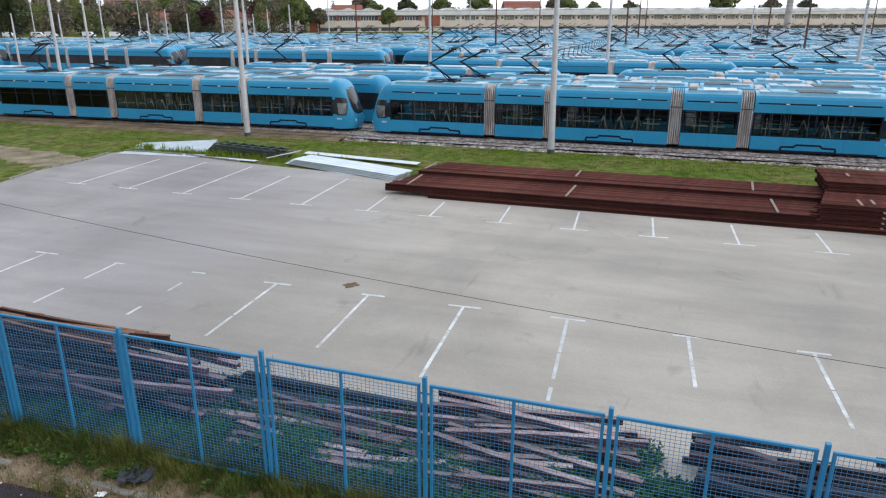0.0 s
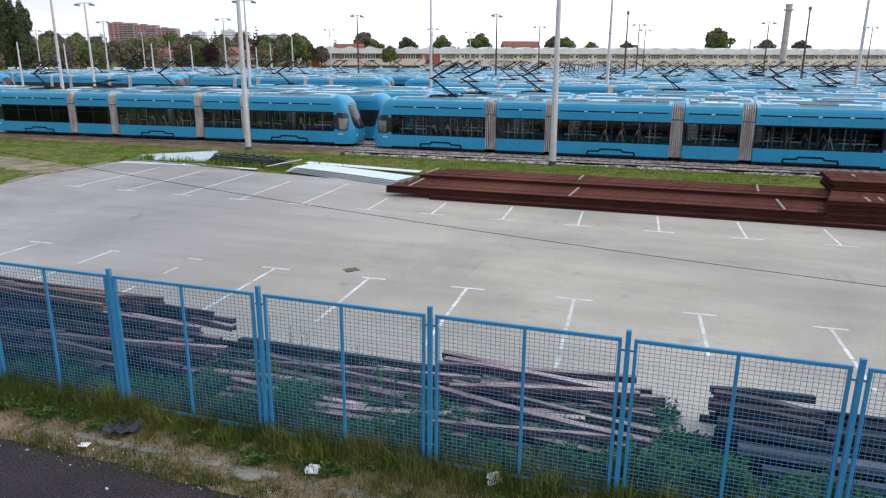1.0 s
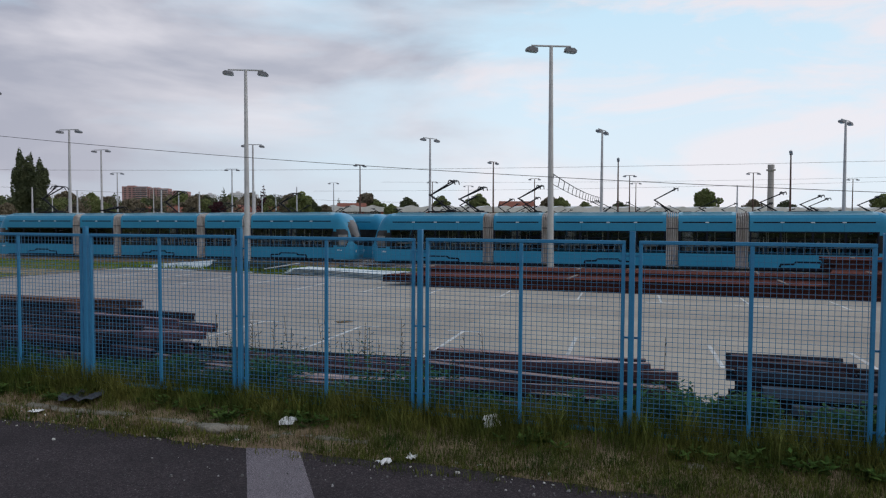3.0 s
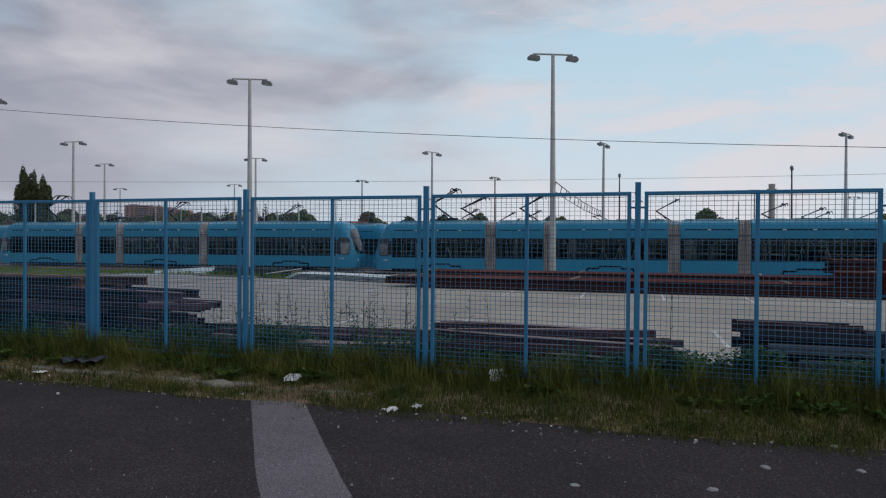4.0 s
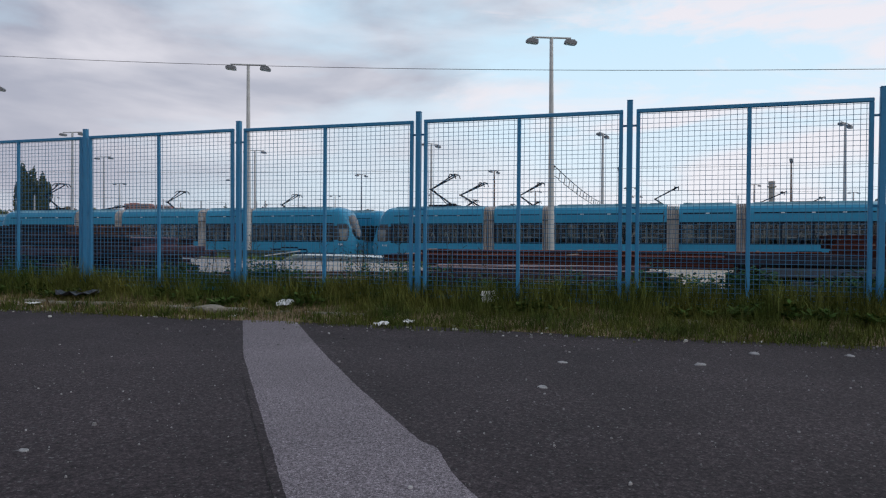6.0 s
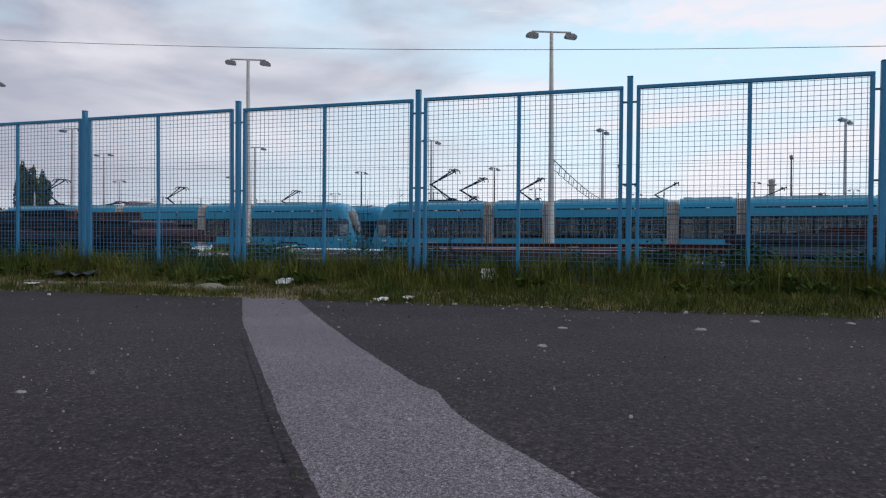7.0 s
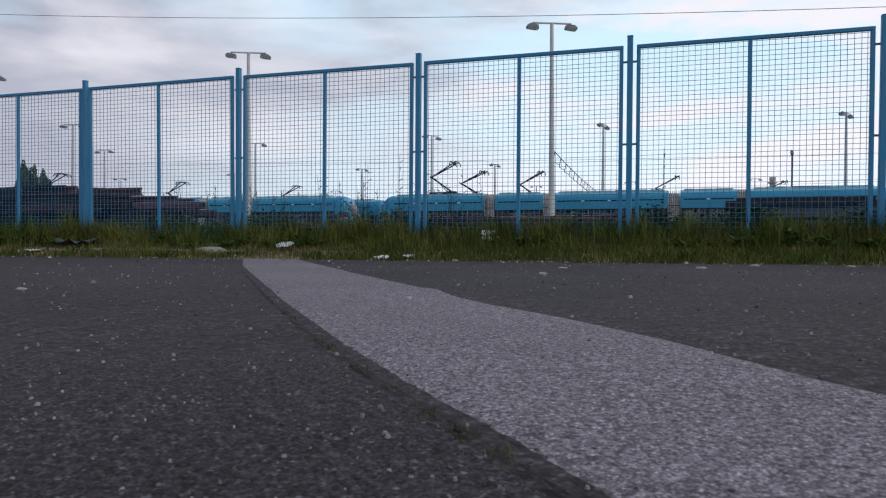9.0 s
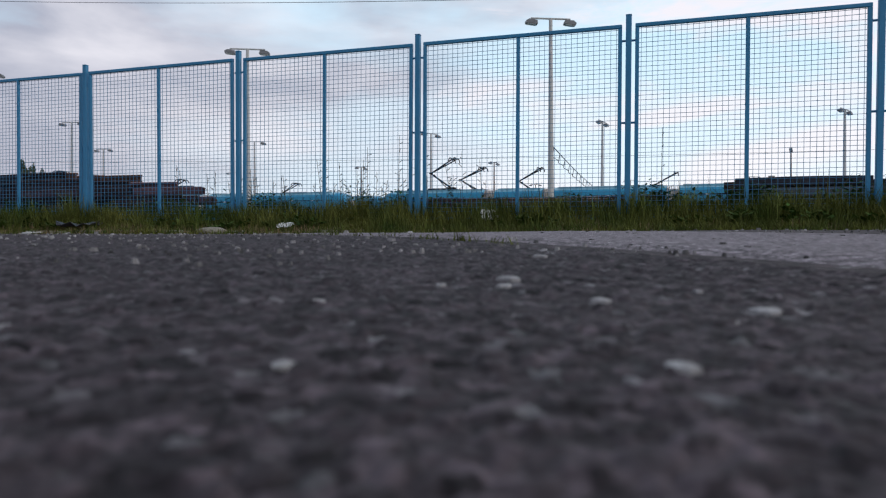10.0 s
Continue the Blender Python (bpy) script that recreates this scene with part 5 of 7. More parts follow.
# ---- lamp posts ----
def lamp_post(x, y, rusty=False, yaw=0.0, height=12.6, arm=1.15, heads=True):
    post = new("lamp_post")
    post.matrix_basis = pose(x, y, FLOOR_Z, rng.uniform(-0.3, 0.3), rng.uniform(-0.3, 0.3), yaw)
    m = POLE_RUST if rusty else GALV
    part("shaft", Geo().tube((0, 0, 0), (0, 0, height), 0.20 if not rusty else 0.17, 12, r2=0.10 if not rusty else 0.09), m, post)
    part("foot", Geo().tube((0, 0, -0.05), (0, 0, 0.28), 0.215, 12), ROOF_DARK, post, "dark painted foot of the post")
    if heads:
        part("crossarm", Geo().tube((-arm, 0, height - 0.02), (arm, 0, height - 0.02), 0.055, 8), m, post)
        for k in (-1, 1):
            g = Geo().prism([(-0.32, -0.09), (-0.28, 0.12), (0.20, 0.15), (0.37, 0.03), (0.35, -0.10)], -0.2, 0.2, axis="y")
            h = part("lamp_head", g, LAMP_HEAD, post)
            h.matrix_basis = pose(k * (arm - 0.05), 0, height - 0.26, 0, 6 * k, 0 if k > 0 else 180)
            part("cover", Geo().box((0.02, 0, -0.11), (0.54, 0.33, 0.04), ch=0.012), DIFFUSER, h)
    lab = "tall rusty-brown lamp post with two lamp heads" if rusty else "tall pale grey lamp post with two lamp heads"
    return tagged(post, lab if heads else "bare pale grey mast between the trams", "lamp post" if heads else "mast", group="lamp posts" if heads else "masts")


lamp_post(6.38, 39.8, yaw=6, height=12.93)
lamp_post(-12.86, 46.4, yaw=6, height=12.97)
lamp_post(-34.2, 52.0, yaw=6, height=12.75)
for x, y, rusty, yaw, h in ((16.5, 70.7, 0, 58, 12.26), (38.0, 65.0, 0, 42, 12.45), (-38.5, 72.5, 0, -12, 12.45), (-48.5, 100.0, 0, -12, 13.2), (-14.36, 125.6, 1, 50, 13.2), (-1.13, 82.4, 0, 45, 12.8), (8.52, 109.9, 1, 55, 12.4),
                            (47.2, 93.1, 1, 62, 12.45), (-23.9, 89.3, 0, 8, 12.8), (-66.7, 144.2, 0, -8, 13.0), (-39.8, 133.5, 0, 0, 13.0), (-27.9, 183.7, 0, 0, 13.2), (22.5, 163.7, 1, 0, 13.1), (-1.7, 177.1, 1, 0, 13.1),
                            (8.3, 198.0, 0, 0, 13.2), (41.2, 150.2, 1, 0, 13.0), (51.2, 180.8, 1, 0, 13.1), (64.3, 142.0, 1, 0, 13.0), (97.5, 163.4, 1, 0, 13.1), (28.1, 109.1, 1, 75, 12.9), (-87.5, 213.0, 0, 0, 13.2), (-107.3, 192.9, 0, 0, 13.1)):
    lamp_post(x, y, bool(rusty), yaw, h)
for kx, d, h in ((-0.205, 140, 9.9), (-0.40, 120, 8.3), (-0.345, 125, 8.3), (-0.265, 135, 8.8), (-0.255, 150, 8.3), (-0.52, 120, 8.3), (-0.585, 110, 8.3), (0.43, 120, 9.3), (-0.235, 165, 9.4), (-0.375, 150, 9.3)):
    lamp_post(kx * d, d, False, 0, h, heads=False)

# overhead wires between the posts
cable((-17, 14.71, 5.324), (15, 5.127, 2.557), 0.596, 0.004, "thin black overhead cable hanging above the fence")
for x, y, h in ((-17, 14.71, 5.5), (15, 5.127, 2.73)):
    mast = part("cable_mast", Geo().tube((0, 0, -0.4), (0, 0, h), 0.09, 10, r2=0.06), GALV)
    mast.matrix_basis = pose(x, y, 0)
    tagged(mast, "plain grey steel mast carrying an overhead cable", "mast", group="cable masts")
for a, b, sg in (((-75, 75, 8.4), (60, 62, 8.6), 0.8), ((-20, 110, 7.4), (90, 84, 8.8), 0.6), ((-10, 120, 9.4), (95, 96, 9.8), 0.6), ((-100, 88, 9.5), (-5, 95, 5.2), 0.5)):
    cable(a, b, sg, 0.014, "thin dark catenary wire over the tram yard")


def festoon():
    """A drooping feeder cable with hangers, from a mast down to the wires."""
    g = Geo()
    a, b = Vector((6.4, 40.0, 5.4)), Vector((18.5, 80.0, 5.4))
    last = a
    for i in range(1, 31):
        k = i / 30
        p = a.lerp(b, k) - Vector((0, 0, 1.0 * k * (1 - k)))
        g.tube(last, p, 0.03, 5, caps=False)
        if i % 2:
            g.tube(p, p - Vector((0.1, 0, 0.55)), 0.025, 5)
            g.tube(p - Vector((0.1, 0, 0.55)), p - Vector((-0.25, 0, 0.75)), 0.02, 5)
        last = p
    tagged(part("feeder_cable", g, BLACK), "drooping black feeder cable with short hangers", "cable")


festoon()


# ---- far buildings ----
def depot_hall():
    """A long two-storey hall far behind the yard: glazed upper floor between piers, deep cornice, a row of shallow shell roofs; its west end is brick."""
    hall = new("depot_hall")
    hall.matrix_basis = pose(-67, 400, FLOOR_Z, 0, 0, 9.0)
    bays, w = 34, 11.4
    length = bays * w
    part("wall", Geo().box((length / 2, 12, 1.2), (length, 23, 2.4)), PLASTER, hall)
    part("parapet", Geo().box((length / 2, 12, 4.15), (length, 24.6, 3.3)), CREAM, hall)
    part("upper_wall", Geo().box((length / 2, 12.4, 7.3), (length, 23.4, 3.1)), PLASTER, hall)
    part("cornice", Geo().box((length / 2, 12, 10.15), (length + 1.2, 25.6, 2.7)), WHITE_ROOF, hall)
    for i in range(bays):
        x = w * (i + 0.5)
        arc = [(x + w * 0.49 * c, 11.45 + h) for c, h in ((1, 0), (0.7, 0.18), (0.4, 0.55), (0.18, 1.05), (0, 1.2), (-0.18, 1.05), (-0.4, 0.55), (-0.7, 0.18), (-1, 0))]
        part("roof_shell", Geo().prism(arc, -0.8, 24.6, axis="y"), WHITE_ROOF, hall)
        brick = i < 6
        part("pier", Geo().box((w * i, 0.35, 7.2), (1.5 if brick else 1.1, 0.9, 2.98)), BRICK_RED if brick else CREAM, hall)
        if i == 5:
            part("brick_bay", Geo().box((w * 5.6, 0.1, 5.9), (w * 0.72, 1.6, 5.6)), BRICK_RED, hall)
            continue
        panes = ((0.5, w * 0.84),) if brick else ((0.14, 1.3), (0.5, w * 0.52), (0.86, 1.3))
        for dx, ww in panes:
            tall = 2.6 if ww > 2 else 1.5
            win = part("window", Geo().box((w * (i + dx), 0.66, 7.2), (ww, 0.10, tall)), PANE if ww < 2 or brick else PANE_DULL, hall)
            bars = Geo().box((w * (i + dx), 0.58, 7.2 - tall / 2 + 0.08), (ww, 0.12, 0.16))
            for q in range(1, int(ww / 1.5)):
                bars.box((w * (i + dx) - ww / 2 + 1.5 * q, 0.58, 7.2), (0.22 if brick else 0.10, 0.12, tall))
            part("window_frame", bars, WHITE_ROOF if brick else PLASTER, win)
        part("window", Geo().box((w * (i + 0.5), 0.44, 1.3), (w * 0.86, 0.14, 1.5)), PANE, hall)
    part("end_wall", Geo().box((-2.2, 12, 4.6), (4.4, 24, 9.2)), BRICK_RED, hall)
    tagged(hall, "long cream two-storey depot hall with scalloped white roof", "building")


def tower_block():
    """Three stepped high-rise blocks far off, pink brick beside pale balcony bays."""
    blk = new("tower_block")
    blk.matrix_basis = pose(-430, 950, FLOOR_Z, 0, 0, 4)
    for x, w, h in ((0, 34, 50.5), (35, 26, 48.0), (61.6, 25, 44.0)):
        part("wall", Geo().box((x + w / 2, 0, h / 2), (w, 16, h)).box((x + w * 0.3, 1, h + 0.7), (w * 0.3, 8, 1.4)), TOWER_PINK, blk)
        part("balcony_bay", Geo().box((x + w * 0.74, -8.15, h / 2 - 0.5), (w * 0.46, 0.3, h - 1.0)), TOWER_GREY, blk)
        for fl in range(8, int(h / 2.9)):
            z = fl * 2.9
            for c in (0.12, 0.30, 0.46):
                part("window", Geo().box((x + w * c, -8.03, z + 1.6), (w * 0.09, 0.1, 1.5)), PANE, blk)
            part("balcony_opening", Geo().box((x + w * 0.74, -8.33, z + 2.0), (w * 0.44, 0.1, 1.3)), PANE, blk)
            for c in (0.62, 0.85):
                part("balcony", Geo().box((x + w * c, -8.95, z + 0.55), (w * 0.19, 1.2, 1.0)), TOWER_PINK, blk)
    tagged(blk, "pink and pale high-rise apartment block far behind trees", "apartment block")


def house(x, y, w, d, h, yaw, red):
    ob = new("house")
    ob.matrix_basis = pose(x, y, FLOOR_Z, 0, 0, yaw)
    part("wall", Geo().box((0, 0, h / 2), (w, d, h)), PLASTER if not red else BRICK_RED, ob)
    roof = part("roof", Geo().prism([(-d / 2 - 0.5, h), (d / 2 + 0.5, h), (0, h + d * 0.42)], -w / 2 - 0.4, w / 2 + 0.4), TILE_ROOF, ob)
    part("chimney", Geo().box((w * 0.2, 0, h + d * 0.38), (0.6, 0.6, 1.8)), BRICK_RED, roof)
    for fl in range(int(h / 2.9)):
        for c in range(3):
            part("window", Geo().box((w * (c - 1) / 3.2, -d / 2 - 0.02, 1.6 + 2.9 * fl), (1.1, 0.08, 1.3)), PANE, ob)
    tagged(ob, "house with a red tiled gable roof among trees", "house", group="houses behind the yard")


def chimney_stack():
    st = new("factory_chimney")
    st.matrix_basis = pose(157.8, 330, FLOOR_Z)
    part("shaft", Geo().tube((0, 0, 0), (0, 0, 28.6), 1.55, 20, r2=1.3), CHIMNEY, st)
    part("crown", Geo().tube((0, 0, 27.3), (0, 0, 28.0), 2.1, 20).tube((0, 0, 28.6), (0, 0, 30.2), 1.5, 20), CHIMNEY, st)
    tagged(st, "tall grey concrete factory chimney with a wider crown", "chimney")


def van(x, y, yaw):
    v = new("van")
    v.matrix_basis = pose(x, y, FLOOR_Z, 0, 0, yaw)
    body = [(-2.6, 0.35), (2.3, 0.35), (2.55, 0.6), (2.5, 1.05), (1.75, 1.25), (1.15, 2.05), (0.8, 2.2), (-2.5, 2.25), (-2.65, 1.9)]
    part("body", Geo().prism(body, -0.95, 0.95, axis="y"), VAN_WHITE, v)
    part("side_window", Geo().box((0.75, 0, 1.6), (0.8, 1.94, 0.5)), PANE, v)
    for wx in (-1.6, 1.6):
        for wy in (-0.85, 0.85):
            part("wheel", Geo().tube((wx, wy - 0.1, 0.34), (wx, wy + 0.1, 0.34), 0.34, 14), RUBBER, v)
    tagged(v, "white panel van parked beyond the tram yard", "van", group="parked vans")


def pale_block(x, y, w, h, yaw):
    """A slab of flats so far off that only storeys and windows show."""
    ob = new("flats")
    ob.matrix_basis = pose(x, y, FLOOR_Z, 0, 0, yaw)
    part("wall", Geo().box((0, 0, h / 2), (w, 12, h)).box((w * 0.1, 0, h + 1), (w * 0.3, 5, 2)), FLAT_WALL, ob)
    for fl in range(3, int(h / 2.9)):
        for c in range(6):
            part("window", Geo().box((w * (c - 2.5) / 6, -6.04, fl * 2.9 + 1.5), (w / 11, 0.1, 1.4)), FLAT_PANE, ob)
    tagged(ob, "pale high-rise block of flats in the far haze", "apartment block", group="far flats")


# far haze is painted into these pale wall and pane colours
FLAT_WALL = mat("hazy_pale_render", (0.62, 0.62, 0.64), (0.72, 0.71, 0.72), 0.1, 2, 0.9, bump=0.0, contrast=0.06)
FLAT_PANE = mat("hazy_pane", (0.36, 0.38, 0.41), (0.44, 0.46, 0.49), 0.2, 2, 0.4, bump=0.0, contrast=0.1)
for x, w, h in ((-298, 16, 38), (-262, 16, 40), (-244, 18, 38), (-208, 22, 35)):
    pale_block(x, 900, w, h, 6)
depot_hall()
tower_block()
chimney_stack()
for a in ((-194, 405, 13, 11, 8, 15, 0), (-151, 351, 11, 9, 7.5, 62, 0), (-154, 400, 12, 11, 9, -70, 1), (-135, 352, 9, 9, 7, 30, 0), (-99, 351, 10, 9, 7.5, 75, 0), (-87, 352, 10, 9, 7, 10, 0), (-84, 412, 14, 11, 9, -20, 0), (-57, 452, 18, 12, 10, 10, 1), (58, 520, 26, 14, 12.5, 8, 1), (-218, 410, 12, 11, 8, 0, 0)):
    house(*a)
for i, kx in enumerate((-0.632, -0.592, -0.552, -0.534, -0.482, -0.445, -0.405)):
    van(kx * (314 - 3 * (i % 3)), 314 - 3 * (i % 3), 8 * (i % 3) - 8)


# ---- trees ----
def crown_cards(lobes, count, size, r):
    """Leaf clumps: small bent quads scattered through lobes (x, y, z, radius, height), denser towards the outside."""
    v, f = [], []
    weights = np.array([q[3] ** 2 * q[4] for q in lobes])
    pick = r.choice(len(lobes), count, p=weights / weights.sum())
    for k in pick:
        x, y, z, ra, hz = lobes[k]
        d = r.normal(size=3)
        d /= np.linalg.norm(d)
        d *= r.uniform(0.35, 1.0) ** 0.45
        c = np.array((x + d[0] * ra, y + d[1] * ra, z + d[2] * hz))
        a, b = r.normal(size=3), r.normal(size=3)
        a /= np.linalg.norm(a)
        b -= a * (a @ b)
        b /= np.linalg.norm(b)
        s = size * r.uniform(0.5, 1.3)
        k0 = len(v)
        v += [tuple(c - a * s), tuple(c + b * s * 0.5), tuple(c + a * s), tuple(c - b * s * 0.5)]
        f.append((k0, k0 + 1, k0 + 2, k0 + 3))
    return v, f


def tree(kind, seed, height):
    r = np.random.default_rng(seed)
    t = new("tree")
    trunk = Geo()
    if kind == "poplar":
        trunk.tube((0, 0, 0), (0, 0, height * 0.85), 0.35, 8, r2=0.08)
        lobes = [(r.uniform(-0.5, 0.5) * height * 0.10, r.uniform(-0.5, 0.5) * height * 0.1, height * h, height * w * 0.80, height * 0.11) for h, w in ((0.2, 0.08), (0.3, 0.115), (0.42, 0.125), (0.55, 0.115), (0.68, 0.10), (0.79, 0.08), (0.87, 0.055), (0.93, 0.03))]
        lobes += [(height * 0.05, 0, height * 0.5, height * 0.06, height * 0.27), (-height * 0.05, 0, height * 0.52, height * 0.05, height * 0.27)]
        leaf, count, size = LEAF_B, 9500, 0.55
    elif kind == "conifer":
        trunk.tube((0, 0, 0), (0, 0, height * 0.95), 0.28, 8, r2=0.03)
        lobes = []
        for i in range(12):
            z = height * (0.16 + 0.80 * i / 12)
            w = height * 0.22 * (1 - i / 12.5)
            for k in range(4):
                a = k * math.pi / 2 + i
                lobes.append((math.cos(a) * w * 0.6, math.sin(a) * w * 0.6, z, w * 0.5, height * 0.03))
        leaf, count, size = (LEAF_B, LEAF_D)[seed % 2], 1900, 0.50
    else:
        trunk.tube((0, 0, 0), (0, 0, height * 0.42), 0.30, 8, r2=0.19)
        lobes = []
        for i in range(15):
            a = i * 2.4 + r.uniform(-0.3, 0.3)
            up = (i + 0.5) / 15
            q = height * 0.27 * math.sqrt(max(0.05, 1 - (2 * abs(up - 0.38)) ** 2)) * r.uniform(0.6, 1.1)
            z = height * (0.38 + 0.50 * up)
            trunk.tube((0, 0, height * r.uniform(0.25, 0.42)), (math.cos(a) * q, math.sin(a) * q, z), 0.13, 6, r2=0.03)
            lobes.append((math.cos(a) * q, math.sin(a) * q, z, height * r.uniform(0.08, 0.14), height * r.uniform(0.07, 0.11)))
        lobes.append((0, 0, height * 0.62, height * 0.22, height * 0.24))
        leaf, count, size = {"green": LEAF_A, "dark": LEAF_B, "brown": LEAF_C, "purple": LEAF_D}[kind], 6200, 0.44
    part("trunk", trunk, BARK, t)
    v, f = crown_cards(lobes, count, size, r)
    part("crown", raw_mesh("crown", v, f, leaf), None, t)
    words = {"poplar": "tall narrow dark green poplar behind the tram yard", "conifer": "dark pointed conifer behind the tram yard", "green": "broad tree in fresh spring leaf",
             "dark": "broad dark green tree", "brown": "tree with brownish budding twigs", "purple": "tree with dark purple leaves"}
    return tagged(t, words[kind], "tree", group="trees behind the yard")


kinds = {k: [] for k in ("poplar", "conifer", "green", "dark", "brown", "purple")}
# direction (x over depth), depth, height, kind
GROVE = [(-0.603, 270, 30.6, "poplar"), (-0.590, 272, 29.0, "poplar"), (-0.573, 268, 26.6, "poplar"), (-0.66, 160, 10, "brown"), (-0.62, 140, 7.5, "brown"), (-0.555, 190, 11, "green"), (-0.52, 195, 10, "brown"),
         (-0.49, 200, 11, "green"), (-0.465, 205, 11, "brown"), (-0.44, 190, 13, "brown"), (-0.405, 195, 10, "green"), (-0.385, 210, 12, "brown"), (-0.355, 195, 12.5, "brown"),
         (-0.335, 200, 13, "dark"), (-0.31, 205, 16.5, "conifer"), (-0.318, 190, 10, "purple"), (-0.285, 210, 11, "brown"), (-0.253, 200, 17, "conifer"), (-0.26, 215, 9, "purple"),
         (-0.235, 205, 10, "brown"), (-0.20, 190, 13.5, "green"), (-0.185, 195, 11, "dark"), (-0.145, 255, 14, "conifer"), (-0.105, 250, 16, "brown"), (-0.09, 245, 12.5, "green"),
         (-0.045, 250, 14, "dark"), (-0.069, 212, 9.8, "green"), (0.003, 255, 15, "green"), (0.055, 250, 15.5, "green"), (0.16, 260, 15, "brown"), (0.175, 250, 14, "green"), (0.21, 250, 12, "green"),
         (0.26, 255, 12.5, "dark"), (0.385, 250, 18.5, "green"), (0.452, 255, 13.5, "brown"), (0.50, 255, 13, "dark"), (0.64, 255, 16, "green"), (0.67, 250, 15, "dark"),
         (-0.69, 175, 11, "brown"), (-0.72, 170, 12, "green"), (-0.58, 205, 9, "dark"), (-0.53, 215, 10, "brown"), (-0.37, 225, 11, "dark"), (-0.42, 225, 11, "brown"), (-0.22, 222, 11, "brown"), (-0.165, 225, 10, "brown"),
         (-0.64, 235, 14, "green"), (-0.60, 240, 15, "brown"), (-0.565, 240, 13.5, "brown"), (-0.535, 245, 15, "brown"), (-0.50, 240, 14, "green"), (-0.475, 250, 15.5, "brown"), (-0.45, 245, 14, "brown"),
         (-0.425, 250, 15, "green"), (-0.395, 240, 14.5, "brown"), (-0.37, 250, 15, "green"), (-0.345, 255, 14.5, "brown"), (-0.30, 250, 14, "green"), (-0.275, 250, 15, "brown"), (-0.245, 255, 14, "green"), (-0.215, 250, 14.5, "brown"), (-0.19, 250, 13.5, "green")]
for i, (kx, d, h, kind) in enumerate(GROVE):
    if -0.485 < kx < -0.38:
        h *= 0.84  # lower before the tower block
    # these stand far behind the yard, those over the hall behind it
    if kind != "poplar":
        d, h = (d * 2.0, h * 1.56) if kx > -0.15 and d > 240 else (d * 1.75, h * (1.52 if d > 230 else 1.34))
    if len(kinds[kind]) < 2 or kind == "conifer":
        tr_ob = tree(kind, 100 + i, h)
        tr_ob.matrix_basis = pose(kx * d, d, FLOOR_Z, 0, 0, 40 * i)
        kinds[kind].append((tr_ob, h))
    else:
        src, h0 = kinds[kind][i % len(kinds[kind])]
        c = copy_thing(src, pose(kx * d, d, FLOOR_Z, 0, 0, 47 * i))
        c.scale = (h / h0 * 1.1, h / h0 * 1.1, h / h0)


def far_wood():
    """The dark band of woodland on the horizon."""
    r = np.random.default_rng(77)
    lobes = [(x, r.uniform(620, 740), r.uniform(3, 7), r.uniform(12, 20), r.uniform(6, 10)) for x in np.arange(-620, 620, 12)]
    v, f = crown_cards(lobes, 12000, 1.8, r)
    tagged(new("far_wood", raw_mesh("far_wood", v, f, LEAF_B)), "dark band of far woodland on the horizon", "woodland", kind="stuff")


far_wood()


def shrub_belt():
    """The hedge of bushes and low trees that closes the yard on the far side."""
    r = np.random.default_rng(78)
    for mat_, name, words, step in ((LEAF_C, "brown_shrubs", "belt of brownish budding shrubs behind the yard", 5.0), (LEAF_B, "dark_shrubs", "belt of dark green shrubs behind the yard", 6.0), (LEAF_A, "green_shrubs", "belt of fresh green shrubs behind the yard", 11.0)):
        lobes = []
        for x in np.arange(-300, -72, step * 1.4):
            h = r.uniform(4.6, 9.4)
            lobes.append((x + r.uniform(-3, 3), r.uniform(330, 380), h * 0.9, r.uniform(3.5, 6.5), h))
        v, f = crown_cards(lobes, 22000, 0.55, r)
        tagged(new(name, raw_mesh(name, v, f, mat_)), words, "shrubs", kind="stuff")


shrub_belt()


# ---- sheet metal and frames lying at the back of the yard ----
def rubble(x, y, z, size, seed, label, yaw=0):
    r = np.random.default_rng(seed)
    bm = bmesh.new()
    bmesh.ops.create_icosphere(bm, subdivisions=2, radius=1.0)
    for q in bm.verts:
        q.co = Vector((q.co.x * size[0], q.co.y * size[1], q.co.z * size[2])) * (1 + 0.22 * noise.noise(q.co * 1.7 + Vector((seed, 0, 0))))
    me = bpy.data.meshes.new("concrete_lump")
    bm.to_mesh(me)
    bm.free()
    me.materials.append(STONE)
    ob = new("concrete_lump", me)
    ob.matrix_basis = pose(x, y, z, 0, 0, yaw)
    return tagged(ob, label, "concrete lump")


SHEET_DULL = mat("dull_sheet_metal", (0.40, 0.47, 0.50), (0.56, 0.62, 0.64), 0.8, 14, 0.5, bump=0.1, contrast=0.15)


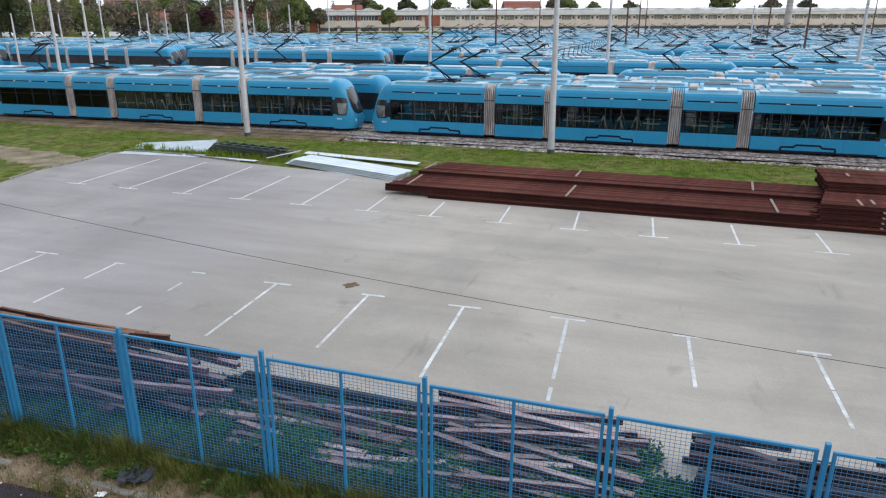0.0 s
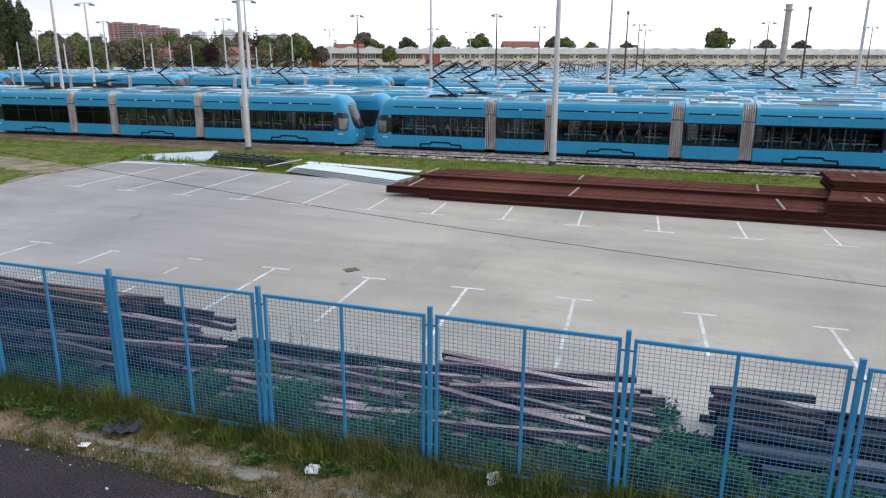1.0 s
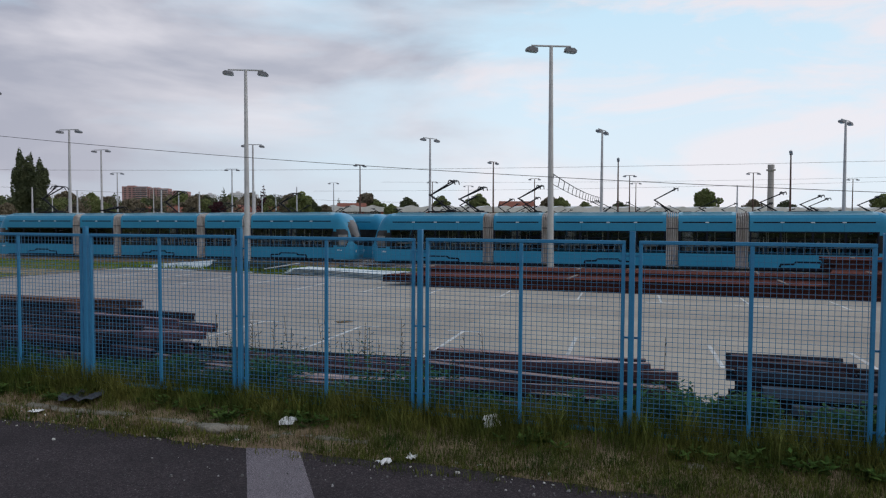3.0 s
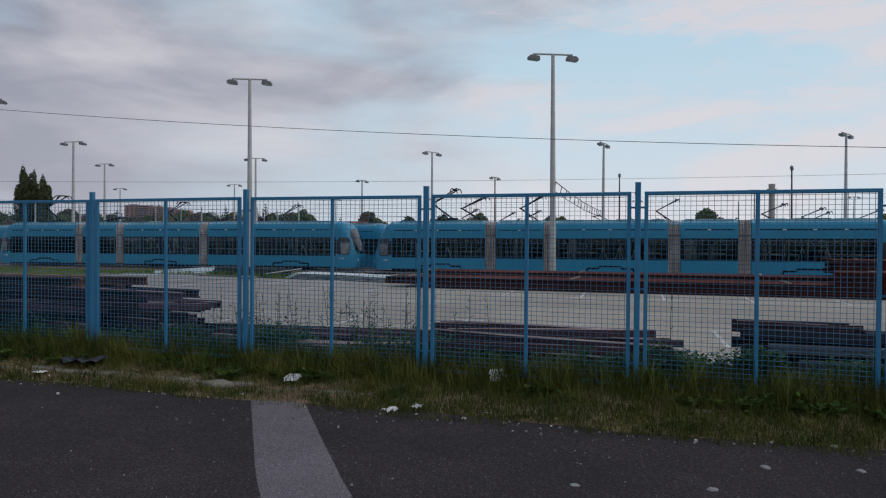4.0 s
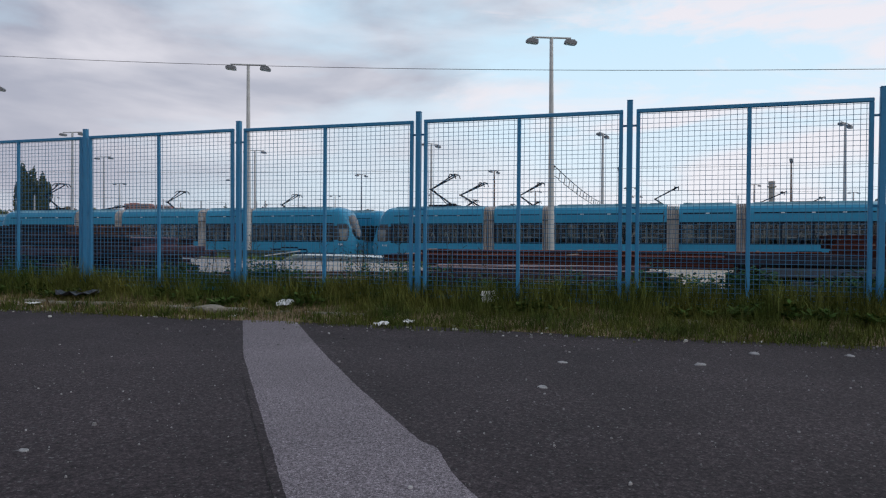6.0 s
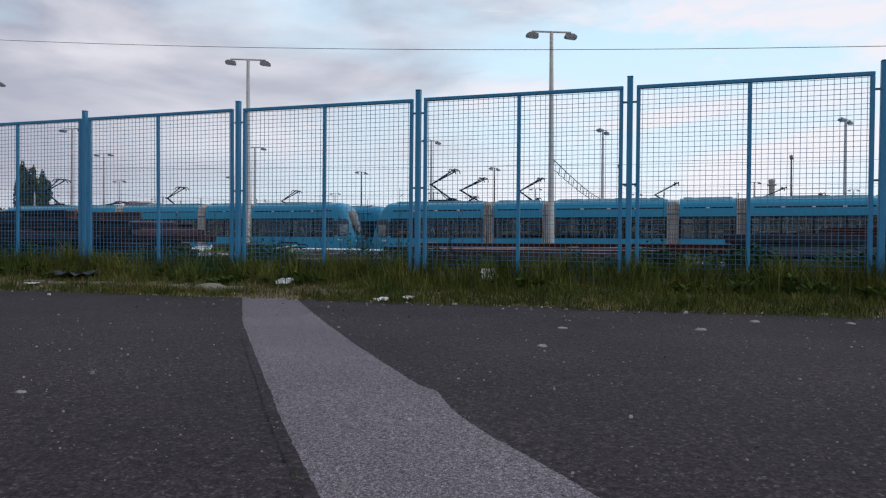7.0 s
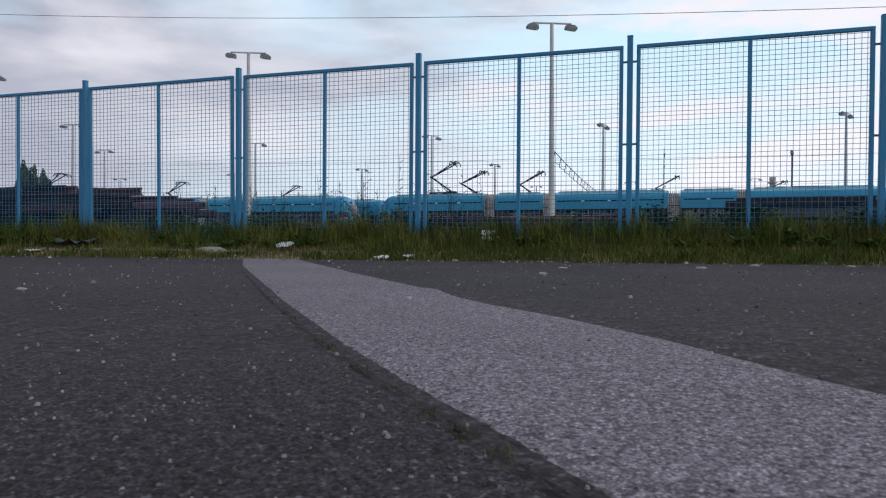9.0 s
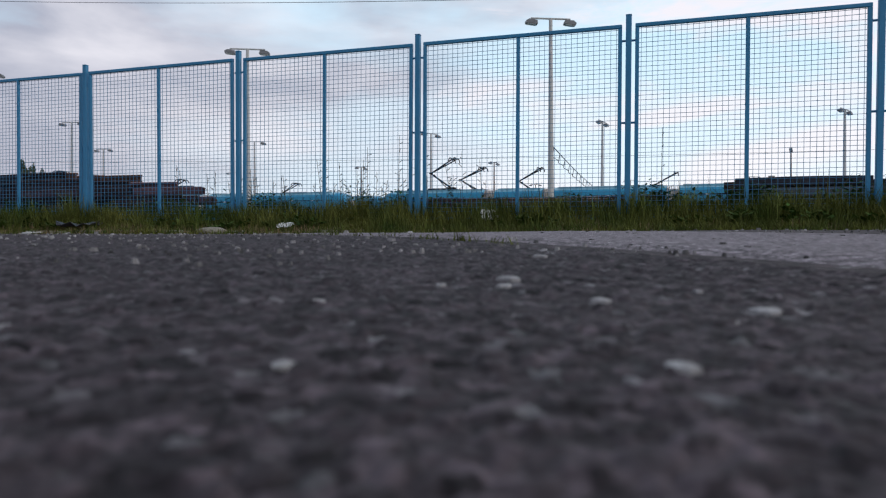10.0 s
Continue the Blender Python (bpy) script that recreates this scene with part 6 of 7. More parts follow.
def ribbed_sheet(m, length, width, label, sag=0.0, material=SHEET, twist=0.0):
    """A long profiled sheet: trapezoid ribs along its length."""
    g = Geo()
    ribs = max(2, int(width / 0.38))
    prof = []
    for i in range(ribs):
        y = -width / 2 + width * i / ribs
        w = width / ribs
        prof += [(y, 0.0), (y + 0.50 * w, 0.0), (y + 0.58 * w, 0.011), (y + 0.92 * w, 0.011)]
    prof.append((width / 2, 0.0))
    ring = prof + [(a, b - 0.006) for a, b in reversed(prof)]
    k, steps = len(ring), 6
    vs = []
    for i in range(steps + 1):
        q, lift = radians(twist) * i / steps, sag * math.sin(math.pi * i / steps)
        # one long edge stays down while the sheet twists up from it
        vs += [(length * i / steps, (a + width / 2) * math.cos(q) - b * math.sin(q) - width / 2, (a + width / 2) * math.sin(q) + b * math.cos(q) + lift) for a, b in ring]
    fs = [(r * k + i, r * k + (i + 1) % k, r * k + k + (i + 1) % k, r * k + k + i) for r in range(steps) for i in range(k)]
    ob = part("sheet_metal", g.add(vs, fs), material)
    ob.matrix_basis = m
    return tagged(ob, label, "metal sheet", group="loose metal sheets")


for i in range(5):
    ribbed_sheet(pose(-7.8 + 0.1 * i, 36.85 - 0.06 * i, -0.12 + 0.062 * i, 1, 0.4, -36.5 + 0.5 * i), 7.3 - 0.1 * i, 1.55 - 0.04 * i, "white profiled metal sheet in a pile on grass", sag=0.02)
ribbed_sheet(pose(-7.6, 38.9, -0.05, 3, 0.2, -26), 7.2, 0.5, "narrow white metal sheet lying on grass")
ribbed_sheet(pose(-18.5, 42.0, -0.16, 3, 0, -14), 5.2, 1.5, "pale metal sheet twisted up and propped on scrap", twist=15.0, material=SHEET_DULL)
rubble(-13.7, 41.6, 0.0, (0.35, 0.25, 0.3), 8, "lump of scrap concrete under a metal sheet", 20)
ribbed_sheet(pose(-18.3, 39.6, -0.13, 0, 0.0, -14), 5.2, 0.7, "dull metal sheet lying flat by the kerb", material=SHEET_DULL)
ribbed_sheet(pose(-14.2, 38.6, -0.14, 0, 0.0, -21), 4.6, 0.30, "narrow white metal strip lying by the kerb")


def dark_frame():
    """A stack of dark green steel frames."""
    fr = new("steel_frame_stack")
    fr.matrix_basis = pose(-13.3, 40.0, -0.24, 0, 0, -29)
    for k in range(3):
        for y in (0.0, 0.5, 1.0):
            part("beam", Geo().box((2.6, y, 0.10 + 0.17 * k), (5.2 - 0.3 * k, 0.10, 0.12), ch=0.01), SHEET_DARK, fr)
        for x in np.arange(0.3, 5.2, 0.7):
            part("crossbar", Geo().box((x, 0.5, 0.19 + 0.17 * k), (0.08, 1.05, 0.05), ch=0.008), SHEET_DARK, fr)
    tagged(fr, "dark green steel frames stacked among grass", "steel frames")
    pole = part("scrap_pole", Geo().tube((0, 0, 0), (1.9, 0, 0.25), 0.03, 8), GALV)
    pole.matrix_basis = pose(-9.3, 36.7, 0.05, 0, 0, 25)
    tagged(pole, "thin metal pole leaning on scrap", "metal pole")


dark_frame()


# ---- litter ----
def crumple(name, size, seed, material, label, category, m, flat=0.5):
    """A crumpled scrap: a bent, creased little sheet with thickness."""
    r = np.random.default_rng(seed)
    k = 7
    z = r.uniform(0, 1, (k, k)) * size * 0.35 * flat
    v = [((i / (k - 1) - 0.5) * size * (1 + 0.2 * r.uniform(-1, 1)), (j / (k - 1) - 0.5) * size * 0.75 * (1 + 0.2 * r.uniform(-1, 1)), z[i, j]) for i in range(k) for j in range(k)]
    v += [(x, y, zz - 0.004) for x, y, zz in v]
    f = []
    for i in range(k - 1):
        for j in range(k - 1):
            q = (i * k + j, (i + 1) * k + j, (i + 1) * k + j + 1, i * k + j + 1)
            f += [q, tuple(k * k + c for c in reversed(q))]
    rim = [i * k for i in range(k)] + [(k - 1) * k + j for j in range(1, k)] + [i * k + k - 1 for i in range(k - 2, -1, -1)] + [j for j in range(k - 2, 0, -1)]
    f += [(a, b, k * k + b, k * k + a) for a, b in zip(rim, rim[1:] + rim[:1])]
    ob = new(name, raw_mesh(name, v, f, material))
    ob.matrix_basis = m
    return tagged(ob, label, category)


def on_lot(x, y, dz=0.003):
    return asphalt_z(x, y) + dz


crumple("paper_scrap", 0.19, 1, PAPER, "crumpled white paper lying in the grass", "litter", pose(0.595, 8.04, 0.22, 50, 0, 20), 0.3)
crumple("paper_scrap", 0.19, 2, PAPER, "crumpled white plastic sheet in short grass", "litter", pose(-1.87, 8.42, 0.10, 20, 0, -15), 0.5)
crumple("paper_scrap", 0.14, 3, PAPER, "torn white paper at the asphalt edge", "litter", pose(-0.60, 7.34, -0.025, 0, 0, 30), 0.8)
crumple("paper_scrap", 0.13, 4, PAPER, "crumpled white tissue at the asphalt edge", "litter", pose(-0.31, 7.46, -0.02, 0, 0, 80), 0.9)
crumple("paper_scrap", 0.12, 5, PAPER, "white paper scrap on the asphalt edge", "litter", pose(0.45, 7.3, on_lot(0.45, 7.3), 0, 0, 10), 0.5)
crumple("paper_scrap", 0.10, 6, PAPER, "white paper scrap beside the trench strip", "litter", pose(-2.42, 8.10, on_lot(-2.4, 8.1) + 0.01, 0, 0, 0), 0.9)
crumple("paper_scrap", 0.15, 7, PAPER, "white plastic scrap in the verge", "litter", pose(-5.4, 9.2, 0.02, 0, 0, 0), 0.4)
crumple("plastic_bag", 0.55, 8, PLASTIC_BAG, "crumpled dark plastic bag in the grass", "litter", pose(-4.95, 9.55, 0.10, 0, 0, 10), 0.5)


rubble(-2.78, 8.40, 0.03, (0.24, 0.11, 0.06), 3, "flat broken lump of pale concrete at the verge edge", -15)
rubble(-1.95, 8.15, -0.01, (0.10, 0.07, 0.04), 4, "small broken lump of concrete in grass", 10)
rubble(2.6, 7.0, 0.03, (0.16, 0.09, 0.05), 5, "small broken lump of concrete in grass", -20)
rubble(1.5, 7.35, 0.02, (0.12, 0.08, 0.05), 6, "small broken lump of concrete in grass", 40)


def chips():
    """Loose stone chips and small pale fragments on the asphalt, thick round the camera's end and along the verge."""
    r = np.random.default_rng(40)
    g = Geo()
    spots = []
    for _ in range(520):
        y = 0.35 + r.exponential(1.5)
        spots.append((r.uniform(-0.75, 0.75) * (y + 0.3) + 0.05, y, r.choice((0.0022, 0.003, 0.004, 0.006), p=(0.5, 0.35, 0.12, 0.03))))
    for _ in range(500):
        p = FENCE @ Vector((r.uniform(-9, 8), -1.3 - r.exponential(0.35), 0))
        spots.append((p.x, p.y, r.choice((0.006, 0.01, 0.016, 0.028), p=(0.4, 0.35, 0.2, 0.05))))
    for _ in range(260):
        spots.append((r.uniform(-6, 6), r.uniform(1.5, 7), r.choice((0.006, 0.010, 0.018), p=(0.6, 0.3, 0.1))))
    for _ in range(1500):
        y = 0.5 + r.uniform(0, 1) ** 1.4 * 5.5
        spots.append((r.uniform(-0.72, 0.72) * (y + 0.3), y, r.choice((0.0018, 0.0026, 0.004), p=(0.5, 0.35, 0.15)) * (1 + 0.35 * y)))
    for x, y, q in spots:
        if y > 7.6:
            continue
        a, e = r.uniform(0, 360), q * r.uniform(0.6, 1.5)
        m = pose(x, y, asphalt_z(x, y) + q * 0.12 + (0.0018 if y < 1.5 and abs(x) < 1.2 else 0.0), 0, 0, a)
        h = q * r.uniform(0.35, 0.7)
        j = r.uniform(0.6, 1.0, 5)
        ring = [(math.cos(t) * q * j[i], math.sin(t) * e * j[i], 0) for i, t in enumerate(np.linspace(0, 2 * math.pi, 6)[:-1])]
        top = [(x0 * 0.6, y0 * 0.6, h) for x0, y0, _ in ring]
        g.add([(x0, y0, -h) for x0, y0, _ in ring] + top, [(i, (i + 1) % 5, 5 + (i + 1) % 5, 5 + i) for i in range(5)] + [(5, 6, 7, 8, 9)], 0, m)
    tagged(new("stone_chips", raw_mesh("stone_chips", g.v, g.f, CHIP)), "loose pale stone chips scattered on asphalt", "gravel", kind="stuff")


chips()


def pale_chip(x, y, q, seed):
    """One flat pale stone chip lying on the asphalt."""
    r = np.random.default_rng(seed)
    k = 9
    rad = q * r.uniform(0.7, 1.05, k)
    ring = [(math.cos(t) * rad[i], math.sin(t) * rad[i] * 0.8) for i, t in enumerate(np.linspace(0, 2 * math.pi, k + 1)[:-1])]
    g = Geo().add([(a, b, -q * 0.2) for a, b in ring] + [(a * 0.95, b * 0.95, q * 0.12) for a, b in ring] + [(a * 0.6, b * 0.6, q * (0.24 + 0.08 * r.uniform(-1, 1))) for a, b in ring],
                  [(i, (i + 1) % k, k + (i + 1) % k, k + i) for i in range(k)] + [(k + i, k + (i + 1) % k, 2 * k + (i + 1) % k, 2 * k + i) for i in range(k)] + [tuple(range(2 * k, 3 * k))])
    ob = part("stone_chip", g, PALE_STONE)
    ob.matrix_basis = pose(x, y, asphalt_z(x, y) + (0.0016 if y < 1.4 else 0), 0, 0, r.uniform(0, 360))
    tagged(ob, "small flat pale stone chip on the asphalt", "stone chip", group="pale stone chips")


PALE_STONE = mat("pale_stone", (0.20, 0.195, 0.195), (0.36, 0.35, 0.345), 40, 300, 0.8, bump=0.3, depth=0.001, contrast=0.25)
for i, (x, y, q) in enumerate(((0.061, 0.274, 0.0075), (0.057, 0.244, 0.0045), (0.136, 0.162, 0.0062), (0.079, 0.079, 0.0052), (-0.006, 0.081, 0.0036), (0.088, 0.190, 0.0050), (0.104, 0.456, 0.0060), (0.136, 0.222, 0.0030), (0.116, 0.139, 0.0022),
                             (0.028, 0.248, 0.0034), (-0.018, 0.190, 0.0040), (-0.098, 0.132, 0.0030), (2.55, 5.51, 0.06), (3.27, 5.43, 0.05), (1.92, 5.00, 0.05), (0.65, 4.22, 0.04), (0.93, 5.10, 0.045), (-1.76, 2.93, 0.03))):
    pale_chip(x, y, q, 60 + i)


def worn_surface():
    """The open grain of the asphalt where the camera comes down to it: worn stones with sunken binder between them."""
    def relief(x, y):
        h = 0.0
        for size, deep in ((0.0085, 0.0021), (0.0042, 0.0010)):
            d, p = noise.voronoi(Vector((x / size, y / size, size * 900)))
            stone = 0.55 + 0.9 * noise.noise(p[0] * 3.7)
            h += deep * stone * min(1.0, 3.4 * (d[1] - d[0])) - 0.45 * deep
        return h + 0.0004 * noise.noise(Vector((x * 30, y * 30, 3)))

    ys = [-0.052]
    while ys[-1] < 1.5:
        ys.append(ys[-1] + 0.0012 + 0.010 * (ys[-1] + 0.052) ** 1.15)
    k = 330
    v = []
    for j, y in enumerate(ys):
        right = strip_left(y) - 0.04 - 0.004 if y > 0.1 else 0.74 * (y + 0.16)
        left, right = -0.74 * (y + 0.16), min(right, 0.74 * (y + 0.16))
        for i in range(k):
            u = i / (k - 1)
            x = 0.04 + left + (right - left) * u
            rim = min(1.0, 14 * u, 50 * (1 - u), (len(ys) - 1 - j) / 14.0, j / 3.0)
            v.append((x, y, asphalt_z(x, y) + (relief(x, y) + 0.0018) * rim - 0.003 * (1 - rim)))
    f = [(j * k + i, j * k + i + 1, j * k + k + i + 1, j * k + k + i) for j in range(len(ys) - 1) for i in range(k - 1)]
    me = raw_mesh("asphalt_surface", v, f, OPEN_ASPHALT)
    me.polygons.foreach_set("use_smooth", [True] * len(me.polygons))
    tagged(new("asphalt_surface", me), "dark worn asphalt with open stony grain", "asphalt", kind="structure")


worn_surface()


def edge_debris():
    """Small pale crumbs of concrete and paper along the broken asphalt edge."""
    r = np.random.default_rng(44)
    g = Geo()
    for _ in range(280):
        s = r.uniform(-10, 7)
        n = -1.12 + r.normal() * 0.16
        p = FENCE @ Vector((s, n, 0))
        q = r.choice((0.012, 0.02, 0.035), p=(0.55, 0.33, 0.12))
        z = verge_z(s, n) if n > -1.1 else asphalt_z(p.x, p.y)
        j = r.uniform(0.6, 1.1, 6)
        ring = [(math.cos(t) * q * j[i], math.sin(t) * q * 0.7 * j[i]) for i, t in enumerate(np.linspace(0, 2 * math.pi, 7)[:-1])]
        g.add([(a, b, -0.01) for a, b in ring] + [(a * 0.7, b * 0.7, q * 0.5) for a, b in ring], [(i, (i + 1) % 6, 6 + (i + 1) % 6, 6 + i) for i in range(6)] + [(6, 7, 8, 9, 10, 11)], 0, pose(p.x, p.y, z, 0, 0, r.uniform(0, 360)))
    tagged(new("edge_debris", raw_mesh("edge_debris", g.v, g.f, CRUMB)), "pale crumbs of concrete along the asphalt edge", "debris", kind="stuff")


CRUMB = mat("pale_crumbs", (0.26, 0.25, 0.22), (0.55, 0.54, 0.50), 3, 60, 0.9, bump=0.2, contrast=0.3, rand=0.5, island=True)
edge_debris()


# ---- grass and weeds ----
def blades(name, spots, material, label, category, width=0.006):
    """Bent blades: spots of (x, y, z, height, lean); each is a strip of two quads and a tip."""
    r = np.random.default_rng(len(spots))
    p = np.array(spots)
    n = len(p)
    a = r.uniform(0, 2 * math.pi, n)
    dx, dy = np.cos(a), np.sin(a)
    h, lean = p[:, 3], p[:, 4]
    w = width * r.uniform(0.6, 1.5, n) * (0.6 + h * 1.4)
    rows = []
    for k, ww, bend in ((0.0, 1.0, 0.0), (0.5, 0.8, 0.3), (1.0, 0.08, 1.0)):
        cx, cy, cz = p[:, 0] + dx * lean * h * bend, p[:, 1] + dy * lean * h * bend, p[:, 2] + h * k * (1 - 0.25 * lean * bend)
        rows += [np.c_[cx - dy * w * ww, cy + dx * w * ww, cz], np.c_[cx + dy * w * ww, cy - dx * w * ww, cz]]
    v = np.stack(rows, 1).reshape(-1, 3)
    base = np.arange(n)[:, None] * 6
    f = np.concatenate([base + np.array([[0, 1, 3, 2]]), base + np.array([[2, 3, 5, 4]])], 1).reshape(-1, 4)
    me = raw_mesh(name, v.tolist(), f.tolist(), material)
    return tagged(new(name, me), label, category, kind="stuff")


def tufts(count, s_range, n_pick, h_pick, seed, per=9, spread=0.06, keep=None):
    r = np.random.default_rng(seed)
    out = []
    for _ in range(count):
        s, n = r.uniform(*s_range), n_pick(r)
        if keep is not None and not keep(s, n, r):
            continue
        h = h_pick(r, s, n)
        for _ in range(per):
            ss, nn = s + r.normal() * spread, n + r.normal() * spread
            q = FENCE @ Vector((ss, nn, 0))
            z = verge_z(ss, nn) if nn > -1.3 else asphalt_z(q.x, q.y)
            out.append((q.x, q.y, z - 0.01, h * r.uniform(0.5, 1.15), r.uniform(0.1, 0.75)))
    return out


def patchy(s, n, r):
    return noise.noise(Vector((s * 0.8, n * 1.5, 1.0))) + (0.8 if n > -0.2 else 0.45 if n > -0.5 else 0.15) + (0.35 if s > -1 else 0) > r.uniform(-0.35, 0.35)


def fence_h(r, s, n):
    k = 0.5 + 0.5 * noise.noise(Vector((s * 0.6, 4, n)))
    return (0.17 + 0.30 * k) * math.exp(-((n - 0.05) / 0.48) ** 2) + 0.05 + (0.18 if r.random() < 0.05 else 0)


blades("verge_grass", tufts(12500, (-16, 11), lambda r: r.uniform(-1.15, 0.9), fence_h, 1, per=13, keep=patchy), BLADE, "tall uneven green grass along the fence", "grass", width=0.0034)
blades("dry_grass", tufts(1500, (-16, 11), lambda r: r.uniform(-1.15, 0.1), lambda r, s, n: r.uniform(0.04, 0.14), 2, keep=lambda s, n, r: s < -1 or r.random() < 0.25), BLADE_DRY, "straw-coloured dry grass on the verge", "grass")
blades("edge_grass", tufts(2600, (-14, 10), lambda r: -1.1 + r.normal() * 0.11, lambda r, s, n: r.uniform(0.03, 0.12), 3, per=9, spread=0.05, keep=lambda s, n, r: noise.noise(Vector((s * 1.1, n, 6))) > r.uniform(-0.5, 0.2)), BLADE, "short grass creeping over the asphalt edge", "grass")

blades("edge_turf", tufts(3200, (-0.6, 11), lambda r: r.uniform(-1.3, -0.55), lambda r, s, n: r.uniform(0.04, 0.13), 71, per=10, spread=0.07, keep=lambda s, n, r: noise.noise(Vector((s * 0.9, n * 1.5, 8))) > -0.22), BLADE, "short dense green grass beside the asphalt", "grass", width=0.0045)


def weeds(count, s_range, n_range, h_range, seed, label, leaf=None):
    """Leafy stalks growing through the rails behind the fence."""
    r = np.random.default_rng(seed)
    v, f = [], []
    for _ in range(count):
        s, n = r.uniform(*s_range), r.uniform(*n_range)
        if noise.noise(Vector((s * 0.7, n, seed))) < -0.15:
            continue
        q = FENCE @ Vector((s, n, 0))
        z0, h = verge_z(s, n), r.uniform(*h_range) * (0.7 + 0.6 * noise.noise(Vector((s * 0.9, 2, seed))))
        for k in range(14):
            t = (k + 1) / 14
            a = r.uniform(0, 2 * math.pi)
            ln = 0.05 + 0.09 * (1 - t) + r.uniform(0, 0.03)
            c = np.array((q.x + r.normal() * 0.02, q.y + r.normal() * 0.02, z0 + h * t))
            d = np.array((math.cos(a), math.sin(a), r.uniform(-0.1, 0.6)))
            e = np.array((-math.sin(a), math.cos(a), 0)) * 0.28
            k0 = len(v)
            v += [tuple(c), tuple(c + (d * 0.5 + e) * ln), tuple(c + d * ln), tuple(c + (d * 0.5 - e) * ln)]
            f.append((k0, k0 + 1, k0 + 2, k0 + 3))
    tagged(new("weeds", raw_mesh("weeds", v, f, leaf or WEED)), label, "weeds", kind="stuff")


weeds(3000, (-15, 10), (0.2, 0.95), (0.22, 0.50), 5, "dark green leafy weeds behind the fence")
weeds(1300, (-4.5, 3.3), (0.4, 3.0), (0.26, 0.50), 6, "green weeds growing through the old rails")
weeds(650, (-15, 9), (-0.6, 0.2), (0.08, 0.22), 23, "low fresh green weeds in the grass verge", WEED_FRESH)
weeds(1100, (-12.5, -3.9), (0.35, 0.85), (0.38, 0.68), 33, "dark green weeds standing before a heap of rails")
weeds(1000, (-4.6, 0.3), (0.3, 1.4), (0.34, 0.62), 34, "dark green weeds growing up through steel channels")
weeds(700, (-0.8, 3.1), (0.3, 2.6), (0.26, 0.5), 35, "green weeds growing up between crossed steel bars")
weeds(45, (-3.9, -2.6), (0.9, 2.2), (0.75, 1.05), 36, "tall bushy weeds standing above steel channels")
weeds(40, (-1.6, 0.2), (0.9, 2.4), (0.7, 0.95), 37, "tall bushy weeds standing above steel channels")
weeds(240, (2.8, 4.1), (0.35, 0.9), (0.36, 0.60), 39, "tall dark green weeds between two heaps of rails")
weeds(260, (2.85, 4.1), (0.6, 2.3), (0.2, 0.36), 7, "clump of green weeds between heaps of rails")
weeds(520, (-7.2, -3.8), (0.6, 2.5), (0.3, 0.58), 16, "green weeds round the end of a rail heap")
weeds(500, (-15, 10), (2.5, 3.0), (0.15, 0.45), 8, "weeds at the edge of the concrete yard")


def tall_stalks():
    r = np.random.default_rng(9)
    g = Geo()
    for _ in range(95):
        s, n = float(r.choice((-4.1, -3.3, -2.9, -1.9, -1.0, -0.5, 0.3))) + r.normal() * 0.22, r.uniform(0.3, 2.4)
        if r.random() < 0.3:
            s, n = r.uniform(-14, 8), r.uniform(0.1, 0.5)
        q = FENCE @ Vector((s, n, 0))
        z, h = verge_z(s, n), r.uniform(0.5, 1.2)
        top = (q.x + r.normal() * 0.06, q.y + r.normal() * 0.06, z + h)
        g.tube((q.x, q.y, z), top, 0.0055, 4, r2=0.003)
        for k in range(5):
            t = 0.5 + 0.1 * k
            c = Vector((q.x, q.y, z)).lerp(Vector(top), t)
            d = Vector((r.normal(), r.normal(), 0.8)).normalized() * 0.07
            g.tube(c, c + d, 0.003, 4, r2=0.006)
    tagged(new("dry_stalks", raw_mesh("dry_stalks", g.v, g.f, STALK)), "thin dry seed stalks standing behind the fence", "weeds", kind="stuff")


tall_stalks()


def fence_clumps():
    """Tall separate clumps of lush grass under the fence, with leafy weeds between them."""
    r = np.random.default_rng(61)
    out = []
    for s, n, wide, h in ((-5.35, -0.05, 0.20, 0.62), (-5.05, 0.0, 0.14, 0.50), (-4.55, -0.15, 0.16, 0.40), (-3.95, -0.25, 0.15, 0.36), (-6.3, -0.1, 0.25, 0.42), (-7.2, -0.2, 0.3, 0.40), (-3.1, -0.30, 0.20, 0.40), (-2.35, -0.2, 0.22, 0.42), (-1.9, -0.35, 0.2, 0.34),
                          (-1.2, -0.1, 0.2, 0.40), (-0.2, -0.2, 0.25, 0.36), (0.9, -0.15, 0.22, 0.40), (1.7, -0.1, 0.2, 0.42), (2.6, -0.1, 0.25, 0.46), (3.1, 0.0, 0.2, 0.50), (4.0, -0.15, 0.3, 0.44), (5.2, -0.1, 0.3, 0.50), (6.2, -0.1, 0.3, 0.46)):
        for _ in range(int(900 * wide)):
            ss, nn = s + r.normal() * wide * 0.6, n + r.normal() * wide * 0.4
            q = FENCE @ Vector((ss, nn, 0))
            k = math.exp(-((ss - s) / wide) ** 2)
            out.append((q.x, q.y, verge_z(ss, nn) - 0.01, h * (0.45 + 0.55 * k) * r.uniform(0.5, 1.1), r.uniform(0.1, 0.6)))
    blades("fence_grass", out, BLADE_LUSH, "tall lush yellow-green grass clumps under the fence", "grass", width=0.004)


fence_clumps()


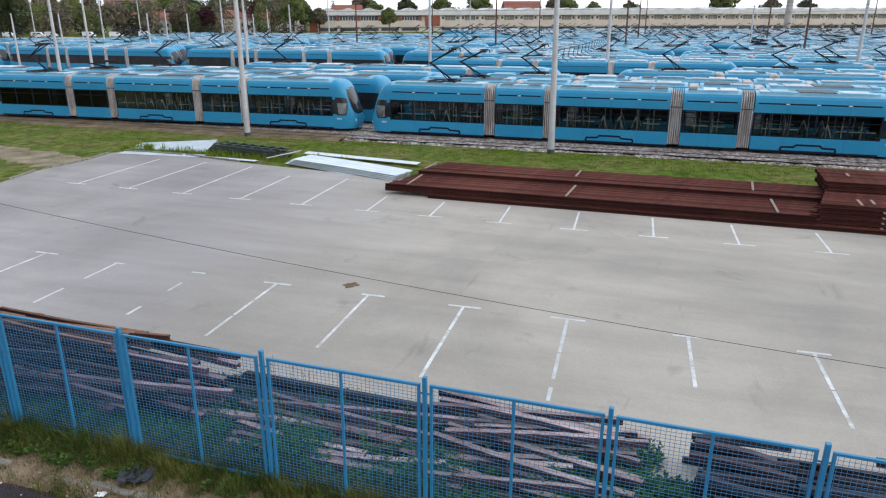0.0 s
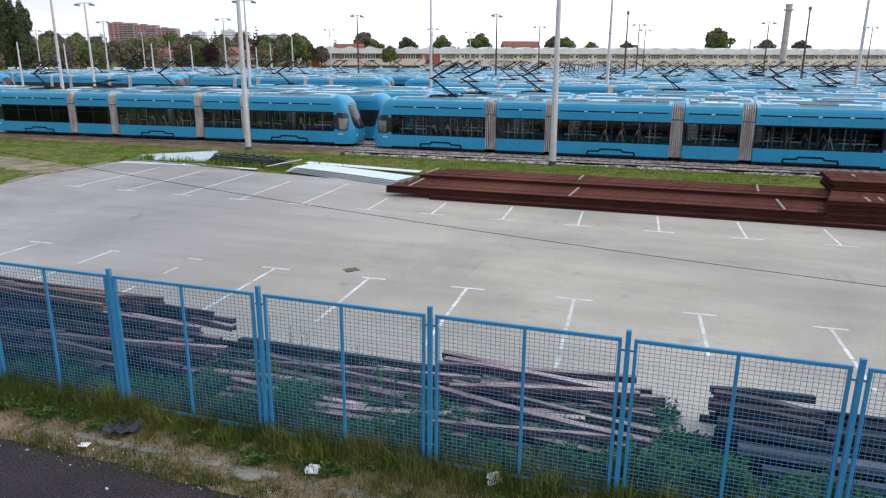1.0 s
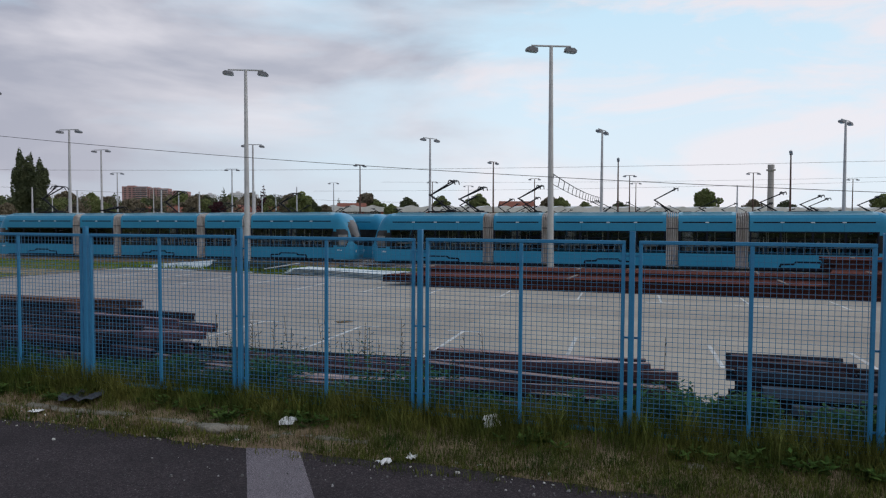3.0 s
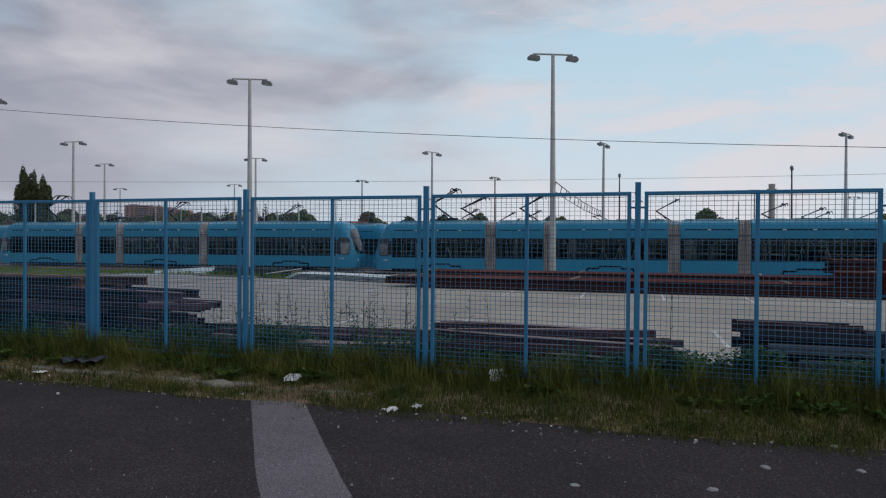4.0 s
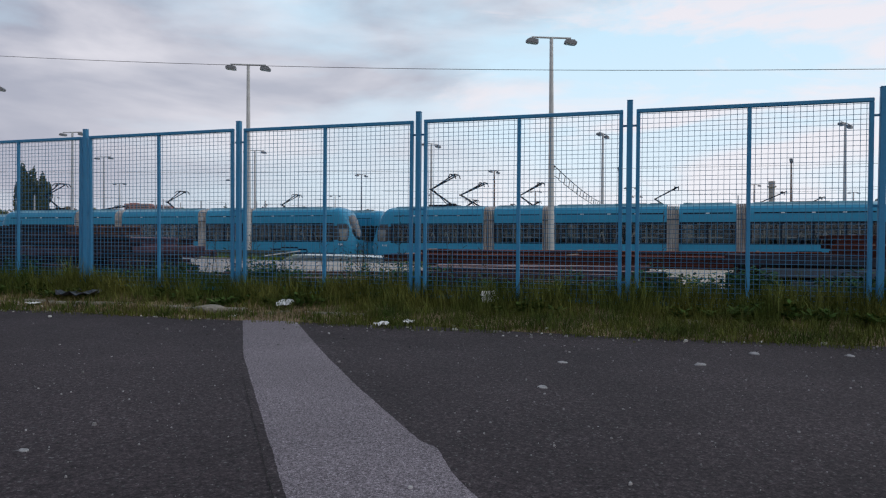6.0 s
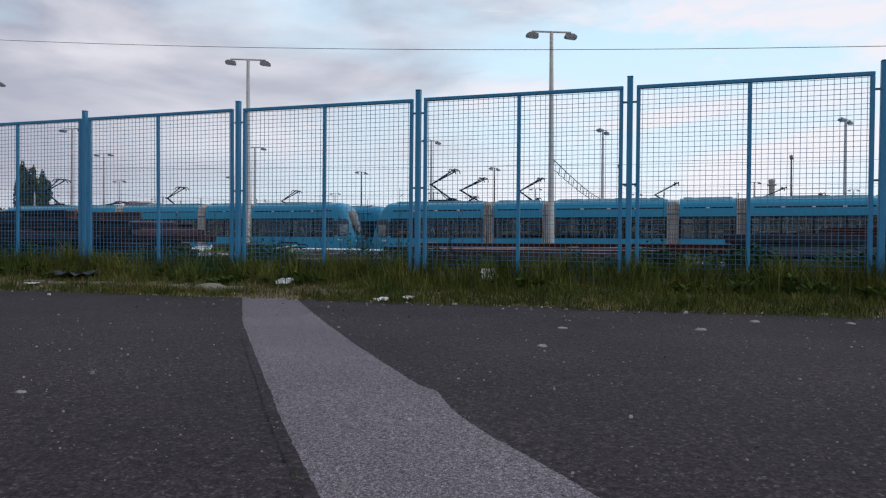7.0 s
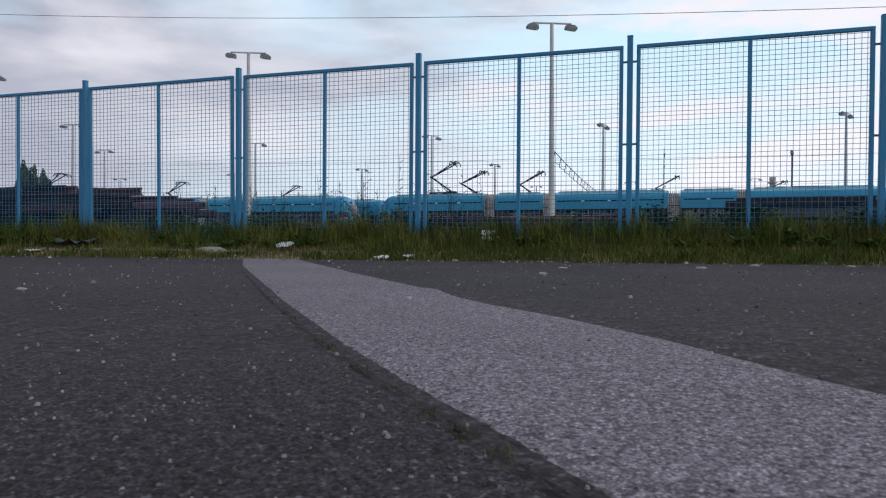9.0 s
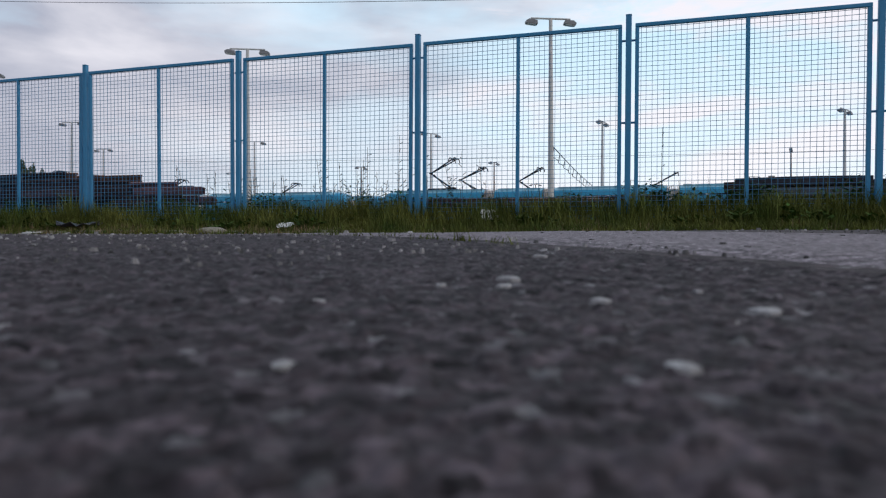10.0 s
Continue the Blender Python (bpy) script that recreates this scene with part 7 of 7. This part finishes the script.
def far_grass():
    """Short grass on the strip between the yard and the ballast, and on the lawn beside the yard."""
    r = np.random.default_rng(12)
    out = []
    while len(out) < 42000:
        s, n = r.uniform(-62, 32), -2.8 - r.exponential(3.0)
        q = TRAMS @ Vector((s, n, 0))
        edge = float(np.interp(q.x, (-60, -20, -9.8, -4, 30), (33, 41.1, 36.8, 33.8, 22.2)))
        if q.y < edge or n < -24:
            continue
        if noise.noise(Vector((q.x * 0.25, q.y * 0.4, 0))) < (-0.05 if q.x < -19 else -0.25):
            continue
        out.append((q.x, q.y, float(np.interp(n, (-14, -8, -3), (-0.21, -0.24, -0.37))), r.uniform(0.04, 0.11), r.uniform(0.4, 1.0)))
    blades("strip_grass", out, BLADE_FAR, "short green grass between the yard and the tracks", "grass", width=0.02)


far_grass()


def joint_tufts():
    """Tiny tufts and moss in the joint along the repaired strip."""
    r = np.random.default_rng(15)
    out = []
    for x, y in JOINT:
        for _ in range(26):
            px, py = x + r.normal() * 0.012, y + r.normal() * 0.022
            out.append((px, py, asphalt_z(px, py), r.uniform(0.004, 0.016), r.uniform(0.3, 1.0)))
    blades("joint_grass", out, BLADE, "tiny grass tufts in the asphalt joint", "grass", width=0.0012)


JOINT = ((0.005, 0.905), (0.055, 0.815), (0.098, 0.735), (-0.06, 1.05), (-0.12, 1.20), (-0.255, 1.55), (-0.20, 1.42), (-0.38, 1.91))
joint_tufts()


def dirt_track():
    """A worn strip of bare soil across the lawn beside the yard."""
    v, f = [], []
    line = [(-38, 47.5), (-31, 43.4), (-26.5, 40.6), (-23.2, 38.9), (-21.0, 37.6), (-19.5, 36.5)]
    steps, k = 60, 7
    for i in range(steps + 1):
        u = i / steps * (len(line) - 1)
        a = min(int(u), len(line) - 2)
        c = Vector(line[a]).lerp(Vector(line[a + 1]), u - a)
        d = (Vector(line[a + 1]) - Vector(line[a])).normalized()
        for j in range(k):
            w = (j / (k - 1) - 0.5) * (3.5 + 1.8 * noise.noise(Vector((i * 0.2, 3, 1 if j < k / 2 else 5)))) + 0.5 * noise.noise(Vector((i * 0.35, 8, 0)))
            x, y = c.x - d.y * w, c.y + d.x * w
            n = (TRAMS.inverted() @ Vector((x, y, 0))).y
            z = -0.37 + float(np.interp(n, (-60, -14, -8, -3), (0.17, 0.17, 0.14, 0.01))) + (0.02 if 0 < j < k - 1 else -0.03)
            v.append((x, y, z))
    f = [(i * k + j, i * k + j + 1, i * k + k + j + 1, i * k + k + j) for i in range(steps) for j in range(k - 1)]
    ob = new("dirt_track", raw_mesh("dirt_track", v, f, SOIL))
    tagged(ob, "bare tan soil worn through the lawn", "ground", kind="structure")


SOIL = mat("dry_soil", (0.15, 0.125, 0.07), (0.33, 0.275, 0.19), 0.9, 18, 0.95, bump=0.6, depth=0.03, contrast=0.35, spec=0.05)
dirt_track()


def scrap_grass():
    """Tufts growing up round the metal sheets and frames at the back of the yard."""
    r = np.random.default_rng(19)
    out = []
    for _ in range(150):
        u = r.random()
        x, y = -18.5 + 14 * u + r.normal() * 0.5, 41.3 - 5.2 * u + r.normal() * 0.45
        h = r.uniform(0.12, 0.42)
        for _ in range(14):
            out.append((x + r.normal() * 0.12, y + r.normal() * 0.12, -0.24, h * r.uniform(0.5, 1.1) + 0.06, r.uniform(0.1, 0.7)))
    blades("scrap_grass", out, BLADE_FAR, "green tufts growing round scrap metal", "grass", width=0.016)


scrap_grass()
crumple("leaf_litter", 0.40, 21, EARTH_WET, "small flat clump of dark debris on the concrete", "debris", pose(-2.59, 18.6, YARD_Z, 0, 0, 30), 0.2)
